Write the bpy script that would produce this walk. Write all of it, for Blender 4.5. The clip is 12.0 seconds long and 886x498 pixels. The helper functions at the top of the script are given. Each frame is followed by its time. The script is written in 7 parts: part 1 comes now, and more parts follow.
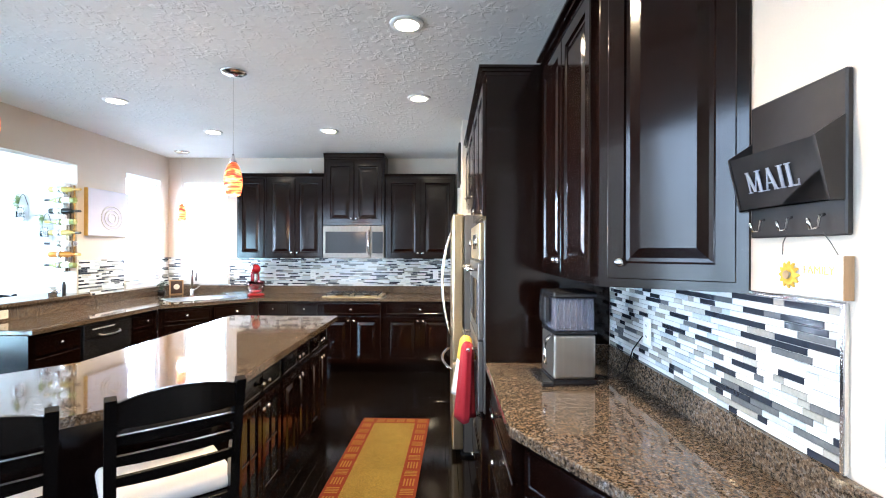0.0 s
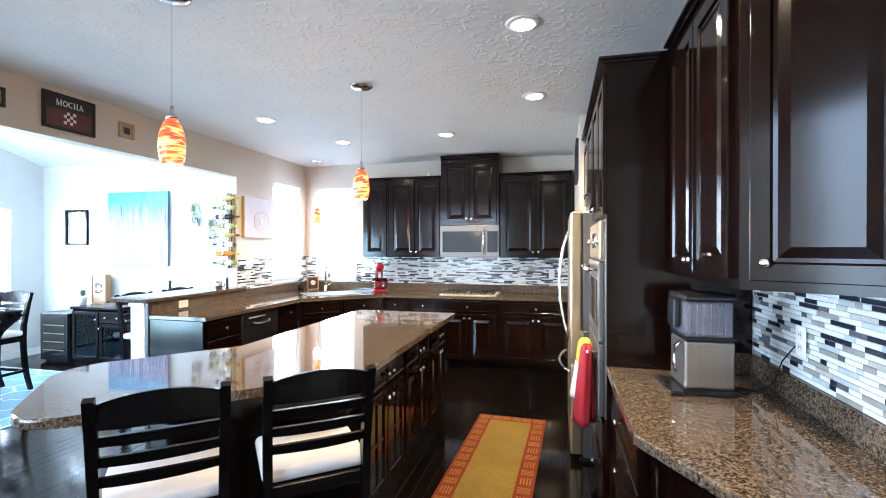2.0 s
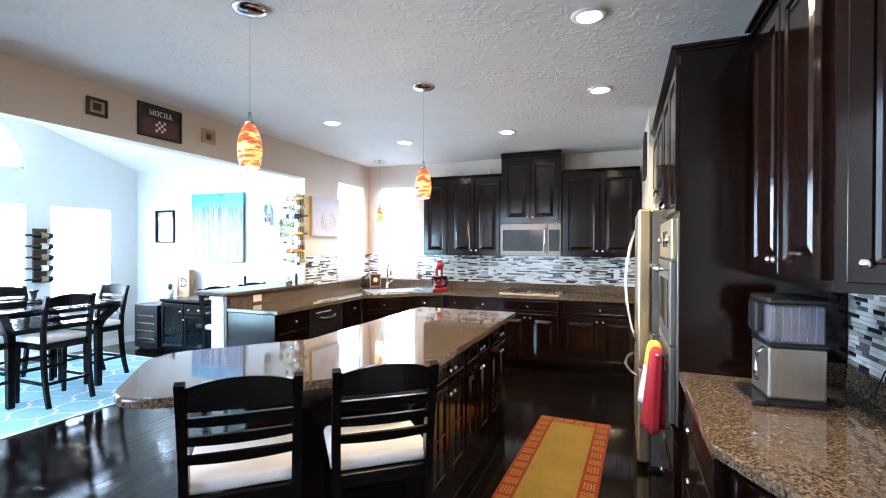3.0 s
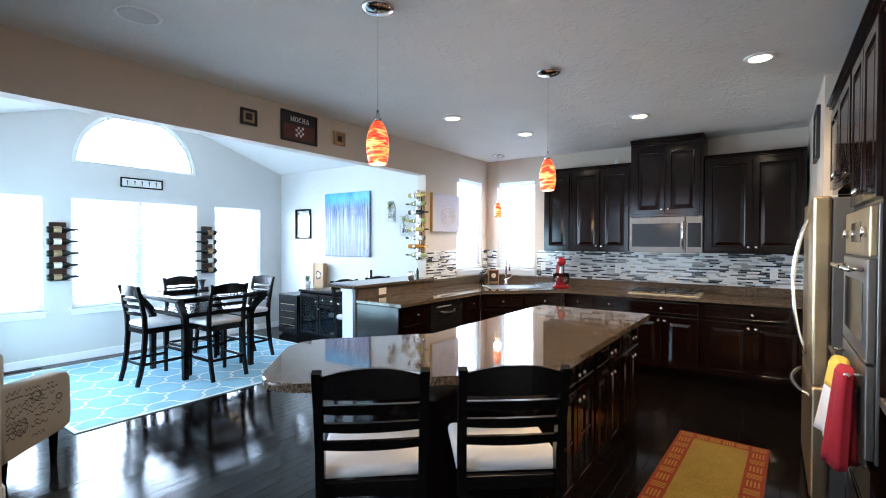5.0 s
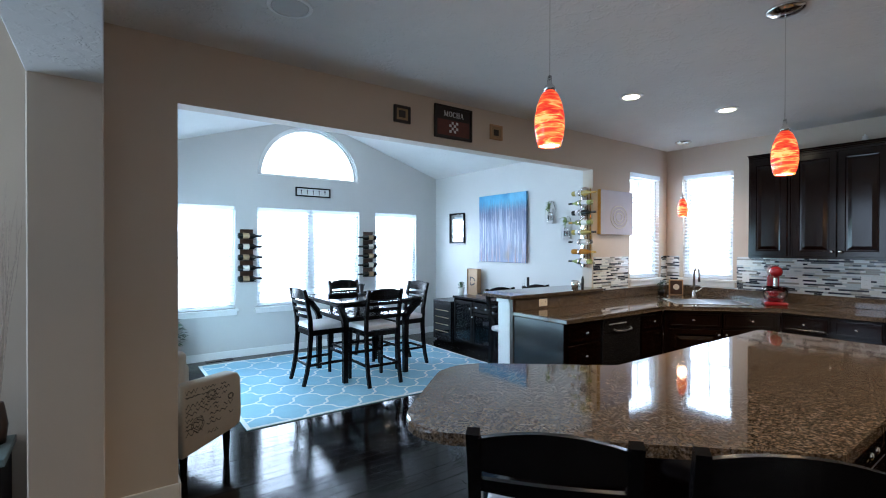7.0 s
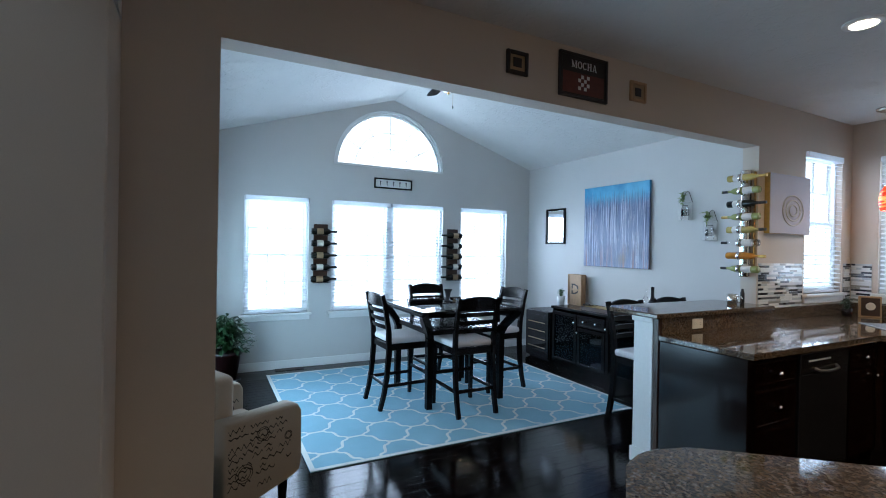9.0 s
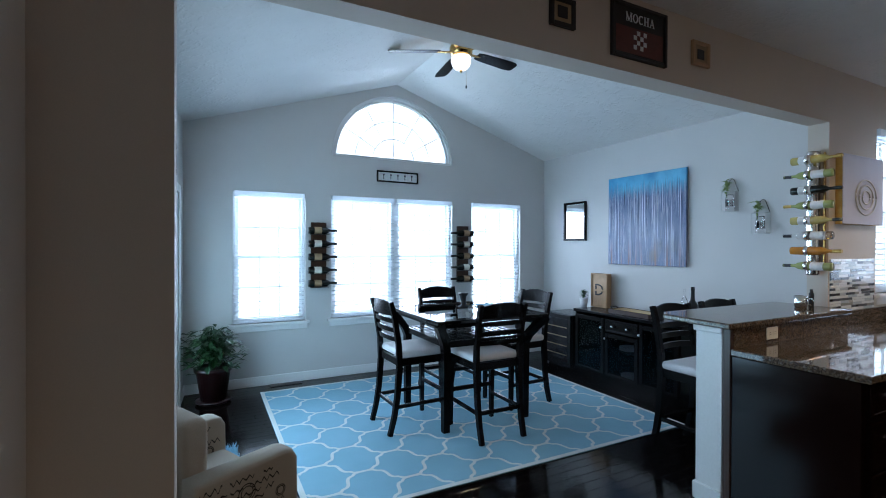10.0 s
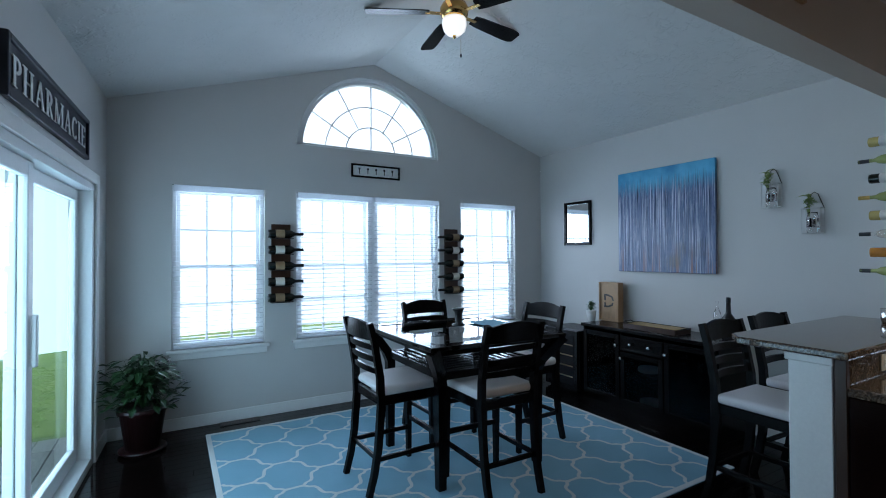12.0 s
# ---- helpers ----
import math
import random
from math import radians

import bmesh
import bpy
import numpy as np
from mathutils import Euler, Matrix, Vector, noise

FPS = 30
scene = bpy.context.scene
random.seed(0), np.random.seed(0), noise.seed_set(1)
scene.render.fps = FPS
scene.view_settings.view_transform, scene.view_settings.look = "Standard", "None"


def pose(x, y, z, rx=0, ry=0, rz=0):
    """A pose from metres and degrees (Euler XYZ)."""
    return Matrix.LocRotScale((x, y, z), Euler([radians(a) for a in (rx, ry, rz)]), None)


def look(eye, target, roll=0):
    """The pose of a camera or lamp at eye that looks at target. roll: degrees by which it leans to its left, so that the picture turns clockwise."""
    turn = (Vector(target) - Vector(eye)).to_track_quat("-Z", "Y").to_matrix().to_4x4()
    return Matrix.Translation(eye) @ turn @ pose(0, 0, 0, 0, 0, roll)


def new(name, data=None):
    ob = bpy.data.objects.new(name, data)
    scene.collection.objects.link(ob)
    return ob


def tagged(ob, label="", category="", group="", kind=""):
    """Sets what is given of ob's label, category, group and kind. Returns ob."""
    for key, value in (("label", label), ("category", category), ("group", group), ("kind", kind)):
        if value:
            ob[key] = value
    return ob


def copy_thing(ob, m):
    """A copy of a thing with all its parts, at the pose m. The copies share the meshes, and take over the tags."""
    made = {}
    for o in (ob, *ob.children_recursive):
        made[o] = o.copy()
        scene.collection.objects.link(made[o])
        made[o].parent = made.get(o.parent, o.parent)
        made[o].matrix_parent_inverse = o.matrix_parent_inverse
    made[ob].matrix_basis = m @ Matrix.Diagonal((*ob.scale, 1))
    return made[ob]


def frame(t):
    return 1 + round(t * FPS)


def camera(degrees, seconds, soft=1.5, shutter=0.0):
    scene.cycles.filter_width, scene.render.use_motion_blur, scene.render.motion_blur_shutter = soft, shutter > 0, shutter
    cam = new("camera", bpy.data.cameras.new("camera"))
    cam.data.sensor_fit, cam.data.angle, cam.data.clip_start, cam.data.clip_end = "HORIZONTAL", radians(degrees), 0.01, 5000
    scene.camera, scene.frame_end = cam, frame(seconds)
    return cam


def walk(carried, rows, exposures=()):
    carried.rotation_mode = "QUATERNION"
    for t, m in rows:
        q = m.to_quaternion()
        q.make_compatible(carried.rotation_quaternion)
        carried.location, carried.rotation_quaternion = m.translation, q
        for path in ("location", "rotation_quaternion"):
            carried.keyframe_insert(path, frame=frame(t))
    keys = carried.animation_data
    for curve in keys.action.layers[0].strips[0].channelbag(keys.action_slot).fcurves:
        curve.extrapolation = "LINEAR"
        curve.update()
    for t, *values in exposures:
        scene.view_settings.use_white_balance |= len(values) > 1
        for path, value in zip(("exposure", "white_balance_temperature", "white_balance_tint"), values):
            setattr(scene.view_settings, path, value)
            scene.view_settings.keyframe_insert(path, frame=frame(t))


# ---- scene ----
cam = camera(87.4, 12.0, 1.0)
PATH = [
    (0, (-0.199, 0.132, 1.522), (-0.2, 2.132, 1.521), 0.2),
    (0.5, (-0.201, 0.115, 1.526), (-0.282, 2.113, 1.529), 0.0),
    (1, (-0.208, 0.1, 1.524), (-0.405, 2.09, 1.53), -0.1),
    (1.5, (-0.211, 0.103, 1.528), (-0.553, 2.073, 1.526), 0.0),
    (2, (-0.211, 0.096, 1.526), (-0.695, 2.037, 1.519), 0.0),
    (2.5, (-0.219, 0.092, 1.524), (-0.831, 1.996, 1.512), 0.1),
    (3, (-0.227, 0.084, 1.523), (-0.951, 1.948, 1.51), 0.2),
    (4.8, (-0.332, 0.155, 1.512), (-1.44, 1.819, 1.465), -0.4),
    (5, (-0.32, 0.152, 1.515), (-1.477, 1.782, 1.483), 0.2),
    (5.5, (-0.405, 0.211, 1.504), (-1.692, 1.742, 1.472), 0.3),
    (6, (-0.504, 0.269, 1.519), (-1.908, 1.693, 1.488), 0.2),
    (6.5, (-0.609, 0.368, 1.518), (-2.121, 1.676, 1.495), 0.1),
    (7, (-0.75, 0.491, 1.516), (-2.366, 1.668, 1.502), 0.1),
    (7.5, (-0.934, 0.574, 1.499), (-2.636, 1.626, 1.492), 0.5),
    (7.7, (-1.048, 0.614, 1.485), (-2.769, 1.632, 1.48), 1.0),
    (9.5, (-1.957, 0.851, 1.473), (-3.743, 1.751, 1.465), 0.8),
    (10, (-2.251, 0.922, 1.477), (-4.029, 1.838, 1.465), 0.2),
    (10.5, (-2.505, 1.019, 1.475), (-4.277, 1.946, 1.472), -0.5),
    (11, (-2.722, 1.088, 1.477), (-4.485, 2.032, 1.49), -1.0),
    (11.5, (-2.886, 1.152, 1.453), (-4.636, 2.119, 1.48), -0.8),
    (12, (-3.002, 1.191, 1.445), (-4.731, 2.197, 1.472), -0.2),
]
EXPO = [(0.0, 1.29, 5560, 11), (3.0, 1.09, 5600, 11), (5.0, 0.38, 5690, 12), (6.0, -0.02, 5670, 12), (7.5, -0.52, 5620, 12), (9.5, -1.12, 5520, 12), (10.5, -1.27, 5480, 12), (11.0, -1.40, 5500, 12), (12.0, -1.86, 5560, 12)]
walk(cam, [(t, look(eye, target, roll)) for t, eye, target, roll in PATH], EXPO)

# ---- world and lights ----
world = bpy.data.worlds.new("world")
scene.world = world
world.use_nodes = True
wn = world.node_tree
sky = wn.nodes.new("ShaderNodeTexSky")
sky.sky_type = "NISHITA"
sky.sun_disc = False
sky.sun_elevation = radians(48)
sky.sun_rotation = radians(100)
wn.links.new(sky.outputs[0], wn.nodes["Background"].inputs[0])
wn.nodes["Background"].inputs[1].default_value = 0.15

sun = new("sun", bpy.data.lights.new("sun", "SUN"))
sun.data.energy, sun.data.angle, sun.data.color = 5.0, radians(0.5), (1.0, 0.95, 0.88)
sun.matrix_world = look((20, -3.5, 22), (0, 0, 0))

WINDOW_POWER = 1.0


def area_lamp(name, m, sx, sy, watts, color, spread=180):
    lamp = bpy.data.lights.new(name, "AREA")
    lamp.shape, lamp.size, lamp.size_y, lamp.energy, lamp.color = "RECTANGLE", sx, sy, watts, color
    lamp.spread = radians(spread)
    ob = new(name, lamp)
    ob.matrix_world = m
    return ob


DAY = (0.72, 0.86, 1.0)
WARM = (1.0, 0.72, 0.40)
# sky light in the openings: place, size, watts
for place, aim, sx, sy, watts in (
    ((-7.58, 1.545, 1.36), (-6, 1.545, 1.2), 0.68, 1.3, 46),
    ((-7.58, 2.965, 1.36), (-6, 2.965, 1.2), 1.5, 1.3, 105),
    ((-7.58, 4.415, 1.36), (-6, 4.415, 1.2), 0.74, 1.3, 50),
    ((-7.58, 2.965, 2.82), (-6, 2.965, 2.6), 1.3, 0.5, 40),
    ((-5.88, 0.46, 1.05), (-5.79, 2, 0.9), 2.15, 1.9, 140),
    ((-4.02, 5.88, 1.75), (-2, 5.88, 1.6), 0.6, 1.2, 24),
    ((-3.41, 6.50, 1.75), (-3.41, 4, 1.6), 0.55, 1.2, 25),
):
    area_lamp("sky_light", look(place, aim), sx, sy, watts * WINDOW_POWER, DAY)
# daylight of the family room behind the camera
area_lamp("sky_light", look((-3.2, -3.70, 2.45), (-3.0, 0, 2.2)), 2.0, 3.7, 130, DAY)
area_lamp("sky_light", look((-4.42, -0.935, 1.4), (0, -0.935, 1.3)), 0.95, 1.7, 50, DAY)

CANS = [(-2.91, 3.96), (-2.61, 4.98), (-1.38, 4.92), (-0.40, 3.87), (-0.40, 2.64), (-0.40, 1.41)]
for cx, cy in CANS:
    lamp = area_lamp("downlight_glow", look((cx, cy, 2.722), (cx, cy + 0.001, 0)), 0.11, 0.11, 16, WARM, 140)
    lamp.data.shape = "DISK"

PENDANTS = [(-2.02, 1.95, 1.92), (-1.65, 3.33, 1.885), (-3.50, 5.98, 1.86)]
for px, py, pz in PENDANTS:
    lamp = new("pendant_bulb_light", bpy.data.lights.new("pendant_bulb_light", "POINT"))
    lamp.data.energy, lamp.data.color, lamp.data.shadow_soft_size = 4, (1.0, 0.6, 0.3), 0.05
    lamp.location = (px, py, pz - 0.06)
FAN = (-5.85, 2.95)
lamp = new("fan_bulb_light", bpy.data.lights.new("fan_bulb_light", "POINT"))
lamp.data.energy, lamp.data.color, lamp.data.shadow_soft_size = 17, (1.0, 0.66, 0.34), 0.1
lamp.location = (FAN[0], FAN[1], 3.24)

# ---- materials ----


class Nodes:
    """Short hand for a node tree of a material."""

    def __init__(self, name):
        self.mat = bpy.data.materials.new(name)
        self.mat.use_nodes = True
        self.nt = self.mat.node_tree
        self.bsdf = self.nt.nodes["Principled BSDF"]
        self.coords = None

    def node(self, kind):
        return self.nt.nodes.new(kind)

    def link(self, a, b):
        self.nt.links.new(a, b)

    def place(self, scale=(1, 1, 1), generated=False):
        c = self.node("ShaderNodeTexCoord")
        m = self.node("ShaderNodeMapping")
        m.inputs["Scale"].default_value = scale
        self.link(c.outputs["Object"], m.inputs["Vector"])
        return m.outputs[0]

    def noise(self, vec, scale, detail=4, rough=0.6):
        n = self.node("ShaderNodeTexNoise")
        n.inputs["Scale"].default_value, n.inputs["Detail"].default_value, n.inputs["Roughness"].default_value = scale, detail, rough
        self.link(vec, n.inputs["Vector"])
        return n.outputs["Fac"]

    def ramp(self, fac, stops, constant=False):
        r = self.node("ShaderNodeValToRGB")
        if constant:
            r.color_ramp.interpolation = "CONSTANT"
        el = r.color_ramp.elements
        while len(el) < len(stops):
            el.new(0.5)
        for e, (p, c) in zip(el, stops):
            e.position, e.color = p, (*c, 1) if len(c) == 3 else c
        self.link(fac, r.inputs[0])
        return r.outputs[0]

    def mix(self, fac, a, b, mode="MIX"):
        m = self.node("ShaderNodeMix")
        m.data_type, m.blend_type = "RGBA", mode
        for sock, v in ((m.inputs[0], fac), (m.inputs[6], a), (m.inputs[7], b)):
            if isinstance(v, (int, float)):
                sock.default_value = v
            elif isinstance(v, tuple):
                sock.default_value = (*v, 1)
            else:
                self.link(v, sock)
        return m.outputs[2]

    def math(self, op, a, b=0.0):
        m = self.node("ShaderNodeMath")
        m.operation = op
        for sock, v in ((m.inputs[0], a), (m.inputs[1], b)):
            if isinstance(v, (int, float)):
                sock.default_value = v
            else:
                self.link(v, sock)
        return m.outputs[0]

    def bump(self, height, strength, distance=0.01):
        b = self.node("ShaderNodeBump")
        b.inputs["Strength"].default_value, b.inputs["Distance"].default_value = strength, distance
        self.link(height, b.inputs["Height"])
        self.link(b.outputs[0], self.bsdf.inputs["Normal"])

    def set(self, color=None, rough=None, metal=None, spec=None, coat=None, trans=None):
        for key, v in (("Base Color", color), ("Roughness", rough), ("Metallic", metal), ("Specular IOR Level", spec), ("Coat Weight", coat), ("Transmission Weight", trans)):
            if v is None:
                continue
            if isinstance(v, tuple):
                self.bsdf.inputs[key].default_value = (*v, 1)
            elif isinstance(v, (int, float)):
                self.bsdf.inputs[key].default_value = v
            else:
                self.link(v, self.bsdf.inputs[key])
        return self


def painted(name, color, rough=0.55, grain=60, amount=0.06, bump=0.08, wear=0.05, metal=0.0, stretch=(1, 1, 1), coat=0.0, spec=0.5):
    """A plain surface with fine grain and broad, faint unevenness."""
    n = Nodes(name)
    v = n.place(stretch)
    fine = n.noise(v, grain, 5)
    broad = n.noise(v, 1.7, 3)
    dark = tuple(c * (1 - amount) for c in color)
    light = tuple(min(1, c * (1 + amount)) for c in color)
    c = n.ramp(fine, [(0.3, dark), (0.7, light)])
    c = n.mix(wear, c, n.ramp(broad, [(0.35, tuple(x * 0.6 for x in color)), (0.65, tuple(min(1, x * 1.25) for x in color))]))
    r = n.math("ADD", rough - 0.05, n.math("MULTIPLY", broad, 0.1))
    n.set(c, r, metal, spec, coat)
    if bump:
        n.bump(fine, bump, 0.004)
    return n.mat


M_WALL = painted("wall_paint", (0.58, 0.505, 0.42), 0.6, 220, 0.03, 0.10, 0.06)
M_WALL_DINING = painted("dining_wall_paint", (0.58, 0.57, 0.55), 0.6, 220, 0.03, 0.10, 0.06)
M_TRIM = painted("white_trim_paint", (0.80, 0.80, 0.78), 0.35, 90, 0.03, 0.03, 0.04)
M_VINYL = painted("white_vinyl", (0.78, 0.80, 0.80), 0.35, 50, 0.02, 0.02, 0.03)
M_BLIND = painted("white_blind_slat", (0.82, 0.84, 0.86), 0.4, 40, 0.03, 0.02, 0.03)
n_ = M_BLIND.node_tree
tl = n_.nodes.new("ShaderNodeBsdfTranslucent")
tl.inputs[0].default_value = (0.85, 0.88, 0.9, 1)
mx_s = n_.nodes.new("ShaderNodeMixShader")
mx_s.inputs[0].default_value = 0.5
n_.links.new(n_.nodes["Principled BSDF"].outputs[0], mx_s.inputs[1])
n_.links.new(tl.outputs[0], mx_s.inputs[2])
n_.links.new(mx_s.outputs[0], n_.nodes["Material Output"].inputs[0])
M_BLACK = painted("black_painted_wood", (0.0035, 0.003, 0.003), 0.24, 45, 0.3, 0.06, 0.2, 0, (1, 1, 0.15), 0.0, 0.17)
M_BLACK_METAL = painted("black_metal", (0.012, 0.012, 0.013), 0.4, 60, 0.2, 0.03, 0.2)
M_BLACK_PLASTIC = painted("black_plastic", (0.012, 0.012, 0.014), 0.25, 80, 0.2, 0.02, 0.1)
M_STEEL = painted("brushed_stainless_steel", (0.58, 0.45, 0.27), 0.30, 40, 0.10, 0.03, 0.08, 1.0, (1, 1, 0.02))
M_STEEL_DARK = painted("dull_stainless_steel", (0.21, 0.195, 0.18), 0.42, 40, 0.10, 0.03, 0.08, 1.0, (1, 1, 0.02))
M_STEEL_BRIGHT = painted("fine_brushed_steel", (0.44, 0.41, 0.36), 0.33, 40, 0.06, 0.02, 0.06, 1.0, (1, 1, 0.02))
M_CHROME = painted("satin_nickel", (0.75, 0.74, 0.72), 0.18, 40, 0.04, 0.0, 0.03, 1.0)
M_BRASS = painted("antique_brass", (0.60, 0.38, 0.13), 0.22, 40, 0.08, 0.0, 0.1, 1.0)
M_SEAT = painted("cream_seat_fabric", (0.70, 0.67, 0.66), 0.85, 500, 0.08, 0.25, 0.06)
M_RED = painted("red_enamel", (0.24, 0.007, 0.012), 0.15, 40, 0.05, 0.0, 0.05, coat=0.5)
M_RED_CLOTH = painted("red_towel_cloth", (0.30, 0.007, 0.018), 0.9, 400, 0.15, 0.4, 0.1)
M_YELLOW_CLOTH = painted("yellow_towel_cloth", (0.65, 0.40, 0.05), 0.9, 400, 0.15, 0.4, 0.1)
M_POT = painted("dark_red_glazed_pot", (0.014, 0.004, 0.004), 0.3, 30, 0.2, 0.05, 0.2)
M_SOIL = painted("potting_soil", (0.02, 0.013, 0.01), 0.95, 80, 0.4, 0.5, 0.2)
M_WHITE_POT = painted("white_ceramic", (0.8, 0.8, 0.78), 0.25, 40, 0.02, 0.0, 0.02)
M_TWINE = painted("dark_wire", (0.05, 0.045, 0.04), 0.5, 60, 0.2, 0.0, 0.1)
M_WOOD = painted("light_pine", (0.42, 0.26, 0.13), 0.5, 18, 0.18, 0.06, 0.15, 0, (6, 6, 0.6))
M_LILAC = painted("pale_lilac_canvas", (0.46, 0.46, 0.56), 0.6, 300, 0.05, 0.1, 0.15)
M_GOLD = painted("gilt_frame", (0.55, 0.36, 0.10), 0.35, 30, 0.15, 0.06, 0.1, 0.8)
M_BROWN_SIDE = painted("brown_stained_panel", (0.045, 0.020, 0.010), 0.35, 20, 0.25, 0.06, 0.2, 0, (1, 1, 0.1))
M_PLATE = painted("ivory_plastic_plate", (0.75, 0.70, 0.60), 0.35, 60, 0.02, 0.0, 0.02)
M_WHITE_PLATE = painted("white_plastic_plate", (0.80, 0.80, 0.80), 0.35, 60, 0.02, 0.0, 0.02)
M_DRIFT = painted("painted_sage_wood", (0.16, 0.20, 0.19), 0.4, 20, 0.15, 0.05, 0.15, 0, (1, 6, 6))
M_TWIG = painted("pale_twig", (0.55, 0.47, 0.40), 0.8, 60, 0.2, 0.2, 0.1)
M_DECK = painted("weathered_deck_board", (0.46, 0.46, 0.44), 0.8, 14, 0.2, 0.2, 0.2, 0, (1, 12, 1))
M_SIDING = painted("pale_house_siding", (0.55, 0.56, 0.55), 0.7, 30, 0.05, 0.05, 0.1)
M_ROOF = painted("grey_roof_shingle", (0.12, 0.12, 0.13), 0.9, 25, 0.3, 0.3, 0.2)
M_SHAG = painted("pale_blue_shag", (0.22, 0.38, 0.50), 0.95, 120, 0.3, 1.0, 0.15)


def cabinet_wood():
    n = Nodes("espresso_cabinet_wood")
    v = n.place((1, 1, 0.08))
    grain = n.noise(v, 38, 6, 0.65)
    broad = n.noise(n.place((1, 1, 0.5)), 3, 3)
    c = n.ramp(grain, [(0.25, (0.0021, 0.0007, 0.0005)), (0.6, (0.0072, 0.0023, 0.0013)), (0.85, (0.018, 0.0056, 0.0030))])
    c = n.mix(0.25, c, n.ramp(broad, [(0.3, (0.002, 0.0007, 0.0006)), (0.7, (0.007, 0.0025, 0.0019))]))
    n.set(c, n.math("ADD", 0.10, n.math("MULTIPLY", broad, 0.07)), 0, 0.40)
    n.bump(grain, 0.02, 0.003)
    return n.mat


M_CAB = cabinet_wood()


def granite():
    n = Nodes("speckled_brown_granite")
    v = n.place()
    vor = n.node("ShaderNodeTexVoronoi")
    vor.inputs["Scale"].default_value = 110
    n.link(v, vor.inputs["Vector"])
    cell = n.ramp(vor.outputs["Color"], [(0.0, (0.008, 0.007, 0.007)), (0.30, (0.05, 0.038, 0.028)), (0.45, (0.20, 0.135, 0.08)), (0.60, (0.34, 0.25, 0.16)), (0.72, (0.05, 0.042, 0.038)), (0.84, (0.36, 0.34, 0.32)), (1.0, (0.50, 0.48, 0.45))])
    fine = n.ramp(n.noise(v, 130, 5, 0.75), [(0.40, (0.012, 0.010, 0.009)), (0.50, (0.13, 0.092, 0.06)), (0.60, (0.46, 0.39, 0.32))])
    broad = n.ramp(n.noise(v, 11, 4), [(0.35, (0.03, 0.021, 0.015)), (0.65, (0.11, 0.08, 0.058))])
    c = n.mix(1.0, n.mix(0.10, n.mix(0.5, cell, fine), broad), (0.54, 0.515, 0.49), "MULTIPLY")
    n.set(c, 0.05, 0, 0.48)
    n.bump(n.noise(v, 5, 2), 0.004, 0.01)
    return n.mat


M_GRANITE = granite()


def ceiling_paint():
    """White paint with brush-stomped tufts: short ridges fanning out of scattered centres."""
    n = Nodes("stomped_ceiling_paint")
    v = n.place()

    def tufts(scale, shift, spokes):
        off = n.node("ShaderNodeVectorMath")
        off.operation = "ADD"
        off.inputs[1].default_value = (shift, shift * 0.7, 0)
        n.link(v, off.inputs[0])
        vor = n.node("ShaderNodeTexVoronoi")
        vor.voronoi_dimensions = "2D"
        vor.inputs["Scale"].default_value = scale
        n.link(off.outputs[0], vor.inputs["Vector"])
        rel = n.node("ShaderNodeVectorMath")
        rel.operation = "SUBTRACT"
        n.link(off.outputs[0], rel.inputs[0])
        n.link(vor.outputs["Position"], rel.inputs[1])
        sep = n.node("ShaderNodeSeparateXYZ")
        n.link(rel.outputs[0], sep.inputs[0])
        ang = n.math("ARCTAN2", sep.outputs[1], sep.outputs[0])
        turn = n.math("MULTIPLY", vor.outputs["Color"], 6.28)
        bend = n.math("MULTIPLY", n.noise(v, 22, 2), 7.0)
        wave = n.math("SINE", n.math("ADD", n.math("MULTIPLY", ang, spokes), n.math("ADD", turn, bend)))
        ridge = n.ramp(wave, [(0.25, (0, 0, 0)), (0.95, (1, 1, 1))])
        reach = n.ramp(vor.outputs["Distance"], [(0.03, (0, 0, 0)), (0.10, (1, 1, 1)), (0.34, (0.8, 0.8, 0.8)), (0.56, (0, 0, 0))])
        return n.mix(1.0, ridge, reach, "MULTIPLY")

    h = n.mix(1.0, tufts(7.0, 0.0, 4), tufts(6.1, 3.37, 3), "LIGHTEN")
    broken = n.ramp(n.noise(v, 6, 3), [(0.36, (0.15, 0.15, 0.15)), (0.60, (1, 1, 1))])
    h = n.mix(1.0, h, broken, "MULTIPLY")
    h = n.mix(0.08, h, n.noise(v, 45, 3))
    c = n.ramp(n.noise(v, 2.2, 3), [(0.3, (0.68, 0.67, 0.64)), (0.7, (0.72, 0.71, 0.68))])
    n.set(c, 0.8)
    n.bump(h, 0.36, 0.012)
    return n.mat


M_CEIL = ceiling_paint()


def floor_wood(random_socket):
    n = Nodes("dark_floor_plank_" + ("piece" if random_socket == "Random" else "joined"))
    if random_socket == "Random":
        rnd = n.node("ShaderNodeObjectInfo").outputs["Random"]
    else:
        rnd = n.node("ShaderNodeNewGeometry").outputs["Random Per Island"]
    v = n.place((18, 1.2, 18))
    grain = n.noise(v, 6, 6, 0.65)
    c = n.ramp(grain, [(0.3, (0.0018, 0.0013, 0.0012)), (0.75, (0.005, 0.0034, 0.0029))])
    c = n.mix(0.5, c, n.ramp(rnd, [(0.0, (0.0013, 0.001, 0.0009)), (1.0, (0.005, 0.0034, 0.0028))]))
    broad = n.noise(n.place((3, 0.8, 1)), 5, 4)
    n.set(c, n.math("ADD", 0.05, n.math("MULTIPLY", broad, 0.10)), 0, 0.27)
    n.bump(n.mix(0.6, grain, n.noise(n.place((9, 1.5, 1)), 4, 2)), 0.10, 0.006)
    return n.mat


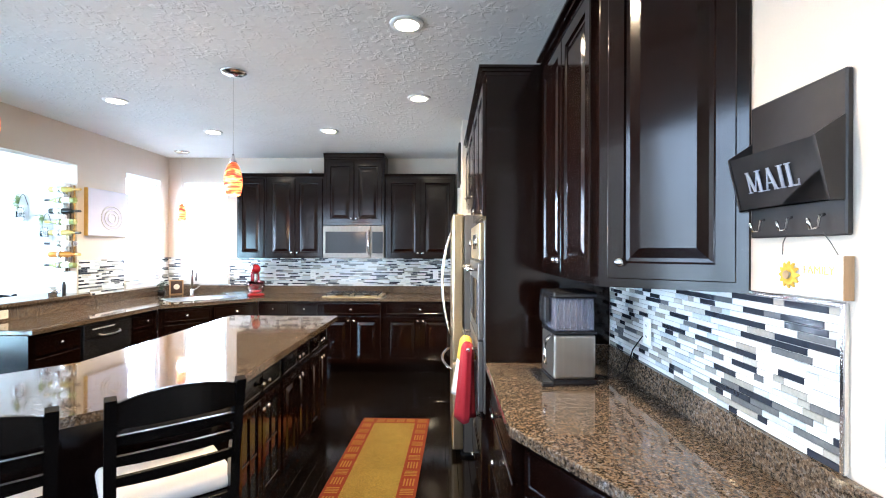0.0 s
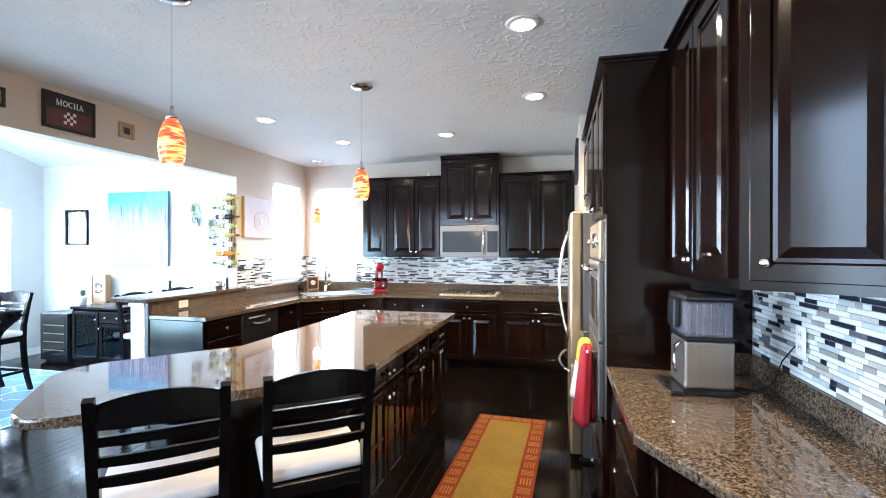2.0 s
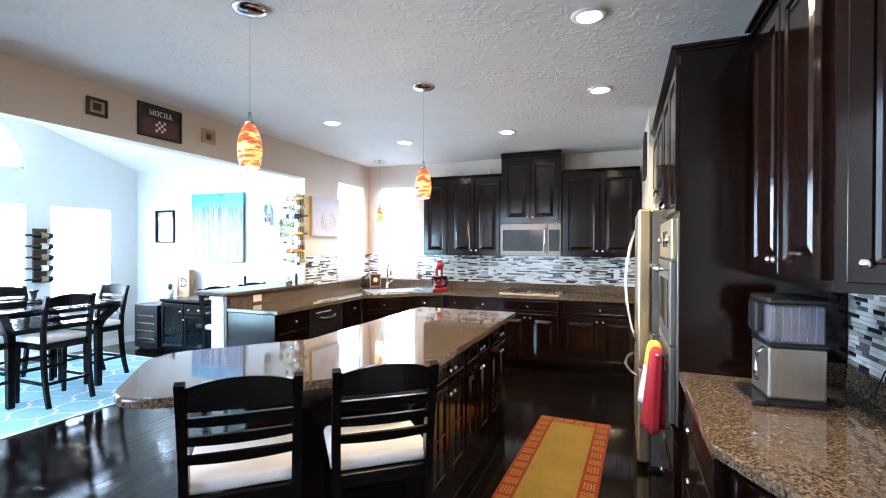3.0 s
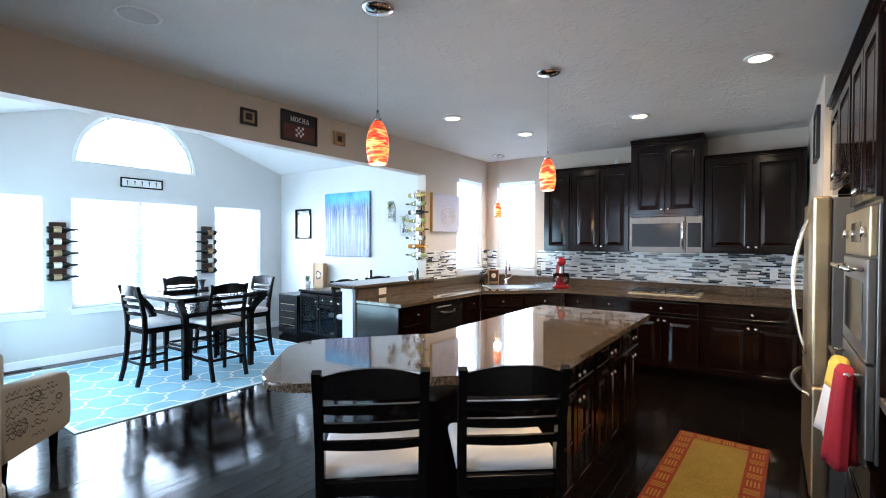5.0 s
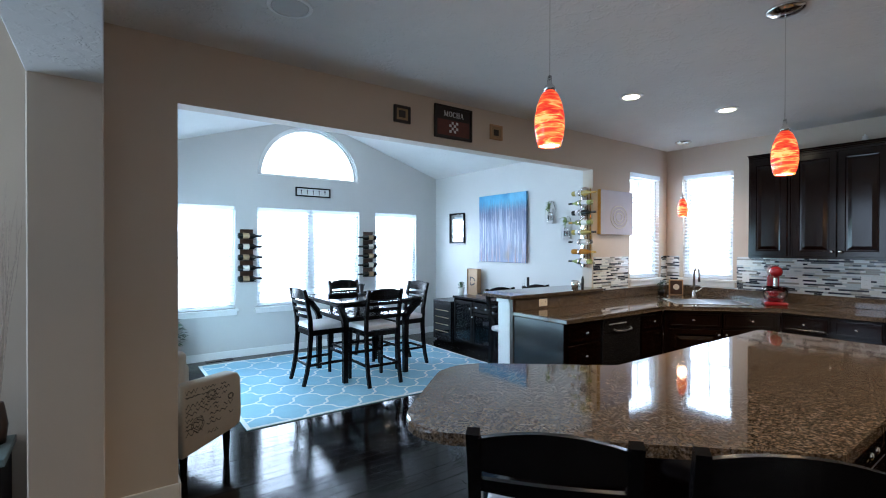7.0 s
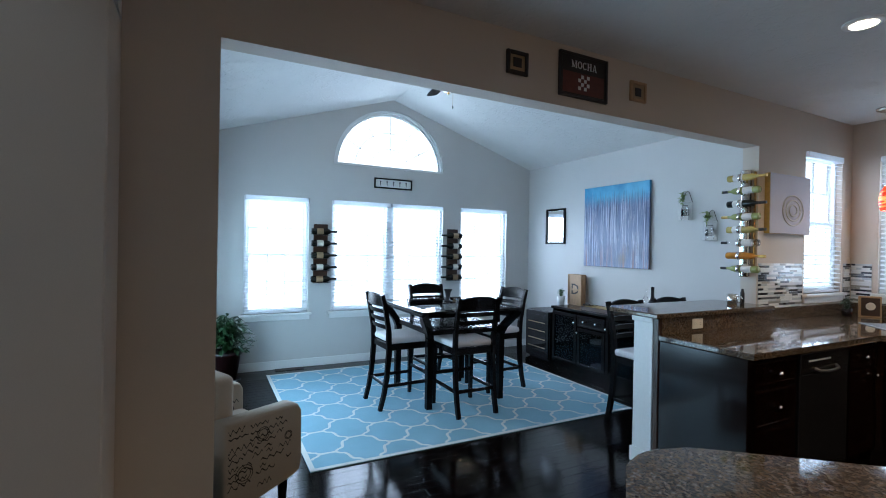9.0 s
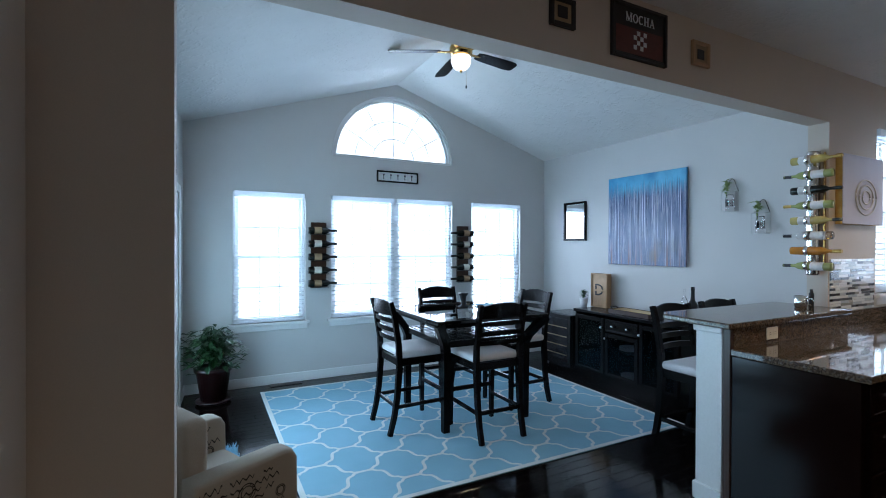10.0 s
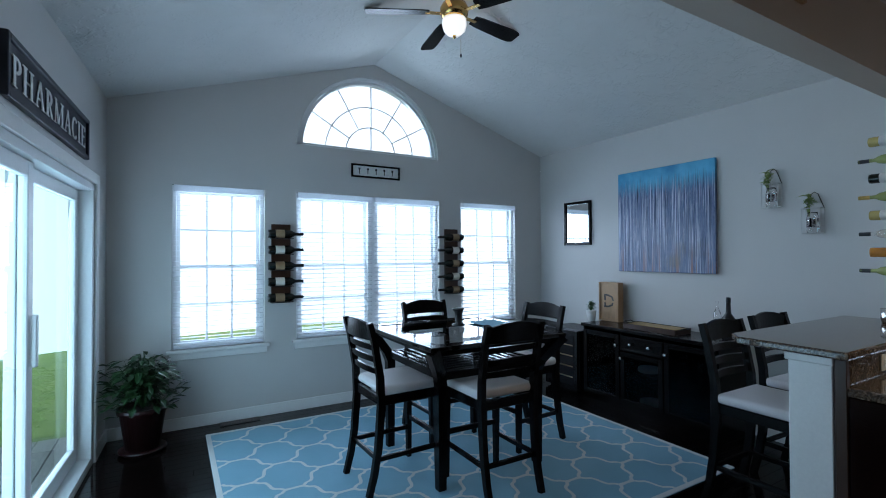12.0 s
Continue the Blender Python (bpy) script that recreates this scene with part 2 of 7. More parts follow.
M_PLANK = floor_wood("Random")
M_PLANK_STUFF = floor_wood("Island")


def mosaic(random_socket):
    n = Nodes("glass_mosaic_" + ("piece" if random_socket == "Random" else "joined"))
    if random_socket == "Random":
        rnd = n.node("ShaderNodeObjectInfo").outputs["Random"]
    else:
        rnd = n.node("ShaderNodeNewGeometry").outputs["Random Per Island"]
    c = n.ramp(rnd, [(0.0, (0.76, 0.78, 0.78)), (0.36, (0.50, 0.55, 0.58)), (0.50, (0.33, 0.325, 0.30)), (0.64, (0.72, 0.72, 0.69)), (0.73, (0.024, 0.030, 0.044)), (0.89, (0.12, 0.13, 0.14)), (0.96, (0.48, 0.47, 0.43))], True)
    fine = n.noise(n.place(), 90, 4)
    c = n.mix(0.18, c, n.ramp(fine, [(0.35, (0.2, 0.2, 0.2)), (0.65, (0.8, 0.8, 0.8))]), "OVERLAY")
    n.set(c, 0.14, 0, 0.5)
    n.bump(fine, 0.03, 0.003)
    return n.mat


M_MOSAIC = mosaic("Random")
M_MOSAIC_STUFF = mosaic("Island")
M_GROUT = painted("pale_grout", (0.62, 0.62, 0.60), 0.8, 200, 0.06, 0.1, 0.05)


def glass(name, color=(1, 1, 1), rough=0.0, ior=1.45):
    n = Nodes(name)
    n.set(color, rough, 0, 0.5, None, 1.0)
    n.bsdf.inputs["IOR"].default_value = ior
    return n.mat


def pane_glass(name="window_glass", tint=(1, 1, 1), ior=1.45):
    """Thin window glass: clear, with a little mirror."""
    n = Nodes(name)
    t = n.node("ShaderNodeBsdfTransparent")
    t.inputs[0].default_value = (*tint, 1)
    g = n.node("ShaderNodeBsdfGlossy")
    g.inputs["Roughness"].default_value = 0.01
    f = n.node("ShaderNodeFresnel")
    f.inputs["IOR"].default_value = ior
    m = n.node("ShaderNodeMixShader")
    n.link(f.outputs[0], m.inputs[0])
    n.link(t.outputs[0], m.inputs[1])
    n.link(g.outputs[0], m.inputs[2])
    n.link(m.outputs[0], n.nt.nodes["Material Output"].inputs[0])
    return n.mat


M_PANE = pane_glass()
M_PANE_TEAL = pane_glass("teal_tinted_door_glass", (0.76, 0.94, 0.92))
M_WIRE = painted("pale_wire", (0.50, 0.50, 0.48), 0.4, 60, 0.1, 0.0, 0.1)
M_CLEAR = glass("clear_glass")
M_SMOKED_PANE = pane_glass("smoked_sideboard_glass", (0.55, 0.56, 0.58), 1.22)
M_TANK = glass("hazy_tank_plastic", (0.36, 0.36, 0.44), 0.08)
M_TANK.node_tree.nodes["Principled BSDF"].inputs["Transmission Weight"].default_value = 0.65


def tinted(name, color):
    """Filled bottle: half clear, half coloured wine behind the glass."""
    n = Nodes(name)
    n.set(n.ramp(n.noise(n.place(), 9), [(0.3, tuple(x * 0.8 for x in color)), (0.7, color)]), 0.06, 0, 0.5, None, 0.45)
    return n.mat


M_GREEN_GLASS = tinted("green_bottle_glass", (0.52, 0.60, 0.22))
M_YELLOW_GLASS = tinted("pale_wine_bottle", (0.85, 0.72, 0.25))
M_AMBER_GLASS = tinted("amber_wine_bottle", (0.85, 0.38, 0.06))
M_DARK_GLASS = painted("dark_bottle_glass", (0.008, 0.010, 0.007), 0.08, 30, 0.1, 0.0, 0.1)
M_SMOKED = painted("smoked_microwave_glass", (0.014, 0.014, 0.015), 0.12, 30, 0.1, 0.0, 0.1, spec=0.13)
M_OVEN_GLASS = painted("dark_oven_glass", (0.02, 0.02, 0.022), 0.06, 30, 0.1, 0.0, 0.1)

M_LATTICE = painted("glossy_black_slat", (0.012, 0.012, 0.014), 0.14, 40, 0.2, 0.03, 0.2)


def mirror_mat():
    n = Nodes("mirror_glass")
    n.set((0.9, 0.9, 0.9), 0.01, 1.0)
    return n.mat


M_MIRROR = mirror_mat()


def glowing_surface(name, color, strength):
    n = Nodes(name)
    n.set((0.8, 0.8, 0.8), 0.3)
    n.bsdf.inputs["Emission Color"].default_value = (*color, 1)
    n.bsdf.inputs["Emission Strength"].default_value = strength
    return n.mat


M_CAN = glowing_surface("lit_downlight_lens", (1.0, 0.80, 0.50), 22)
M_BOWL = glowing_surface("lit_frosted_bowl", (1.0, 0.90, 0.74), 3.5)


def swirl_shade():
    """Art glass lit from inside: thin yellow and orange swirls drawn through red."""
    n = Nodes("swirled_art_glass")
    v = n.place((1, 1, 6.5))
    w = n.node("ShaderNodeTexNoise")
    w.inputs["Scale"].default_value, w.inputs["Detail"].default_value, w.inputs["Distortion"].default_value = 8.0, 3, 1.3
    n.link(v, w.inputs["Vector"])
    c = n.ramp(w.outputs["Fac"], [(0.36, (0.50, 0.025, 0.016)), (0.46, (0.74, 0.075, 0.022)), (0.54, (0.90, 0.24, 0.05)), (0.62, (1.0, 0.50, 0.15)), (0.72, (0.85, 0.18, 0.04))])
    gen = n.node("ShaderNodeTexCoord")
    sep = n.node("ShaderNodeSeparateXYZ")
    n.link(gen.outputs["Generated"], sep.inputs[0])
    top = n.mix(1.0, c, (0.75, 0.35, 0.35), "MULTIPLY")
    c = n.mix(n.ramp(sep.outputs[2], [(0.55, (0, 0, 0)), (0.95, (1, 1, 1))]), c, top)
    n.set(c, 0.08)
    n.link(c, n.bsdf.inputs["Emission Color"])
    n.bsdf.inputs["Emission Strength"].default_value = 1.75
    return n.mat


M_SHADE = swirl_shade()


def script_fabric():
    n = Nodes("script_print_linen")
    base = n.ramp(n.noise(n.place(), 350, 3), [(0.3, (0.30, 0.255, 0.20)), (0.7, (0.40, 0.345, 0.28))])
    n.set(base, 0.9)
    n.bump(n.noise(n.place(), 600, 2), 0.2, 0.003)
    return n.mat


M_LINEN = script_fabric()
M_INK = painted("faded_black_print", (0.03, 0.027, 0.025), 0.9, 200, 0.3, 0.1, 0.2)


def leaf_mat(name, a, b):
    n = Nodes(name)
    rnd = n.node("ShaderNodeNewGeometry").outputs["Random Per Island"]
    c = n.mix(0.35, n.ramp(rnd, [(0, a), (1, b)]), n.ramp(n.noise(n.place(), 40), [(0.3, a), (0.7, b)]))
    n.set(c, 0.4)
    return n.mat


M_LEAF = leaf_mat("green_houseplant_leaf", (0.006, 0.022, 0.007), (0.022, 0.065, 0.016))
M_SPRIG = leaf_mat("pale_green_sprig", (0.12, 0.20, 0.04), (0.34, 0.42, 0.14))
M_SUCCULENT = leaf_mat("succulent_leaf", (0.03, 0.10, 0.03), (0.07, 0.16, 0.05))


def grass_mat():
    n = Nodes("lawn_grass")
    c = n.ramp(n.noise(n.place(), 3, 6), [(0.3, (0.17, 0.27, 0.06)), (0.7, (0.27, 0.37, 0.10))])
    n.set(c, 0.9)
    n.bump(n.noise(n.place(), 60, 3), 0.5, 0.02)
    return n.mat


M_GRASS = grass_mat()


def rug_mat(name, a, b, scale=260):
    n = Nodes(name)
    v = n.place()
    c = n.ramp(n.noise(v, scale, 4), [(0.3, a), (0.7, b)])
    c = n.mix(0.2, c, n.ramp(n.noise(v, 2.5, 3), [(0.35, tuple(x * 0.7 for x in a)), (0.65, b)]))
    n.set(c, 0.95, 0, 0.15)
    n.bump(n.noise(v, 420, 3), 0.5, 0.004)
    return n.mat


M_RUG_BLUE = rug_mat("pale_blue_rug_pile", (0.20, 0.37, 0.47), (0.29, 0.48, 0.59))
M_RUG_WHITE = rug_mat("cream_rug_pile", (0.58, 0.60, 0.58), (0.70, 0.71, 0.68))
M_RUN_YELLOW = rug_mat("mustard_rug_weave", (0.085, 0.056, 0.009), (0.215, 0.148, 0.03), 130)
M_RUN_RED = rug_mat("rust_red_rug_weave", (0.095, 0.013, 0.006), (0.145, 0.024, 0.009), 200)
M_RUN_OCHRE = rug_mat("ochre_rug_weave", (0.15, 0.075, 0.014), (0.21, 0.105, 0.022), 200)


def painting_mat():
    """Blue drip painting: pale top, vertical runs of paint."""
    n = Nodes("drip_painting_canvas")
    c = n.node("ShaderNodeTexCoord")
    sep = n.node("ShaderNodeSeparateXYZ")
    n.link(c.outputs["Generated"], sep.inputs[0])
    m = n.node("ShaderNodeMapping")
    m.inputs["Scale"].default_value = (26, 1, 1.1)
    n.link(c.outputs["Generated"], m.inputs["Vector"])
    runs = n.noise(m.outputs[0], 2.2, 5, 0.7)
    m2 = n.node("ShaderNodeMapping")
    m2.inputs["Scale"].default_value = (60, 1, 0.5)
    n.link(c.outputs["Generated"], m2.inputs["Vector"])
    lines = n.noise(m2.outputs[0], 2.0, 3, 0.6)
    body = n.ramp(runs, [(0.34, (0.006, 0.012, 0.03)), (0.42, (0.02, 0.06, 0.15)), (0.49, (0.16, 0.19, 0.32)), (0.54, (0.03, 0.08, 0.19)), (0.60, (0.30, 0.33, 0.46)), (0.70, (0.62, 0.66, 0.78))])
    body = n.mix(n.ramp(lines, [(0.56, (0, 0, 0)), (0.61, (0.95, 0.95, 0.95))]), body, (0.66, 0.70, 0.84))
    body = n.mix(n.ramp(lines, [(0.34, (0.8, 0.8, 0.8)), (0.40, (0, 0, 0))]), body, (0.012, 0.03, 0.08))
    low = n.ramp(sep.outputs[2], [(0.04, (1, 1, 1)), (0.30, (0, 0, 0))])
    spots = n.ramp(n.noise(m.outputs[0], 1.1, 3), [(0.52, (0, 0, 0)), (0.62, (0.75, 0.75, 0.75))])
    rust = n.mix(n.mix(1.0, low, spots, "MULTIPLY"), body, (0.30, 0.12, 0.06))
    ochre = n.ramp(n.noise(c.outputs["Generated"], 2.6, 2), [(0.58, (0, 0, 0)), (0.70, (0.6, 0.6, 0.6))])
    rust = n.mix(n.mix(1.0, ochre, n.ramp(lines, [(0.44, (0, 0, 0)), (0.52, (1, 1, 1))]), "MULTIPLY"), rust, (0.13, 0.10, 0.05))
    edge = n.math("ADD", n.math("MULTIPLY", sep.outputs[2], 0.8), n.math("MULTIPLY", runs, 0.40))
    top = n.ramp(n.noise(c.outputs["Generated"], 3, 3), [(0.3, (0.006, 0.17, 0.42)), (0.7, (0.14, 0.50, 0.72))])
    col = n.mix(n.ramp(edge, [(0.80, (0, 0, 0)), (0.92, (1, 1, 1))]), rust, top)
    n.set(col, 0.28)
    n.bump(runs, 0.25, 0.004)
    return n.mat


M_PAINTING = painting_mat()

# ---- building blocks ----


def part(name, bm, material, parent=None, label="", smooth=False):
    """Link a bmesh as one mesh object under a thing or a part."""
    me = bpy.data.meshes.new(name)
    bm.to_mesh(me)
    bm.free()
    if smooth:
        for p in me.polygons:
            p.use_smooth = True
    me.materials.append(material)
    ob = new(name, me)
    ob.parent = parent
    if label:
        ob["label"] = label
    return ob


def again(ob, m, parent=None):
    """Another object on the same mesh."""
    o = new(ob.name.split(".")[0], ob.data)
    o.parent = parent if parent else ob.parent
    o.matrix_basis = m
    return o


def thing(name, label, category, m=None, group="", kind=""):
    ob = new(name)
    ob.empty_display_size = 0.1
    if m is not None:
        ob.matrix_basis = m
    return tagged(ob, label, category, group, kind)


def structure(name, bm, material, label="", category="", smooth=False):
    return tagged(part(name, bm, material, None, "", smooth), label, category, "", "structure")


def box(bm, x0, y0, z0, x1, y1, z1, bevel=0.0, seg=1):
    res = bmesh.ops.create_cube(bm, size=1.0, matrix=Matrix.Translation(((x0 + x1) / 2, (y0 + y1) / 2, (z0 + z1) / 2)) @ Matrix.Diagonal((abs(x1 - x0), abs(y1 - y0), abs(z1 - z0), 1)))
    if bevel > 0:
        edges = list({e for v in res["verts"] for e in v.link_edges})
        bmesh.ops.bevel(bm, geom=edges, offset=bevel, segments=seg, affect="EDGES", profile=0.5)
    return bm


def boxed(x0, y0, z0, x1, y1, z1, bevel=0.0, seg=1):
    return box(bmesh.new(), x0, y0, z0, x1, y1, z1, bevel, seg)


def prism(bm, outline, z0, z1, bevel=0.0):
    """An upright prism on a plan outline (counter-clockwise)."""
    lo = [bm.verts.new((x, y, z0)) for x, y in outline]
    hi = [bm.verts.new((x, y, z1)) for x, y in outline]
    bm.faces.new(hi)
    bm.faces.new(lo[::-1])
    k = len(outline)
    for i in range(k):
        bm.faces.new((lo[i], lo[(i + 1) % k], hi[(i + 1) % k], hi[i]))
    if bevel:
        edges = [e for e in bm.edges if abs(e.verts[0].co.z - e.verts[1].co.z) < 1e-6]
        bmesh.ops.bevel(bm, geom=edges, offset=bevel, segments=2, affect="EDGES", profile=0.5)
    return bm


def lathe(bm, profile, cx=0.0, cy=0.0, segs=24, axis="Z", at=(0, 0, 0)):
    """Turn (radius, height) pairs round an axis."""
    rings = []
    for r, h in profile:
        ring = []
        for i in range(segs):
            a = 2 * math.pi * i / segs
            p = Vector((r * math.cos(a), r * math.sin(a), h))
            if axis == "X":
                p = Vector((p.z, p.x, p.y))
            elif axis == "Y":
                p = Vector((p.x, p.z, p.y))
            ring.append(bm.verts.new(p + Vector(at) + Vector((cx, cy, 0))))
        rings.append(ring)
    for a, b in zip(rings, rings[1:]):
        for i in range(segs):
            bm.faces.new((a[i], a[(i + 1) % segs], b[(i + 1) % segs], b[i]))
    bm.faces.new(rings[0][::-1])
    bm.faces.new(rings[-1])
    bmesh.ops.recalc_face_normals(bm, faces=bm.faces)
    return bm


def tube(bm, pts, radius, segs=8):
    """A round bar along a line of points; radius may be a list."""
    pts = [Vector(p) for p in pts]
    rings = []
    for i, p in enumerate(pts):
        d = (pts[min(i + 1, len(pts) - 1)] - pts[max(i - 1, 0)]).normalized()
        side = d.cross(Vector((0, 0, 1)))
        if side.length < 0.05:
            side = d.cross(Vector((1, 0, 0)))
        side.normalize()
        up = side.cross(d)
        r = radius[i] if isinstance(radius, (list, tuple)) else radius
        rings.append([bm.verts.new(p + (side * math.cos(a) + up * math.sin(a)) * r) for a in (2 * math.pi * k / segs for k in range(segs))])
    for a, b in zip(rings, rings[1:]):
        for i in range(segs):
            bm.faces.new((a[i], a[(i + 1) % segs], b[(i + 1) % segs], b[i]))
    bm.faces.new(rings[0][::-1])
    bm.faces.new(rings[-1])
    bmesh.ops.recalc_face_normals(bm, faces=bm.faces)
    return bm


def bar(bm, pts, width, thick, side=(1, 0, 0)):
    """A flat-sided bar along points: width along side, thickness across it."""
    pts = [Vector(p) for p in pts]
    s = Vector(side).normalized()
    rings = []
    for i, p in enumerate(pts):
        d = (pts[min(i + 1, len(pts) - 1)] - pts[max(i - 1, 0)]).normalized()
        n = d.cross(s).normalized()
        w = width[i] if isinstance(width, (list, tuple)) else width
        t = thick[i] if isinstance(thick, (list, tuple)) else thick
        rings.append([bm.verts.new(p + s * a * w / 2 + n * b * t / 2) for a, b in ((-1, -1), (1, -1), (1, 1), (-1, 1))])
    for a, b in zip(rings, rings[1:]):
        for i in range(4):
            bm.faces.new((a[i], a[(i + 1) % 4], b[(i + 1) % 4], b[i]))
    bm.faces.new(rings[0][::-1])
    bm.faces.new(rings[-1])
    bmesh.ops.recalc_face_normals(bm, faces=bm.faces)
    return bm


def rings_panel(bm, w, h, profile, x0=0.0, z0=0.0):
    """A raised or recessed panel: rectangles (inset, height) one inside the next, front towards -y."""
    loops = []
    for inset, out in profile:
        loops.append([bm.verts.new((x, -out, z)) for x, z in ((x0 + inset, z0 + inset), (x0 + w - inset, z0 + inset), (x0 + w - inset, z0 + h - inset), (x0 + inset, z0 + h - inset))])
    bm.faces.new(loops[0][::-1])
    for a, b in zip(loops, loops[1:]):
        for i in range(4):
            bm.faces.new((a[i], a[(i + 1) % 4], b[(i + 1) % 4], b[i]))
    bm.faces.new(loops[-1])
    bmesh.ops.recalc_face_normals(bm, faces=bm.faces)
    return bm


def text_bm(body, size, extrude=0.002):
    """Letters in the built-in font as a mesh, lying in x and z, facing -y, centred."""
    cu = bpy.data.curves.new("letters", "FONT")
    cu.body, cu.size, cu.extrude, cu.resolution_u = body, size, extrude, 2
    cu.align_x, cu.align_y = "CENTER", "CENTER"
    tmp = bpy.data.objects.new("letters_tmp", cu)
    me = tmp.to_mesh()
    bm = bmesh.new()
    bm.from_mesh(me)
    tmp.to_mesh_clear()
    bpy.data.objects.remove(tmp)
    bpy.data.curves.remove(cu)
    bmesh.ops.rotate(bm, verts=bm.verts, matrix=Matrix.Rotation(radians(90), 3, "X"), cent=(0, 0, 0))
    return bm


def serif_letters(body, height, depth=0.003):
    """Roman capitals with thick and thin strokes and serifs, in x and z, facing -y, centred."""
    T, S = 0.17, 0.075
    stem = lambda x, w=T: [((x, 0), (x, 1), w), ((x - w / 2 - 0.09, 0.025), (x + w / 2 + 0.09, 0.025), -0.05), ((x - w / 2 - 0.09, 0.975), (x + w / 2 + 0.09, 0.975), -0.05)]
    flat = lambda x0, x1, z: [((x0, z), (x1, z), -0.065)]
    foot = lambda x: [((x - 0.15, 0.025), (x + 0.15, 0.025), -0.05)]
    arc = lambda cx, cz, rx, rz, a0, a1, k: [((cx + rx * math.cos(radians(a0 + (a1 - a0) * i / k)), cz + rz * math.sin(radians(a0 + (a1 - a0) * i / k))), (cx + rx * math.cos(radians(a0 + (a1 - a0) * (i + 1) / k)), cz + rz * math.sin(radians(a0 + (a1 - a0) * (i + 1) / k))), 0.0) for i in range(k)]
    bowl = arc(0.30, 0.735, 0.27, 0.235, 90, -90, 8)
    shapes = {
        "I": (0.40, stem(0.20)),
        "L": (0.68, stem(0.20) + flat(0.2, 0.64, 0.033) + [((0.61, 0.0), (0.64, 0.28), 0.05)]),
        "M": (1.06, stem(0.16, S) + stem(0.88) + [((0.16, 1), (0.50, 0.05), T), ((0.88, 1), (0.50, 0.05), S)]),
        "A": (0.86, [((0.14, 0), (0.42, 1), S), ((0.72, 0), (0.42, 1), T)] + flat(0.24, 0.62, 0.33) + foot(0.14) + foot(0.72)),
        "H": (0.90, stem(0.20) + stem(0.70) + flat(0.2, 0.7, 0.5)),
        "P": (0.66, stem(0.20) + bowl),
        "R": (0.78, stem(0.20) + bowl + [((0.36, 0.50), (0.68, 0.0), T)]),
        "C": (0.78, arc(0.42, 0.5, 0.32, 0.46, 45, 315, 14)),
        "O": (0.86, arc(0.43, 0.5, 0.33, 0.46, 0, 360, 18)),
        "E": (0.68, stem(0.20) + flat(0.2, 0.62, 0.967) + flat(0.2, 0.52, 0.51) + flat(0.2, 0.64, 0.033) + [((0.62, 0.0), (0.64, 0.24), 0.05), ((0.61, 1.0), (0.60, 0.78), 0.05)]),
    }
    bm = bmesh.new()
    x, i = 0.0, 0
    for ch in body:
        wide_, strokes = shapes[ch]
        for (ax, az), (bx, bz), w in strokes:
            i += 1
            d = depth + 0.00006 * (i % 7)
            if w > 0:
                quad = ((ax - w / 2, az), (ax + w / 2, az), (bx + w / 2, bz), (bx - w / 2, bz))
            elif w < 0:
                quad = ((ax, az + w / 2), (bx, bz + w / 2), (bx, bz - w / 2), (ax, az - w / 2))
            else:
                dx, dz = bx - ax, bz - az
                ln = math.hypot(dx, dz)
                th = S + (T - S) * abs(dz) / ln
                nx, nz = -dz / ln * th / 2, dx / ln * th / 2
                ex, ez = dx * 0.12, dz * 0.12
                quad = ((ax - ex + nx, az - ez + nz), (bx + ex + nx, bz + ez + nz), (bx + ex - nx, bz + ez - nz), (ax - ex - nx, az - ez - nz))
            front = [bm.verts.new(((x + px) * height, -d, pz * height)) for px, pz in quad]
            back = [bm.verts.new(((x + px) * height, 0, pz * height)) for px, pz in quad]
            bm.faces.new(front), bm.faces.new(back[::-1])
            for k in range(4):
                bm.faces.new((front[k], back[k], back[(k + 1) % 4], front[(k + 1) % 4]))
        x += wide_ + 0.06
    bmesh.ops.recalc_face_normals(bm, faces=bm.faces)
    bmesh.ops.translate(bm, verts=bm.verts, vec=(-(x - 0.06) * height / 2, 0, -height / 2))
    return bm


# ---- the shell ----
XL, XR, YB, HC = -3.91, 0.70, 6.39, 2.74       # kitchen: left wall, right wall, back wall, ceiling
DX, DY0, DY1 = -7.465, 0.735, 5.225             # dining: window wall, slider wall, painting wall
RIDGE_Y, RIDGE_Z, EAVE_Z = 2.98, 3.41, 2.69
WT = 0.13
YS = -3.6                                       # the family room's end, behind the camera


def wall_with_holes(bm, axis, c0, c1, a0, a1, z0, z1, holes):
    """Wall slab between c0 and c1 across its thickness, a0 to a1 along, with rectangular holes (a, b, lo, hi)."""
    cuts = sorted({a0, a1, *[h[0] for h in holes], *[h[1] for h in holes]})
    for p, q in zip(cuts, cuts[1:]):
        mid = (p + q) / 2
        spans = sorted((h[2], h[3]) for h in holes if h[0] < mid < h[1])
        z = z0
        for lo, hi in spans + [(z1, z1)]:
            if lo - z > 1e-4:
                if axis == "x":
                    box(bm, c0, p, z, c1, q, lo)
                else:
                    box(bm, p, c0, z, q, c1, lo)
            z = max(z, hi)
    bmesh.ops.remove_doubles(bm, verts=bm.verts, dist=1e-5)
    return bm


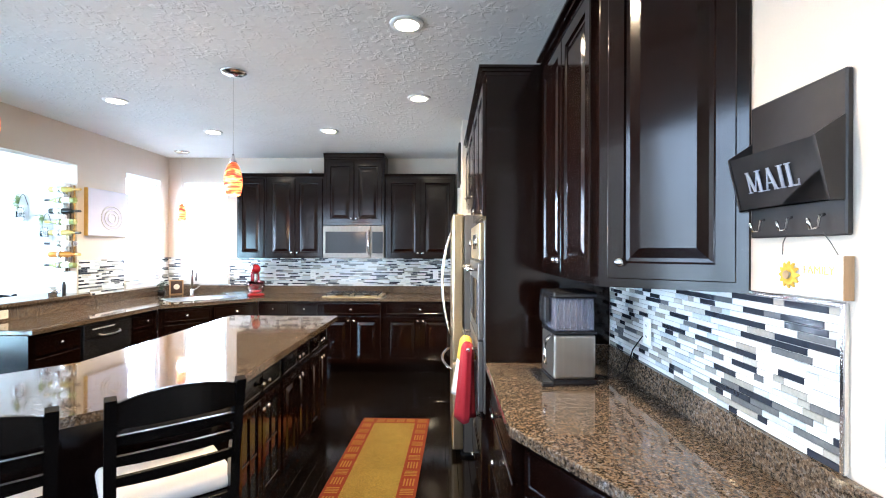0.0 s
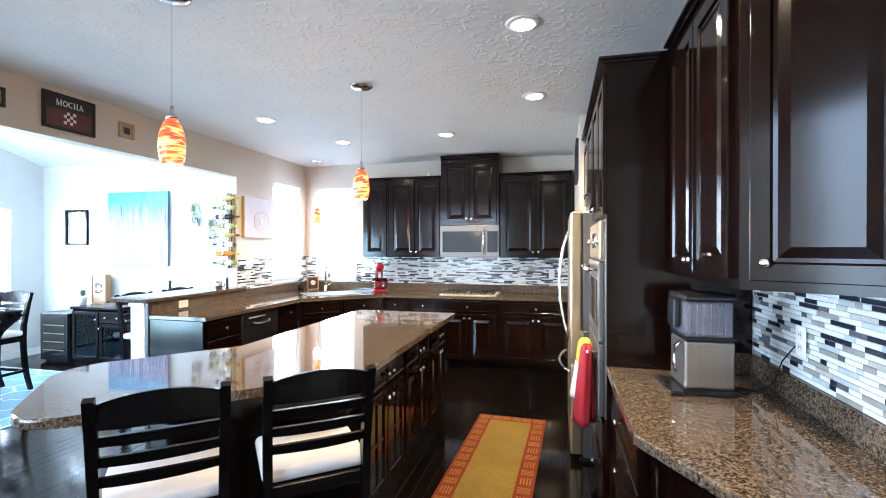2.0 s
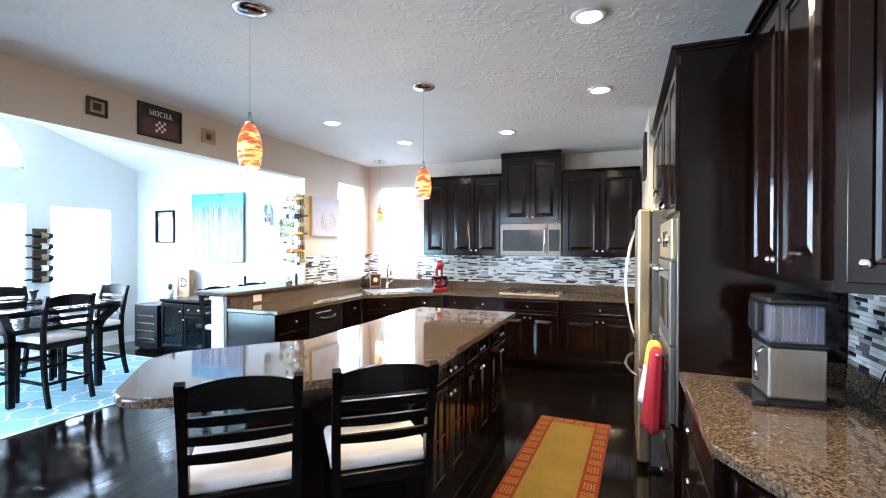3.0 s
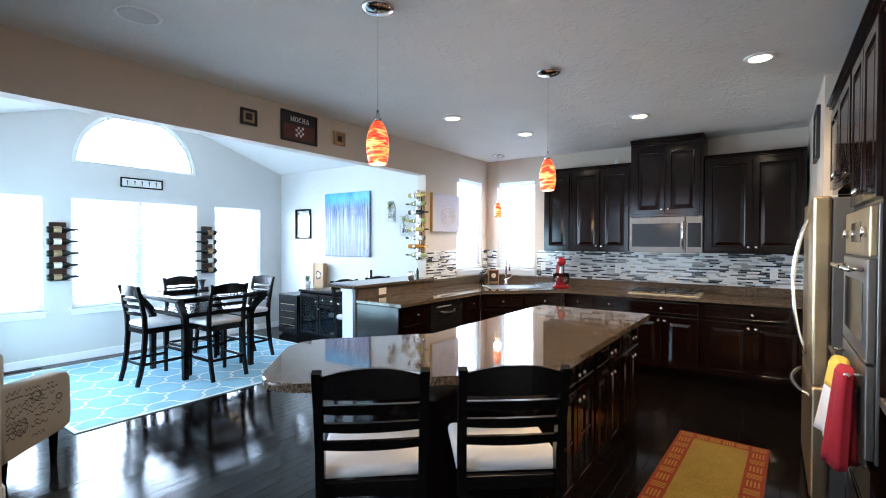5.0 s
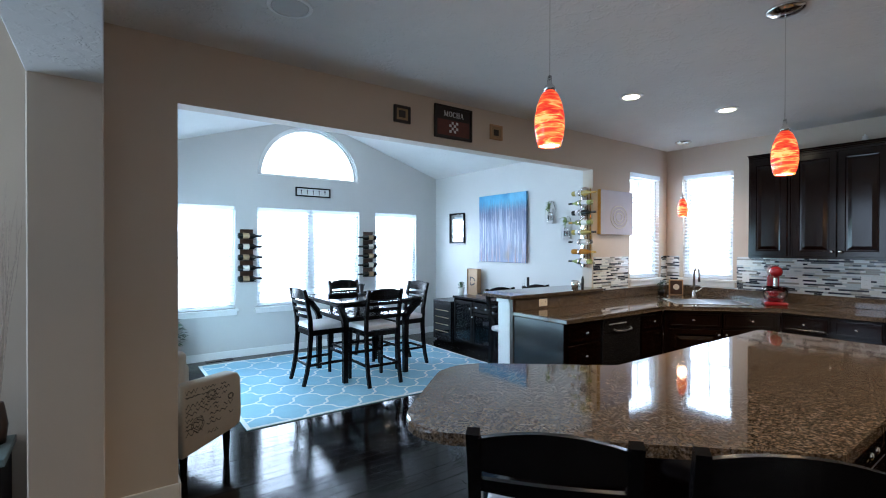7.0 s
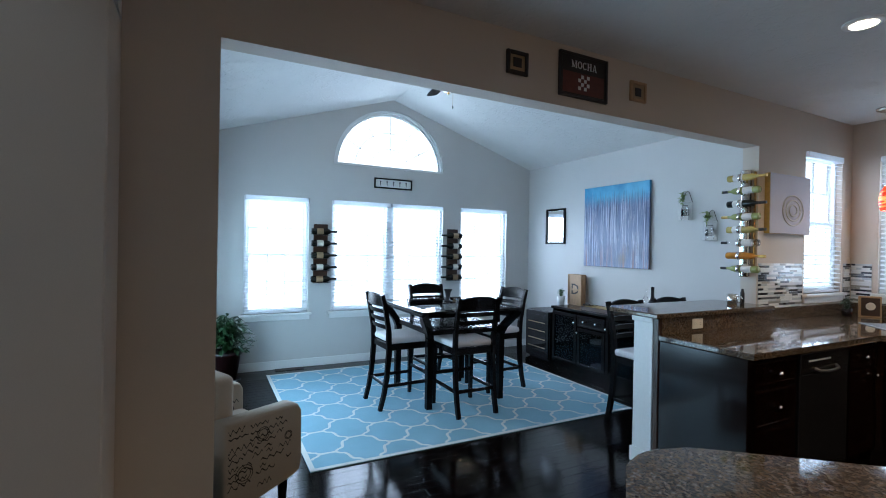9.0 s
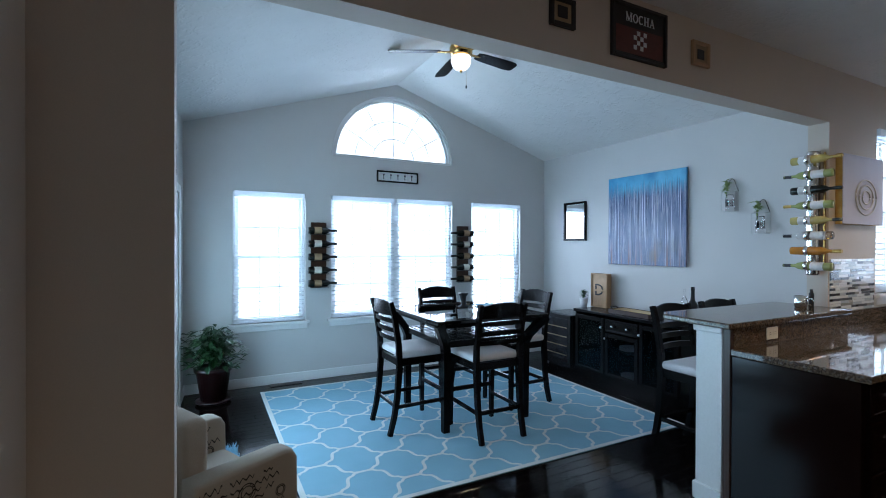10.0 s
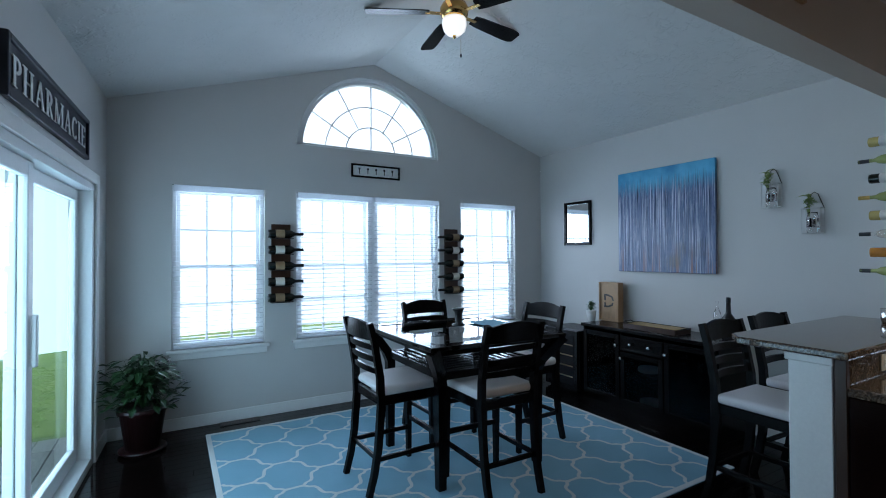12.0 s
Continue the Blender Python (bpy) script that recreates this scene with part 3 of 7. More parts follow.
KW1 = (5.55, 6.20, 1.12, 2.40)
KW2 = (-3.70, -3.12, 1.12, 2.40)
W1, W2, W3 = (1.18, 1.91, 0.66, 2.045), (2.19, 3.74, 0.66, 2.045), (4.02, 4.81, 0.66, 2.045)
ARCH_Y, ARCH_Z, ARCH_R = 2.965, 2.50, 0.765
FWX = -4.32                                     # family room window wall
SW_WIN = (-4.25, -2.15, 0.45, 4.4)
HF = 5.2                                        # the family room is open to the upper storey
SLIDER = (-7.05, -4.71, 0.02, 1.95)
SKEW = -0.0594                                  # the slider wall runs 3.4 degrees off the others
TURN_SOUTH = Matrix.Translation((DX, DY0, 0)) @ Matrix.Rotation(math.atan(SKEW), 4, "Z") @ Matrix.Translation((-DX, -DY0, 0))

structure("wall_west", wall_with_holes(bmesh.new(), "x", XL - WT, XL, 0.18, YB, 0, HC, [(0.84, 3.50, 0, 2.36), (3.50, 4.83, 0, 2.36), KW1]), M_WALL,
          "beige painted wall with the wide cased opening to the dining room", "wall")
structure("wall_north", wall_with_holes(bmesh.new(), "y", YB, YB + 0.15, XL - WT, 0.85, 0, HC, [KW2]), M_WALL, "beige painted kitchen wall with a window over the sink", "wall")
structure("wall_east", boxed(XR, YS, 0, XR + 0.15, 4.52, HC), M_WALL, "pale painted wall beside the coffee counter", "wall")
structure("wall_pantry", boxed(-0.02, 4.52, 0, XR + 0.15, YB, HC), M_WALL, "beige painted wall end beside the refrigerator", "wall")
structure("wall_south", wall_with_holes(bmesh.new(), "y", YS - 0.15, YS, FWX - 0.13, XR + 0.15, 0, HF, [SW_WIN]), M_WALL, "beige family room wall", "wall")
structure("wall_family_west", wall_with_holes(bmesh.new(), "x", FWX - 0.13, FWX, YS, 0.42, 0, HF, [(-1.45, -0.42, 0.5, 2.3)]), M_WALL, "tan family room wall with a tall window", "wall")
structure("wall_family_upper", boxed(XL - WT, 0.19, HC + 0.152, XR, 0.34, HF), M_WALL, "tan upper wall of the family room over the beam", "wall")
structure("wall_family_east", boxed(XR, YS, HC, XR + 0.15, 0.34, HF), M_WALL, "tan upper wall of the family room", "wall")
structure("wall_family_north", boxed(FWX, 0.18, 0, XL - WT, 0.42, HF), M_WALL, "tan wall return beside the opening", "wall")
structure("pilaster", boxed(XL, 0.19, 0, -3.65, 0.487, 2.36, 0.006), M_WALL, "tan painted wall end under the beam", "pilaster")
structure("beam", boxed(XL, 0.19, 2.33, XR, 0.487, HC - 0.002, 0.004), M_CEIL, "textured dropped beam between kitchen and family room", "beam")

structure("wall_dining_west", wall_with_holes(bmesh.new(), "x", DX - 0.15, DX, DY0 - 0.13, DY1 + 0.13, 0, 2.499, [W1, W2, W3]), M_WALL_DINING, "pale grey window wall of the dining room", "wall")


def gable():
    """The gable over the three windows, with the half-round opening cut out of it."""
    bm = bmesh.new()
    n = 28
    arc = [(ARCH_Y + ARCH_R * math.cos(math.pi * i / n), ARCH_Z + ARCH_R * math.sin(math.pi * i / n)) for i in range(n + 1)]
    y0, y1 = DY0 - 0.13, DY1 + 0.13
    top = []
    for i, (y, z) in enumerate(arc):
        f = i / n
        if y > RIDGE_Y:
            yy = y1 + (RIDGE_Y - y1) * min(1, f * 2)
        else:
            yy = RIDGE_Y + (y0 - RIDGE_Y) * min(1, max(0, f - 0.5) * 2)
        top.append((yy, RIDGE_Z + 0.06 - (RIDGE_Z - EAVE_Z) * abs(yy - RIDGE_Y) / (DY1 - RIDGE_Y)))
    for x, flip in ((DX, False), (DX - 0.15, True)):
        a = [bm.verts.new((x, y, z)) for y, z in arc]
        b = [bm.verts.new((x, y, z)) for y, z in top]
        e0, e1 = bm.verts.new((x, y1, 2.499)), bm.verts.new((x, y0, 2.499))
        bm.faces.new((a[0], e0, b[0]))
        bm.faces.new((a[-1], b[-1], e1))
        for i in range(n):
            bm.faces.new((a[i], b[i], b[i + 1], a[i + 1]))
    for i in range(n):
        p = [bm.verts.new((x, *arc[j])) for x, j in ((DX, i), (DX, i + 1), (DX - 0.15, i + 1), (DX - 0.15, i))]
        bm.faces.new(p)
    bmesh.ops.remove_doubles(bm, verts=bm.verts, dist=1e-5)
    bmesh.ops.recalc_face_normals(bm, faces=bm.faces)
    return bm


structure("wall_dining_gable", gable(), M_WALL_DINING, "pale grey gable wall with a half-round window opening", "wall")
structure("wall_dining_south", wall_with_holes(bmesh.new(), "y", DY0 - 0.13, DY0, DX, XL - WT, 0, 2.76, [SLIDER]), M_WALL_DINING, "pale grey wall with the sliding glass door", "wall").matrix_basis = TURN_SOUTH
structure("wall_dining_north", boxed(DX, DY1, 0, XL - WT, DY1 + 0.13, 2.76), M_WALL_DINING, "pale grey wall with the blue painting", "wall")


def slab_between(y0, z0, y1, z1, x0, x1, t):
    bm = bmesh.new()
    v = [bm.verts.new(p) for p in ((x0, y0, z0), (x1, y0, z0), (x1, y1, z1), (x0, y1, z1), (x0, y0, z0 + t), (x1, y0, z0 + t), (x1, y1, z1 + t), (x0, y1, z1 + t))]
    for f in ((3, 2, 1, 0), (4, 5, 6, 7), (0, 1, 5, 4), (1, 2, 6, 5), (2, 3, 7, 6), (3, 0, 4, 7)):
        bm.faces.new([v[i] for i in f])
    return bm


structure("ceiling_kitchen", boxed(XL - WT, 0.19, HC, XR + 0.15, YB + 0.15, HC + 0.15), M_CEIL, "white stomp-textured kitchen ceiling", "ceiling")
structure("ceiling_family", boxed(FWX - 0.13, YS - 0.15, HF, XR + 0.15, 0.42, HF + 0.15), M_CEIL, "white textured family room ceiling", "ceiling")
over = (RIDGE_Z - EAVE_Z) / (DY1 - RIDGE_Y) * 0.13
structure("ceiling_dining_south", slab_between(DY0 - 0.35, RIDGE_Z - (RIDGE_Z - EAVE_Z) / (DY1 - RIDGE_Y) * (RIDGE_Y - DY0 + 0.35), RIDGE_Y, RIDGE_Z, DX - 0.15, XL - WT - 0.001, 0.1), M_CEIL, "white textured slope of the vaulted dining ceiling", "ceiling")
structure("ceiling_dining_north", slab_between(RIDGE_Y, RIDGE_Z, DY1 + 0.13, EAVE_Z - over, DX - 0.15, XL - WT - 0.001, 0.1), M_CEIL, "white textured slope of the vaulted dining ceiling", "ceiling")
structure("wall_dining_east", boxed(XL - WT - 0.002, DY0 - 0.3, HC + 0.15, XL, DY1, 3.6), M_WALL_DINING, "pale grey wall over the opening", "wall")

structure("floor", prism(bmesh.new(), [(FWX - 0.13, YS - 0.15), (XR + 0.15, YS - 0.15), (XR + 0.15, YB + 0.15), (XL - WT, YB + 0.15), (XL - WT, DY1 + 0.13), (DX - 0.15, DY1 + 0.13), (DX - 0.15, DY0 - 0.13), (FWX - 0.13, DY0 - 0.13 + SKEW * (FWX - DX))], -0.25, -0.012), M_PLANK_STUFF, "dark stained glossy wood floor", "floor")

# white casing of the half wall's end, and the half wall
HX0, HX1 = -3.985, -3.845
structure("half_wall", boxed(HX0, 3.53, 0, HX1, 4.828, 1.025), M_WALL_DINING, "low painted wall under the breakfast bar", "wall")
bm = boxed(HX0 - 0.012, 3.505, 0.0, HX1 + 0.004, 3.53, 1.025, 0.003)
box(bm, HX0 - 0.022, 3.49, 0.99, HX1 + 0.012, 3.53, 1.024, 0.004)
box(bm, HX0 - 0.022, 3.49, 0.0, HX1 + 0.010, 3.53, 0.10, 0.004)
structure("trim_half_wall", bm, M_TRIM, "white painted end post of the half wall", "trim")

# baseboards
for name, b in (
    ("baseboard_dining_west", (DX, DY0, 0, DX + 0.015, DY1, 0.10)),
    ("baseboard_dining_north", (DX + 0.015, DY1 - 0.015, 0, XL - WT, DY1, 0.10)),
    ("baseboard_dining_south", (DX + 0.015, DY0, 0, SLIDER[0] - 0.09, DY0 + 0.015, 0.10)),
    ("baseboard_opening", (XL, 0.487, 0, XL + 0.014, 0.84, 0.10)),
    ("baseboard_jamb", (XL - WT, 0.84, 0, XL + 0.014, 0.854, 0.10)),
    ("baseboard_pilaster", (XL + 0.014, 0.487, 0, -3.645, 0.50, 0.10)),
    ("baseboard_east", (XR - 0.014, YS, 0, XR, 0.98, 0.10)),
):
    board = structure(name, boxed(*b, 0.004), M_TRIM, "white painted baseboard", "baseboard")
    if name == "baseboard_dining_south":
        board.matrix_basis = TURN_SOUTH

# outdoors
structure("ground", boxed(-400, -400, -0.9, 400, 400, -0.6), M_GRASS, "green lawn behind the house", "ground")
deck = thing("deck", "weathered grey board deck outside the sliding door", "deck", kind="structure")
base = part("board", boxed(-1.7, -0.066, -0.03, 1.7, 0.066, 0.0, 0.003), M_DECK, deck)
base.matrix_basis = pose(-6.25, 0.45, -0.06)
for i in range(1, 24):
    again(base, pose(-6.25, 0.45 - 0.14 * i, -0.06))
part("deck_frame", boxed(-7.95, -2.85, -0.6, -4.56, 0.5, -0.095), M_DECK, deck)

# ---- windows and the sliding door ----


def pane_quad(x0, x1, z0, z1, y):
    """One sheet of glass, its face towards the room (-y)."""
    bm = bmesh.new()
    bm.faces.new([bm.verts.new(p) for p in ((x0, y, z0), (x1, y, z0), (x1, y, z1), (x0, y, z1))])
    return bm


def window(name, m, w, h, label, columns=3, rows=2, units=1, slats=0, tilt=8, sill=True, double_hung=True, depth=0.13):
    """A window in local x (width) and z (height), seen from -y (the room); y runs out through the wall."""
    win = thing(name, label, "window", m, "", "structure")
    fr = bmesh.new()
    f = 0.035
    y0, y1 = 0.045, 0.105
    box(fr, 0, y0, 0, f, y1, h, 0.003), box(fr, w - f, y0, 0, w, y1, h, 0.003)
    box(fr, f, y0, 0, w - f, y1, f, 0.003), box(fr, f, y0, h - f, w - f, y1, h, 0.003)
    uw = w / units
    for u in range(1, units):
        box(fr, u * uw - 0.05, y0 - 0.01, f, u * uw + 0.05, y1, h - f, 0.003)
    part("window_frame", fr, M_VINYL, win)
    for u in range(units):
        a, b = u * uw + (f if u == 0 else 0.05), (u + 1) * uw - (f if u == units - 1 else 0.05)
        mid = h * 0.5
        for k, (lo, hi, yy) in enumerate(((f, mid + 0.02, 0.055), (mid - 0.02, h - f, 0.08)) if double_hung else ((f, h - f, 0.06),)):
            s = bmesh.new()
            r = 0.03
            box(s, a, yy, lo, a + r, yy + 0.022, hi, 0.002), box(s, b - r, yy, lo, b, yy + 0.022, hi, 0.002)
            box(s, a + r, yy, lo, b - r, yy + 0.022, lo + r, 0.002), box(s, a + r, yy, hi - r, b - r, yy + 0.022, hi, 0.002)
            sash = part("sash", s, M_VINYL, win)
            g = bmesh.new()
            for c in range(1, columns):
                x = a + r + (b - a - 2 * r) * c / columns
                box(g, x - 0.009, yy + 0.004, lo + r, x + 0.009, yy + 0.018, hi - r)
            for c in range(1, rows):
                z = lo + r + (hi - lo - 2 * r) * c / rows
                box(g, a + r, yy + 0.003, z - 0.009, b - r, yy + 0.019, z + 0.009)
            part("muntin", g, M_VINYL, sash)
            pane = part("pane", pane_quad(a + r, b - r, lo + r, hi - r, yy + 0.011), M_PANE, sash)
            pane.visible_shadow = False
    if sill:
        s = boxed(-0.04, -0.045, -0.028, w + 0.04, 0.045, 0.0, 0.006, 2)
        box(s, -0.02, -0.018, -0.085, w + 0.02, -0.001, -0.028, 0.004)
        part("window_sill", s, M_TRIM, win)
    if slats:
        for u in range(units):
            a, b = u * uw + 0.012, (u + 1) * uw - 0.012
            bl = thing("window_blind", "white horizontal slatted blind hanging in the window", "blind", m, "window blinds")
            part("headrail", boxed(a, -0.02, h - 0.055, b, 0.035, h - 0.002, 0.004), M_BLIND, bl)
            part("bottom_rail", boxed(a, 0.0, 0.008, b, 0.03, 0.03, 0.004), M_BLIND, bl)
            z_top, z_low = h - 0.085, 0.055
            cd = bmesh.new()
            for x in (a + 0.12, b - 0.12):
                tube(cd, [(x, 0.014, 0.02), (x, 0.014, h - 0.05)], 0.0012, 4)
            part("cord", cd, M_BLIND, bl)
            first = part("slat", boxed(a - (a + b) / 2, -0.021, -0.0013, b - (a + b) / 2, 0.021, 0.0013), M_BLIND, bl)
            n = slats
            for i in range(n):
                pm = pose((a + b) / 2, 0.012, z_low + (z_top - z_low) * i / (n - 1), tilt)
                if i == 0:
                    first.matrix_basis = pm
                else:
                    again(first, pm)
    return win


# window wall: local x runs along +y, y out through -x
for i, (wn_, label, units, tilt_) in enumerate(((W1, "white vinyl double-hung window with a slatted blind", 1, 3), (W2, "white vinyl twin double-hung window with slatted blinds", 2, 14), (W3, "white vinyl double-hung window with a slatted blind", 1, 9))):
    window("window_%d" % (i + 1), pose(DX, wn_[0], wn_[2], 0, 0, 90), wn_[1] - wn_[0], wn_[3] - wn_[2], label, 3, 2, units, 30, tilt_)
window("window_4", pose(XL, KW1[0], KW1[2], 0, 0, 90), KW1[1] - KW1[0], KW1[3] - KW1[2], "white kitchen window with a slatted blind", 2, 2, 1, 28, 14, depth=0.11)
window("window_5", pose(KW2[0], YB, KW2[2]), KW2[1] - KW2[0], KW2[3] - KW2[2], "white kitchen window over the sink with a slatted blind", 2, 2, 1, 28, 20)
window("window_8", pose(SW_WIN[1], YS, SW_WIN[2], 0, 0, 180), SW_WIN[1] - SW_WIN[0], SW_WIN[3] - SW_WIN[2], "tall white two-storey family room window", 3, 6, 2, 0, double_hung=False)
window("window_6", pose(FWX, -1.45, 0.5, 0, 0, 90), 1.03, 1.8, "tall white family room window", 3, 3, 1, 0)


def half_round():
    win = thing("window_7", "half-round white window with sunburst grille", "window", pose(DX, ARCH_Y, ARCH_Z, 0, 0, 90), "", "structure")

    def ring(bm, r0, r1, y0, y1, n=32):
        pts = []
        for i in range(n + 1):
            a = math.pi * i / n
            c, s = math.cos(a), math.sin(a)
            pts.append([bm.verts.new((r * c, y, r * s)) for r, y in ((r0, y0), (r1, y0), (r1, y1), (r0, y1))])
        for p, q in zip(pts, pts[1:]):
            for k in range(4):
                bm.faces.new((p[k], p[(k + 1) % 4], q[(k + 1) % 4], q[k]))
        bmesh.ops.recalc_face_normals(bm, faces=bm.faces)
        return bm

    fr = ring(bmesh.new(), ARCH_R - 0.03, ARCH_R - 0.001, 0.02, 0.10)
    ring(fr, ARCH_R - 0.06, ARCH_R - 0.032, 0.04, 0.10)
    box(fr, -ARCH_R + 0.002, 0.02, 0.001, ARCH_R - 0.002, 0.10, 0.03, 0.003)
    part("window_frame", fr, M_VINYL, win)
    g = bmesh.new()
    for r in (0.27, 0.48):
        ring(g, r - 0.006, r + 0.006, 0.066, 0.076)
    for k in (1, 2, 3, 4, 5):
        a = math.pi * k / 6
        r0 = 0.03 if k == 3 else 0.27
        bar(g, [(r0 * math.cos(a), 0.071, r0 * math.sin(a) + 0.002), (0.705 * math.cos(a), 0.071, 0.705 * math.sin(a))], 0.010, 0.012, (0, 1, 0))
    part("muntin", g, M_VINYL, win)
    bm = bmesh.new()
    vs = [bm.verts.new((0.71 * math.cos(math.pi * i / 32), 0.071, 0.03 + 0.68 * math.sin(math.pi * i / 32))) for i in range(33)]
    bm.faces.new(vs[::-1])
    pane = part("pane", bm, M_PANE, win)
    pane.visible_shadow = False


half_round()


def slider():
    x0, x1, z0, z1 = SLIDER
    d = thing("door_1", "white sliding glass patio door, closed, onto the deck", "door", pose(x0, DY0, z0), "", "structure")
    w, h = x1 - x0, z1 - z0
    fr = bmesh.new()
    box(fr, -0.075, -0.018, -0.02, 0.0, -0.001, h + 0.075, 0.004), box(fr, w, -0.018, -0.02, w + 0.075, -0.001, h + 0.075, 0.004)
    box(fr, 0.0, -0.018, h, w, -0.001, h + 0.075, 0.004)
    part("casing", fr, M_TRIM, d)
    fr = bmesh.new()
    box(fr, 0.0, 0.0, 0, 0.05, 0.13, h, 0.003), box(fr, w - 0.05, 0.0, 0, w, 0.13, h, 0.003), box(fr, 0.05, 0.0, h - 0.05, w - 0.05, 0.13, h, 0.003), box(fr, 0.05, -0.0, 0, w - 0.05, 0.13, 0.035, 0.003)
    part("door_frame", fr, M_VINYL, d)
    for a, b, yy in ((0.05, w / 2 + 0.04, 0.035), (w / 2 - 0.04, w - 0.05, 0.08)):
        s = bmesh.new()
        r = 0.075
        box(s, a, yy, 0.037, a + r, yy + 0.04, h - 0.052, 0.004), box(s, b - r, yy, 0.037, b, yy + 0.04, h - 0.052, 0.004)
        box(s, a + r, yy, 0.037, b - r, yy + 0.04, 0.037 + 0.10, 0.004), box(s, a + r, yy, h - 0.052 - r, b - r, yy + 0.04, h - 0.052, 0.004)
        leaf = part("door_panel", s, M_VINYL, d)
        pane = part("pane", pane_quad(a + r, b - r, 0.137, h - 0.052 - r, yy + 0.018), M_PANE_TEAL, leaf)
        pane.visible_shadow = False
        if yy < 0.05:
            hb = boxed(b - 0.05, yy - 0.03, 0.9, b - 0.025, yy - 0.004, 1.15, 0.006)
            part("handle", hb, M_VINYL, leaf)


# the door's local y must run out of the room, towards -y
slider()
d = bpy.data.objects["door_1"]
d.matrix_basis = TURN_SOUTH @ pose(SLIDER[1], DY0, SLIDER[2], 0, 0, 180)

# ---- cabinets ----
DOOR = [(0, 0.0), (0, 0.017), (0.003, 0.020), (0.052, 0.020), (0.058, 0.011), (0.070, 0.010), (0.098, 0.017), (0.102, 0.018)]
DRAWER = [(0, 0.0), (0, 0.016), (0.004, 0.020), (0.020, 0.020), (0.024, 0.018)]


def knob(parent, x, z, y=-0.02):
    bm = lathe(bmesh.new(), [(0.006, 0.0), (0.005, 0.012), (0.013, 0.018), (0.015, 0.024), (0.011, 0.030), (0.004, 0.032)], segs=14)
    bmesh.ops.rotate(bm, verts=bm.verts, matrix=Matrix.Rotation(radians(90), 3, "X"), cent=(0, 0, 0))
    bmesh.ops.translate(bm, verts=bm.verts, vec=(x, y, z))
    return part("knob", bm, M_CHROME, parent, "satin nickel knob", True)


def cabinet(name, label, m, w, d, h, fronts, toe=0.0, crown=0.0, group="", material=None):
    """One unit: local x to its right, y into the depth, front at y = 0 facing -y. fronts: (kind, x0, z0, x1, z1, knob x or None, knob z)."""
    material = material or M_CAB
    cab = thing(name, label, "cabinet", m, group)
    bm = boxed(0.001, 0.0, toe, w - 0.001, d, h, 0.002)
    if toe:
        box(bm, 0.01, 0.07, 0.0, w - 0.01, d, toe)
    part("body", bm, material, cab)
    for kind, x0, z0, x1, z1, kx, kz in fronts:
        bm = bmesh.new()
        if kind == "glass":
            f = 0.05
            for q in ((x0, z0, x0 + f, z1), (x1 - f, z0, x1, z1), (x0 + f, z0, x1 - f, z0 + f), (x0 + f, z1 - f, x1 - f, z1)):
                box(bm, q[0], -0.02, q[1], q[2], -0.001, q[3], 0.003)
            cx, cz = (x0 + x1) / 2, (z0 + z1) / 2
            box(bm, cx - 0.008, -0.018, z0 + f, cx + 0.008, -0.006, z1 - f, 0.002)
            box(bm, x0 + f, -0.017, cz - 0.008, x1 - f, -0.007, cz + 0.008, 0.002)
            front = part("door", bm, material, cab)
            part("pane", boxed(x0 + f, -0.010, z0 + f, x1 - f, -0.006, z1 - f), M_OVEN_GLASS, front, "dark glass pane")
        else:
            rings_panel(bm, x1 - x0, z1 - z0, DOOR if kind == "door" else DRAWER, x0, z0)
            front = part("door" if kind == "door" else "drawer", bm, material, cab)
        if kx is not None:
            knob(front, kx, kz)
    if crown:
        bm = bmesh.new()
        for out, lo, hi in ((0.010, h - 0.004, h + crown * 0.35), (0.026, h + crown * 0.35, h + crown * 0.7), (0.042, h + crown * 0.7, h + crown)):
            box(bm, -min(out, 0.0005), -out, lo, w + min(out, 0.0005), d, hi, 0.004)
        part("crown_moulding", bm, material, cab)
    return cab


def two_doors(w, z0, z1, low=False, gap=0.012, edge=0.025):
    kz = z1 - 0.05 if low else z0 + 0.05
    return [("door", edge, z0, w / 2 - gap / 2, z1, w / 2 - gap / 2 - 0.028, kz), ("door", w / 2 + gap / 2, z0, w - edge, z1, w / 2 + gap / 2 + 0.028, kz)]


UY, UB, UT = 6.06, 1.395, 2.44        # wall cabinets on the back wall: front, bottom, top
G_UP = "wall cabinets over the back counter"
wl = "espresso wood wall cabinet with raised-panel doors"
cabinet("wall_cabinet", wl + " beside the window", pose(-2.84, UY, UB), 0.375, YB - UY - 0.001, UT - UB, [("door", 0.025, 0.02, 0.35, UT - UB - 0.03, None, 0)], crown=0.035, group=G_UP)
cabinet("wall_cabinet", wl, pose(-2.464, UY, UB), 0.745, YB - UY - 0.001, UT - UB, two_doors(0.745, 0.02, UT - UB - 0.03), crown=0.035, group=G_UP)
cabinet("wall_cabinet", "tall espresso cabinet with crown over the microwave", pose(-1.715, UY - 0.05, 1.815), 0.77, YB - UY + 0.049, 0.835, two_doors(0.77, 0.03, 0.80, edge=0.035), crown=0.075, group=G_UP)
cabinet("wall_cabinet", wl + " beside the refrigerator", pose(-0.942, UY, UB), 0.90, YB - UY - 0.001, UT - UB, two_doors(0.90, 0.02, UT - UB - 0.03), crown=0.035, group=G_UP)

# base cabinets on the back wall
BH = 0.876
BY = 5.79
G_LOW = "base cabinets under the back counter"


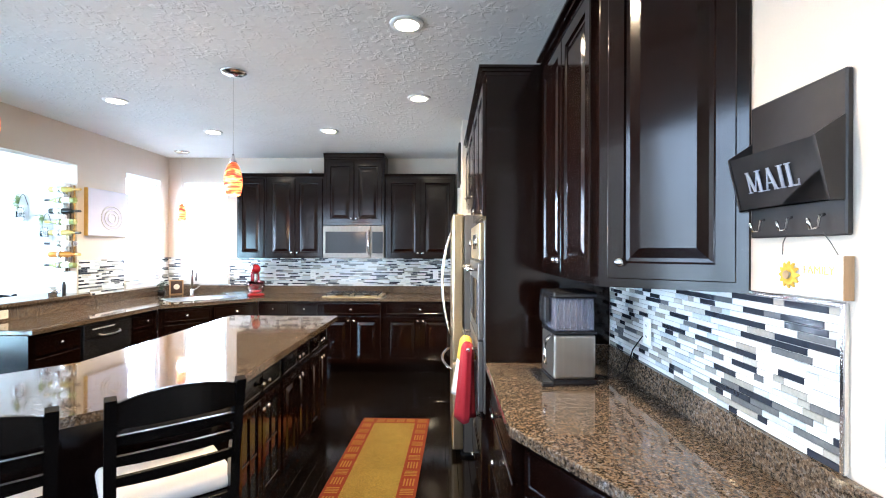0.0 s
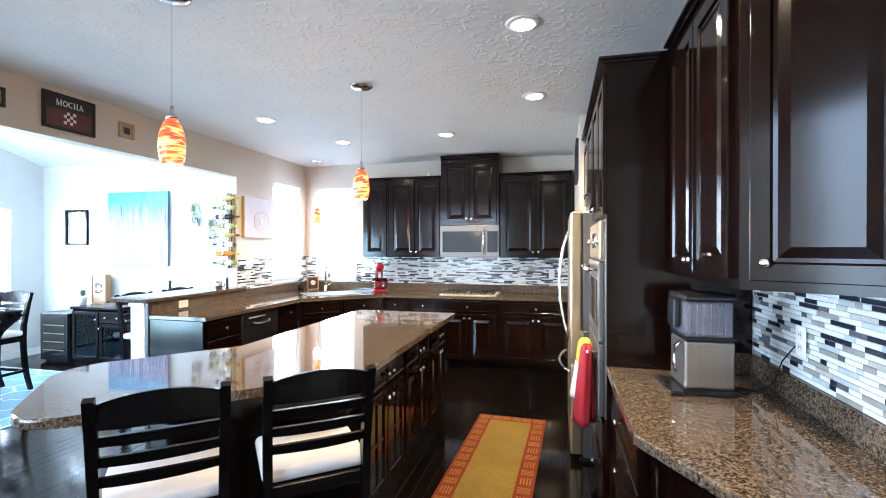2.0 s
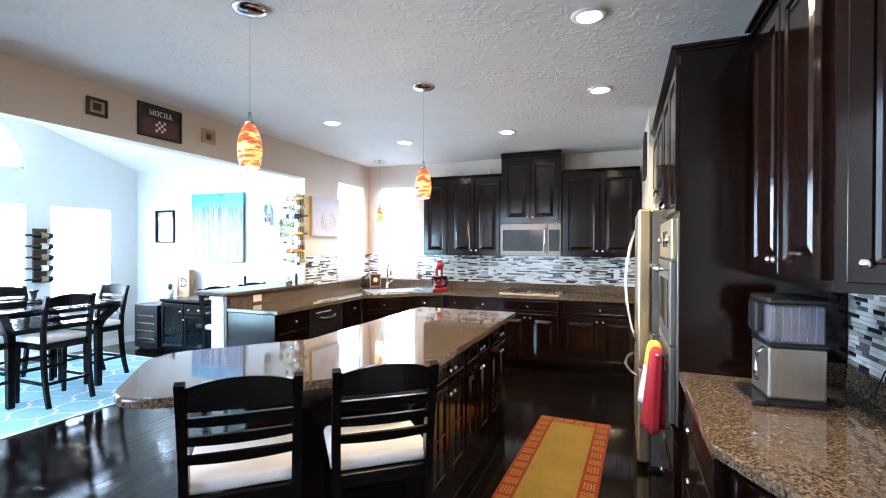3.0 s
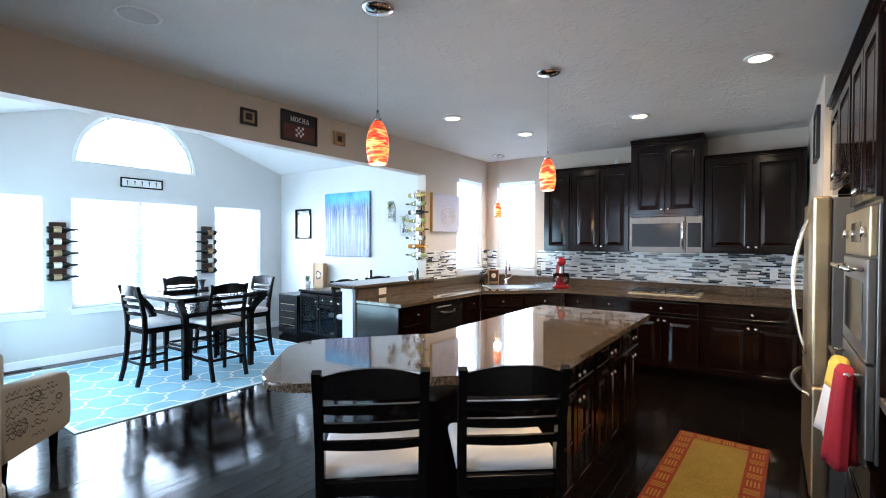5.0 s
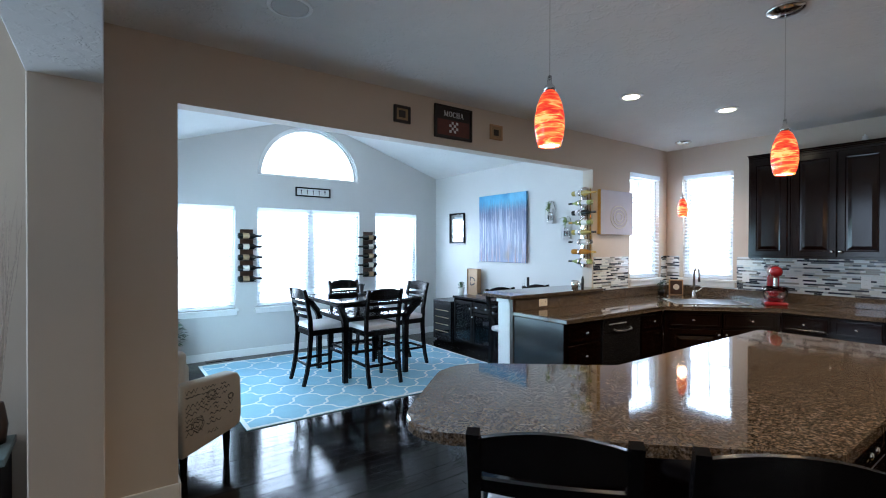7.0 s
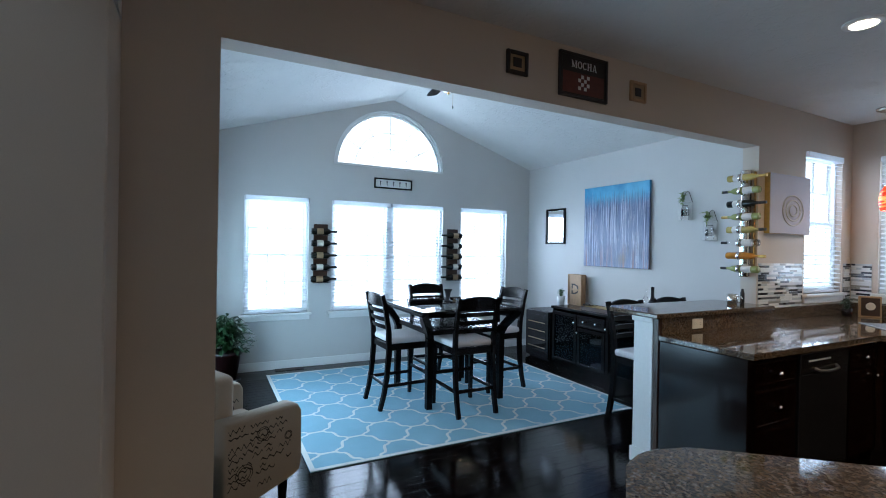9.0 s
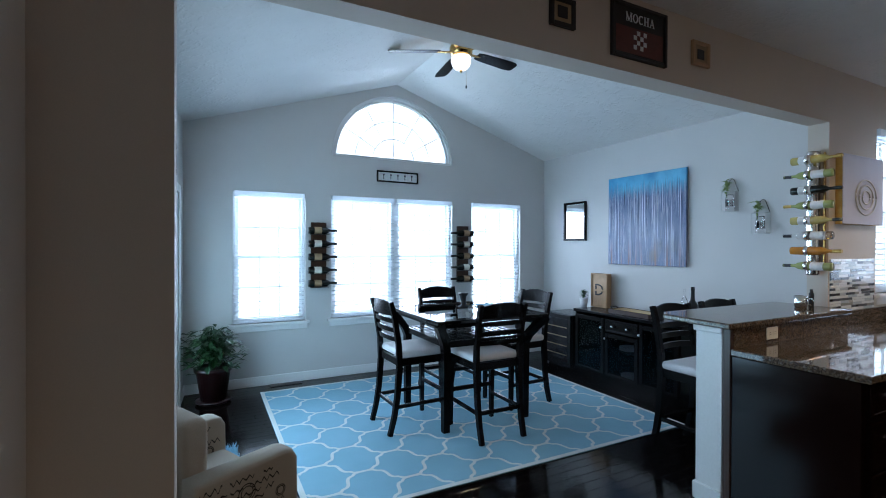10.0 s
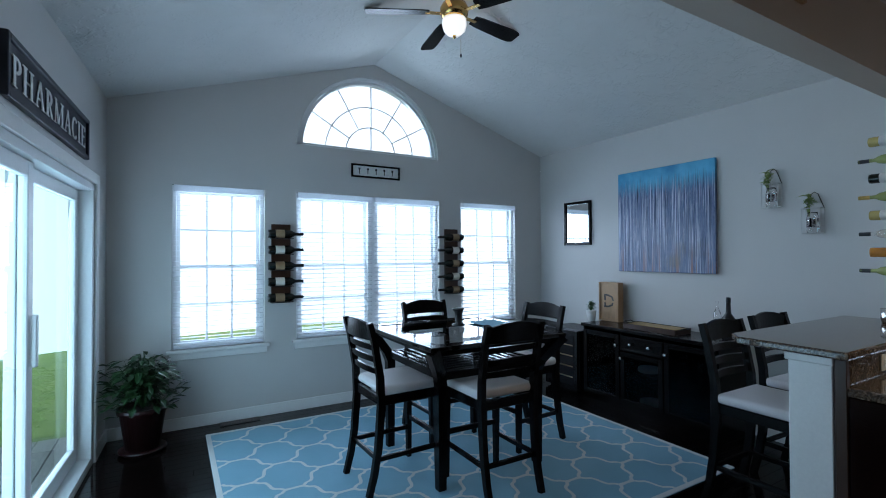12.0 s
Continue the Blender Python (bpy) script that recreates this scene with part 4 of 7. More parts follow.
def base_fronts(w, doors=2, drawers=1):
    out = []
    if drawers:
        step = (w - 0.04) / drawers
        for i in range(drawers):
            a = 0.02 + i * step
            out.append(("drawer", a + 0.005, BH - 0.165, a + step - 0.005, BH - 0.025, a + step / 2, BH - 0.095))
    top = BH - 0.185 if drawers else BH - 0.025
    if doors == 2:
        out += two_doors(w, 0.125, top, True)
    elif doors == 1:
        out.append(("door", 0.025, 0.125, w - 0.025, top, w - 0.06, top - 0.05))
    return out


x = -2.45
for w, doors in ((0.38, 1), (0.37, 1), (0.77, 2), (0.91, 2)):
    cabinet("base_cabinet", "espresso base cabinet with drawer over raised-panel doors", pose(x, BY, 0), w - 0.002, YB - BY - 0.001, BH, base_fronts(w, doors), 0.1, group=G_LOW)
    x += w
# diagonal sink cabinet in the corner, front from (-3.21, 5.03) to (-2.45, 5.79)
diag = math.hypot(0.76, 0.76)
cabinet("sink_cabinet", "espresso corner sink cabinet set diagonally", pose(-3.21, 5.03, 0, 0, 0, 45), diag, 0.45, BH,
        [("drawer", 0.05, BH - 0.165, diag / 2 - 0.01, BH - 0.025, diag / 4, BH - 0.095), ("drawer", diag / 2 + 0.01, BH - 0.165, diag - 0.05, BH - 0.025, diag * 0.75, BH - 0.095), *two_doors(diag, 0.125, BH - 0.185, True, 0.012, 0.05)], 0.1)
# left run, facing +x
LX = -3.22
cabinet("base_cabinet", "espresso drawer cabinet at the end of the peninsula", pose(LX, 3.53, 0, 0, 0, 90), 0.46, 0.56, BH, [("drawer", 0.02, BH - 0.165, 0.44, BH - 0.025, 0.23, BH - 0.095), ("drawer", 0.02, BH - 0.40, 0.44, BH - 0.185, 0.23, BH - 0.29), ("drawer", 0.02, 0.125, 0.44, BH - 0.42, 0.23, 0.30)], 0.1)
cabinet("base_cabinet", "espresso base cabinet beside the dishwasher", pose(LX, 4.605, 0, 0, 0, 90), 0.42, 0.56, BH, base_fronts(0.42, 1), 0.1)
structure("peninsula_end_panel", boxed(-3.79, 3.508, 0.0, LX - 0.001, 3.528, BH, 0.002), M_CAB, "dark espresso end panel of the peninsula", "panel")
structure("peninsula_side_strip", boxed(HX1 + 0.014, 3.498, 0.0, -3.792, 3.528, 1.02, 0.002), M_BROWN_SIDE, "brown stained edge strip beside the white post", "panel")

dw = thing("dishwasher", "black dishwasher with steel control strip", "dishwasher", pose(LX, 3.995, 0, 0, 0, 90))
part("body", boxed(0.003, 0.0, 0.1, 0.602, 0.56, BH - 0.002, 0.003), M_BLACK_PLASTIC, dw)
part("door", boxed(0.006, -0.022, 0.11, 0.598, -0.001, 0.74, 0.005, 2), M_BLACK_PLASTIC, dw)
cp = part("control_panel", boxed(0.006, -0.026, 0.745, 0.598, -0.001, BH - 0.006, 0.006, 2), M_BLACK_PLASTIC, dw)
for i in range(9):
    part("button", boxed(0.10 + i * 0.03, -0.029, 0.815, 0.115 + i * 0.03, -0.0255, 0.825, 0.001), M_WHITE_PLATE, cp)
hb = tube(bmesh.new(), [(0.17, -0.026, 0.77), (0.19, -0.05, 0.757), (0.30, -0.055, 0.75), (0.41, -0.05, 0.757), (0.43, -0.026, 0.77)], 0.008)
part("handle", hb, M_STEEL_DARK, dw, "curved steel handle", True)

# ---- worktops ----
CT, CB = 0.916, 0.878
bm = prism(bmesh.new(), [(-3.79, 3.50), (-3.185, 3.50), (-3.185, 5.02), (-2.44, 5.765), (-0.022, 5.765), (-0.022, YB - 0.002), (XL + 0.002, YB - 0.002), (XL + 0.002, 4.835), (-3.79, 4.835)], CB, CT, 0.006)
tagged(part("worktop", bm, M_GRANITE), "speckled brown granite worktop, polished", "worktop")
bm = boxed(XL + 0.0255, YB - 0.024, CT + 0.001, -0.024, YB - 0.002, 1.018, 0.002)
tagged(part("granite_upstand", bm, M_GRANITE), "granite upstand along the back wall", "upstand")
bm = boxed(XL + 0.002, 4.84, CT + 0.001, XL + 0.024, YB - 0.003, 1.018, 0.002)
tagged(part("granite_upstand", bm, M_GRANITE), "granite upstand under the side window", "upstand")
bm = boxed(HX1 + 0.001, 3.535, 0.70, -3.793, 4.828, 1.024, 0.002)
tagged(part("bar_riser", bm, M_GRANITE), "granite riser under the raised breakfast bar", "upstand")
bm = prism(bmesh.new(), [(-4.19, 3.47), (-3.77, 3.45), (-3.77, 4.828), (-4.26, 4.828), (-4.26, 3.56)], 1.027, 1.060, 0.008)
tagged(part("breakfast_bar", bm, M_GRANITE), "raised granite breakfast bar top", "worktop")


def rounded_outline(corners):
    """Plan outline with some corners rounded: (x, y, radius)."""
    out = []
    k = len(corners)
    for i, (cx, cy, r) in enumerate(corners):
        p, a, b = Vector((cx, cy)), Vector(corners[i - 1][:2]), Vector(corners[(i + 1) % k][:2])
        if r == 0:
            out.append((cx, cy))
            continue
        u, v = (a - p).normalized(), (b - p).normalized()
        s, e = p + u * r, p + v * r
        for j in range(9):
            t = j / 8
            q = s * (1 - t) ** 2 + p * 2 * t * (1 - t) + e * t * t
            out.append((q.x, q.y))
    return out


isl = rounded_outline([(-1.14, 2.20, 0.02), (-1.14, 4.285, 0.02), (-2.10, 4.285, 0.02), (-2.10, 2.56, 0), (-2.66, 1.90, 0.22), (-2.06, 1.24, 0.22)])
island = thing("island", "espresso kitchen island base with glass-door cabinets", "island")
part("body", prism(bmesh.new(), [(-1.22, 2.36), (-1.22, 4.20), (-2.03, 4.20), (-2.03, 2.40), (-1.80, 2.08)], 0.1, 0.876, 0.002), M_CAB, island)
part("plinth", prism(bmesh.new(), [(-1.29, 2.42), (-1.29, 4.14), (-1.97, 4.14), (-1.97, 2.46), (-1.80, 2.20)], 0.0, 0.1), M_CAB, island)
part("back_panel", prism(bmesh.new(), [(-2.10, 2.02), (-2.06, 1.96), (-1.30, 2.46), (-1.33, 2.52)], 0.0, 0.876, 0.002), M_CAB, island)
tagged(part("worktop", prism(bmesh.new(), isl, 0.878, 0.918, 0.010), M_GRANITE), "polished speckled granite island top with rounded seating end", "worktop")
y = 2.38
for w, kind in ((0.64, "glass"), (0.62, "door"), (0.52, "door")):
    cabm = pose(-1.219, y, 0, 0, 0, 90)
    fronts = [("drawer", 0.02, 0.71, w / 2 - 0.005, 0.85, w / 2 - 0.04, 0.78), ("drawer", w / 2 + 0.005, 0.71, w - 0.02, 0.85, w / 2 + 0.04, 0.78),
              (kind, 0.02, 0.125, w / 2 - 0.005, 0.69, w / 2 - 0.035, 0.64), (kind, w / 2 + 0.005, 0.125, w - 0.02, 0.69, w / 2 + 0.035, 0.64)]
    c = cabinet("island_cabinet", "espresso island cabinet front with " + ("dark glass doors" if kind == "glass" else "raised-panel doors"), cabm, w, 0.01, 0.876, fronts, 0.0, group="island cabinets")
    y += w

# ---- the right-hand side: coffee counter, oven column, refrigerator ----
RX = 0.045
cabinet("base_cabinet", "espresso drawer cabinet under the coffee counter", pose(RX + 0.02, 2.608, 0, 0, 0, -90), 0.86, 0.62, BH,
        [("drawer", 0.02, BH - 0.165, 0.84, BH - 0.025, 0.43, BH - 0.095), ("drawer", 0.02, BH - 0.42, 0.84, BH - 0.185, 0.43, BH - 0.30), ("drawer", 0.02, 0.125, 0.84, BH - 0.44, 0.43, 0.30)], 0.1)
ang = math.degrees(math.atan2(-0.65, 0.365))
dl = math.hypot(0.365, 0.65)
cabinet("base_cabinet", "angled espresso base cabinet at the counter's end", pose(RX + 0.035, 1.725, 0, 0, 0, ang), dl, 0.18, BH,
        [("drawer", 0.03, BH - 0.165, dl - 0.03, BH - 0.025, dl / 2, BH - 0.095), *two_doors(dl, 0.125, BH - 0.185, True, edge=0.03)], 0.1)
bm = prism(bmesh.new(), [(0.027, 1.717), (0.405, 1.03), (0.698, 1.03), (0.698, 2.606), (0.027, 2.606)], CB, CT, 0.006)
tagged(part("worktop", bm, M_GRANITE), "polished granite coffee counter with angled end", "worktop")
bm = boxed(0.676, 1.05, CT + 0.001, 0.698, 2.606, 1.02, 0.002)
tagged(part("granite_upstand", bm, M_GRANITE), "granite upstand behind the coffee counter", "upstand")
bm = boxed(0.50, 2.584, CT + 0.001, 0.675, 2.606, 1.02, 0.002)
tagged(part("granite_upstand", bm, M_GRANITE), "short granite upstand beside the oven column", "upstand")

RT = 2.47
cabinet("wall_cabinet", "espresso double-door wall cabinet over the coffee counter", pose(0.335, 2.606, UB, 0, 0, -90), 0.885, 0.363, RT - UB, two_doors(0.885, 0.03, RT - UB - 0.03, edge=0.05), crown=0.06)
ew, ea = math.hypot(0.355, 0.235), math.degrees(math.atan2(-0.235, 0.355))
end = thing("wall_cabinet", "angled espresso end wall cabinet with one wide door", "cabinet")
part("body", prism(bmesh.new(), [(0.336, 1.719), (0.692, 1.484), (0.698, 1.484), (0.698, 1.719)], UB, RT, 0.0), M_CAB, end)
bm = rings_panel(bmesh.new(), ew - 0.06, RT - UB - 0.07, DOOR, 0.03, 0.03)
bmesh.ops.transform(bm, matrix=pose(0.336, 1.719, UB, 0, 0, ea), verts=bm.verts)
ed = part("door", bm, M_CAB, end)
k = knob(ed, 0.075, 0.085)
k.data.transform(pose(0.336, 1.719, UB, 0, 0, ea))

# oven column
col = thing("oven_cabinet", "tall espresso oven column with doors over the built-in oven", "cabinet", pose(0.03, 3.40, 0, 0, 0, -90))
CW = 0.79
for piece, b in (("lower_body", (0.0, 0.0, 0.1, CW, 0.66, 0.62)), ("side_panel", (0.0, 0.0, 0.62, 0.02, 0.66, 1.68)), ("side_panel", (CW - 0.02, 0.0, 0.62, CW, 0.66, 1.68)),
                 ("back_panel", (0.02, 0.5, 0.62, CW - 0.02, 0.66, 1.68)), ("upper_body", (0.0, 0.0, 1.68, CW, 0.66, 2.45)), ("plinth", (0.01, 0.06, 0.0, CW - 0.01, 0.66, 0.1))):
    part(piece, boxed(*b), M_CAB, col)
for kind, a, lo, b, hi, kx, kz in (*two_doors(CW, 1.70, 2.42), ("drawer", 0.02, 0.38, CW - 0.02, 0.60, CW / 2, 0.49), ("drawer", 0.02, 0.13, CW - 0.02, 0.36, CW / 2, 0.25)):
    f = part("door" if kind == "door" else "drawer", rings_panel(bmesh.new(), b - a, hi - lo, DOOR if kind == "door" else DRAWER, a, lo), M_CAB, col)
    knob(f, kx, kz)
bm = bmesh.new()
for out, lo, hi in ((0.010, 2.446, 2.47), (0.026, 2.47, 2.49), (0.042, 2.49, 2.51)):
    box(bm, -0.001, -out, lo, CW + 0.001, 0.66, hi, 0.004)
part("crown_moulding", bm, M_CAB, col)

ov = thing("wall_oven", "stainless built-in double wall oven with bar handles", "oven", pose(0.03, 3.40, 0, 0, 0, -90))
part("body", boxed(0.022, -0.008, 0.63, CW - 0.022, 0.49, 1.675, 0.003), M_STEEL_DARK, ov)
for lo, hi, hz in ((1.03, 1.45, 1.405), (0.64, 1.02, 0.965)):
    dr = part("door", boxed(0.03, -0.04, lo, CW - 0.03, -0.009, hi, 0.006, 2), M_STEEL_DARK, ov)
    part("window", boxed(0.12, -0.043, lo + 0.07, CW - 0.12, -0.0395, hi - 0.10, 0.001), M_OVEN_GLASS, dr, "dark oven glass")
    hb = tube(bmesh.new(), [(0.07, -0.09, hz), (CW - 0.07, -0.09, hz)], 0.011, 12)
    for xx in (0.11, CW - 0.11):
        tube(hb, [(xx, -0.04, hz), (xx, -0.09, hz)], 0.008, 8)
    part("handle", hb, M_CHROME, dr, "round steel bar handle", True)
cp = part("control_panel", boxed(0.03, -0.034, 1.46, CW - 0.03, -0.009, 1.665, 0.006, 2), M_STEEL, ov)
part("display", boxed(0.25, -0.036, 1.52, CW - 0.25, -0.0335, 1.61, 0.001), M_OVEN_GLASS, cp, "dark display")
for xx in (0.12, CW - 0.12):
    kb = lathe(bmesh.new(), [(0.022, 0), (0.022, 0.012), (0.018, 0.02), (0.005, 0.021)], segs=16)
    bmesh.ops.rotate(kb, verts=kb.verts, matrix=Matrix.Rotation(radians(90), 3, "X"), cent=(0, 0, 0))
    bmesh.ops.translate(kb, verts=kb.verts, vec=(xx, -0.034, 1.56))
    part("dial", kb, M_CHROME, cp, "", True)

# cabinet over the refrigerator
cabinet("wall_cabinet", "espresso cabinet over the refrigerator", pose(0.03, 4.50, 1.86, 0, 0, -90), 1.098, 0.668, 0.59, two_doors(1.098, 0.03, 0.56, edge=0.04), crown=0.06)
structure("fridge_side_panel", boxed(0.06, 4.48, 0.0, XR, 4.515, 1.858), M_CAB, "espresso panel beside the refrigerator", "panel")

fr = thing("refrigerator", "stainless french-door refrigerator with bowed handles", "refrigerator", pose(-0.045, 4.45, 0, 0, 0, -90))
FW = 0.93
part("body", boxed(0.005, 0.0, 0.03, FW - 0.005, 0.70, 1.77, 0.006), M_STEEL_DARK, fr)
part("grille", boxed(0.02, -0.02, 0.0, FW - 0.02, 0.4, 0.03), M_BLACK_PLASTIC, fr)
for a, b, lo, hi in ((0.0, FW / 2 - 0.003, 0.70, 1.78), (FW / 2 + 0.003, FW, 0.70, 1.78), (0.0, FW, 0.05, 0.69)):
    dd = part("door" if lo > 0.5 else "freezer_drawer", boxed(a, -0.085, lo, b, -0.004, hi, 0.014, 3), M_STEEL, fr)
    if lo > 0.5:
        hx = FW / 2 - 0.05 if a == 0 else FW / 2 + 0.05
        pts = [(hx, -0.085 - 0.075 * math.sin(math.pi * i / 12) ** 0.7, 0.80 + 0.86 * i / 12) for i in range(13)]
    else:
        pts = [(0.08 + (FW - 0.16) * i / 12, -0.085 - 0.075 * math.sin(math.pi * i / 12) ** 0.7, 0.62) for i in range(13)]
    part("handle", tube(bmesh.new(), pts, 0.012, 10), M_CHROME, dd, "bowed bright handle", True)

# ---- kitchen things ----
mw = thing("microwave", "stainless over-the-range microwave with dark window", "microwave", pose(-1.713, 5.985, 1.398))
part("body", boxed(0.0, 0.02, 0.0, 0.766, 0.40, 0.413, 0.004), M_STEEL_DARK, mw)
f = part("door", boxed(0.0, -0.012, 0.0, 0.60, 0.019, 0.411, 0.005, 2), M_STEEL_DARK, mw)
part("window", boxed(0.03, -0.015, 0.065, 0.545, -0.0115, 0.335, 0.001), M_SMOKED, f, "dark glass window")
hb = tube(bmesh.new(), [(0.575, -0.012, 0.05), (0.575, -0.05, 0.08), (0.575, -0.055, 0.2), (0.575, -0.05, 0.32), (0.575, -0.012, 0.35)], 0.011, 10)
part("handle", hb, M_CHROME, f, "bowed steel handle", True)
cp = part("control_panel", boxed(0.604, -0.010, 0.0, 0.766, 0.019, 0.411, 0.004, 2), M_STEEL_DARK, mw)
part("keypad", boxed(0.62, -0.013, 0.065, 0.752, -0.0095, 0.335, 0.001), M_SMOKED, cp, "dark glass keypad")

ct = thing("cooktop", "gas cooktop with dark iron grates and brass-toned burners", "cooktop", pose(-1.70, 5.86, CT))
part("plate", boxed(0.0, 0.0, 0.0, 0.74, 0.46, 0.012, 0.004, 2), M_STEEL, ct)
for i in range(2):
    for j in range(2):
        cx, cy = 0.19 + 0.36 * i, 0.13 + 0.21 * j
        part("burner", lathe(bmesh.new(), [(0.045, 0.012), (0.045, 0.02), (0.03, 0.026), (0.005, 0.028)], cx, cy, 16), M_BRASS, ct, "", True)
for i in range(2):
    g = bmesh.new()
    ox = 0.02 + 0.355 * i
    for k in range(5):
        box(g, ox + 0.02 + 0.072 * k, 0.03, 0.030, ox + 0.032 + 0.072 * k, 0.43, 0.044, 0.002)
    for k in (0.03, 0.22, 0.415):
        box(g, ox + 0.02, k, 0.030, ox + 0.32, k + 0.014, 0.044, 0.002)
    for fx in (0.022, 0.305):
        for fy in (0.032, 0.414):
            box(g, ox + fx, fy, 0.012, ox + fx + 0.012, fy + 0.012, 0.031)
    part("grate", g, M_BLACK_METAL, ct)
for k in range(4):
    part("dial", lathe(bmesh.new(), [(0.014, 0.012), (0.013, 0.03), (0.004, 0.031)], 0.70, 0.08 + 0.10 * k, 12), M_CHROME, ct, "", True)

mx = thing("stand_mixer", "red enamel stand mixer with a clear glass bowl", "mixer", pose(-2.60, 6.06, CT, 0, 0, 25))
part("base", boxed(-0.10, -0.17, 0.0, 0.10, 0.16, 0.045, 0.018, 3), M_RED, mx)
part("column", boxed(-0.055, 0.05, 0.03, 0.055, 0.15, 0.31, 0.03, 3), M_RED, mx)
hd = lathe(bmesh.new(), [(0.02, -0.20), (0.042, -0.195), (0.055, -0.16), (0.060, -0.05), (0.060, 0.08), (0.050, 0.15), (0.02, 0.165)], segs=20, axis="Y", at=(0, 0.0, 0.345))
part("motor_head", hd, M_RED, mx, "rounded red motor head", True)
part("trim_band", lathe(bmesh.new(), [(0.0615, -0.03), (0.0615, -0.015)], segs=20, axis="Y", at=(0, 0.0, 0.345)), M_CHROME, mx)
part("bowl", lathe(bmesh.new(), [(0.055, 0.036), (0.095, 0.07), (0.108, 0.13), (0.112, 0.19), (0.106, 0.192), (0.1, 0.13), (0.06, 0.05)], 0, -0.09, 24), M_CLEAR, mx, "clear glass bowl", True)
part("beater", lathe(bmesh.new(), [(0.01, 0.15), (0.02, 0.2), (0.018, 0.28)], 0, -0.09, 10), M_CHROME, mx)

sk = thing("sink", "steel drop-in corner sink", "sink", pose(-3.12, 5.70, CT, 0, 0, 45))
bm = bmesh.new()
for q in ((-0.36, -0.24, 0.36, -0.215), (-0.36, 0.215, 0.36, 0.24), (-0.36, -0.215, -0.335, 0.215), (0.335, -0.215, 0.36, 0.215), (-0.012, -0.215, 0.012, 0.215)):
    box(bm, q[0], q[1], 0.0, q[2], q[3], 0.005, 0.002)
part("rim", bm, M_STEEL_DARK, sk)
# Basins are flat plates; their black colour paints the shade of the hollows.
for a, b in ((-0.334, -0.013), (0.013, 0.334)):
    part("basin", boxed(a, -0.214, 0.0005, b, 0.214, 0.003), M_BLACK_METAL, sk, "flat dark plate, its black colour painting the shade of a steel basin")
fc = thing("faucet", "tall brushed gooseneck kitchen faucet", "faucet", pose(-3.36, 5.97, CT, 0, 0, 45))
pts = [(0, 0, 0.02), (0, 0, 0.26)] + [(0, -0.075 + 0.075 * math.cos(a), 0.26 + 0.095 * math.sin(a)) for a in [math.pi * k / 8 for k in range(1, 9)]] + [(0, -0.15, 0.20)]
part("spout", tube(bmesh.new(), pts, 0.013, 10), M_CHROME, fc, "", True)
part("base", lathe(bmesh.new(), [(0.03, 0.0), (0.03, 0.012), (0.018, 0.03), (0.017, 0.09)], segs=18), M_CHROME, fc, "", True)
part("lever", tube(bmesh.new(), [(0.015, 0, 0.07), (0.05, 0, 0.09), (0.10, 0, 0.13)], [0.009, 0.008, 0.006], 8), M_CHROME, fc, "", True)

bx = thing("box_sign", "small brown wooden box sign with a pale emblem", "sign", pose(-3.66, 6.15, CT, 0, 0, 38))
part("frame", boxed(-0.08, 0.0, 0.0, 0.08, 0.03, 0.19, 0.004), M_WOOD, bx)
part("panel", boxed(-0.066, -0.003, 0.014, 0.066, 0.001, 0.176), M_BROWN_SIDE, bx)
part("emblem", lathe(bmesh.new(), [(0.035, -0.006), (0.035, -0.003), (0.022, -0.0025)], segs=20, axis="Y", at=(0, 0, 0.10)), M_PLATE, bx)


def leaves(bm, n, radius, height, size, rng, droop=0.4, base=0.0, wide=0.35):
    """A tuft of pointed leaves on bent stalks, each a small folded strip."""
    for _ in range(n):
        a = rng.uniform(0, 2 * math.pi)
        out = radius * rng.uniform(0.25, 1.0)
        top = height * rng.uniform(0.45, 1.0)
        d = Vector((math.cos(a), math.sin(a), 0))
        side = Vector((-d.y, d.x, 0))
        tip = d * out + Vector((0, 0, base + top - droop * out * rng.uniform(0.2, 1.0)))
        ln = size * rng.uniform(0.7, 1.25)
        back = (d * 0.75 + Vector((0, 0, rng.uniform(-0.5, 0.5)))).normalized()
        p0 = tip - back * ln
        mid = tip - back * ln * 0.5 + Vector((0, 0, ln * 0.12))
        w = ln * wide * 0.5
        vs = [bm.verts.new(p) for p in (p0, mid + side * w, tip, mid - side * w, mid - Vector((0, 0, w * 0.3)))]
        bm.faces.new((vs[0], vs[1], vs[4])), bm.faces.new((vs[1], vs[2], vs[4])), bm.faces.new((vs[2], vs[3], vs[4])), bm.faces.new((vs[3], vs[0], vs[4]))
        stalk = [Vector((0, 0, base)), d * out * 0.35 + Vector((0, 0, base + top * 0.6)), p0]
        for q0, q1 in zip(stalk, stalk[1:]):
            r = 0.0018 if size < 0.08 else 0.003
            ring = [bm.verts.new(q0 + side * r), bm.verts.new(q0 - side * r), bm.verts.new(q1 - side * r), bm.verts.new(q1 + side * r)]
            bm.faces.new(ring)
    return bm


rng = random.Random(4)
pl = thing("herb_plant", "small green herb plant by the sink", "plant", pose(-3.78, 6.02, CT))
part("pot", lathe(bmesh.new(), [(0.035, 0), (0.045, 0.07), (0.042, 0.07), (0.04, 0.06)], segs=16), M_BLACK_PLASTIC, pl, "", True)
part("leaves", leaves(bmesh.new(), 40, 0.09, 0.13, 0.05, rng, base=0.05), M_LEAF, pl)

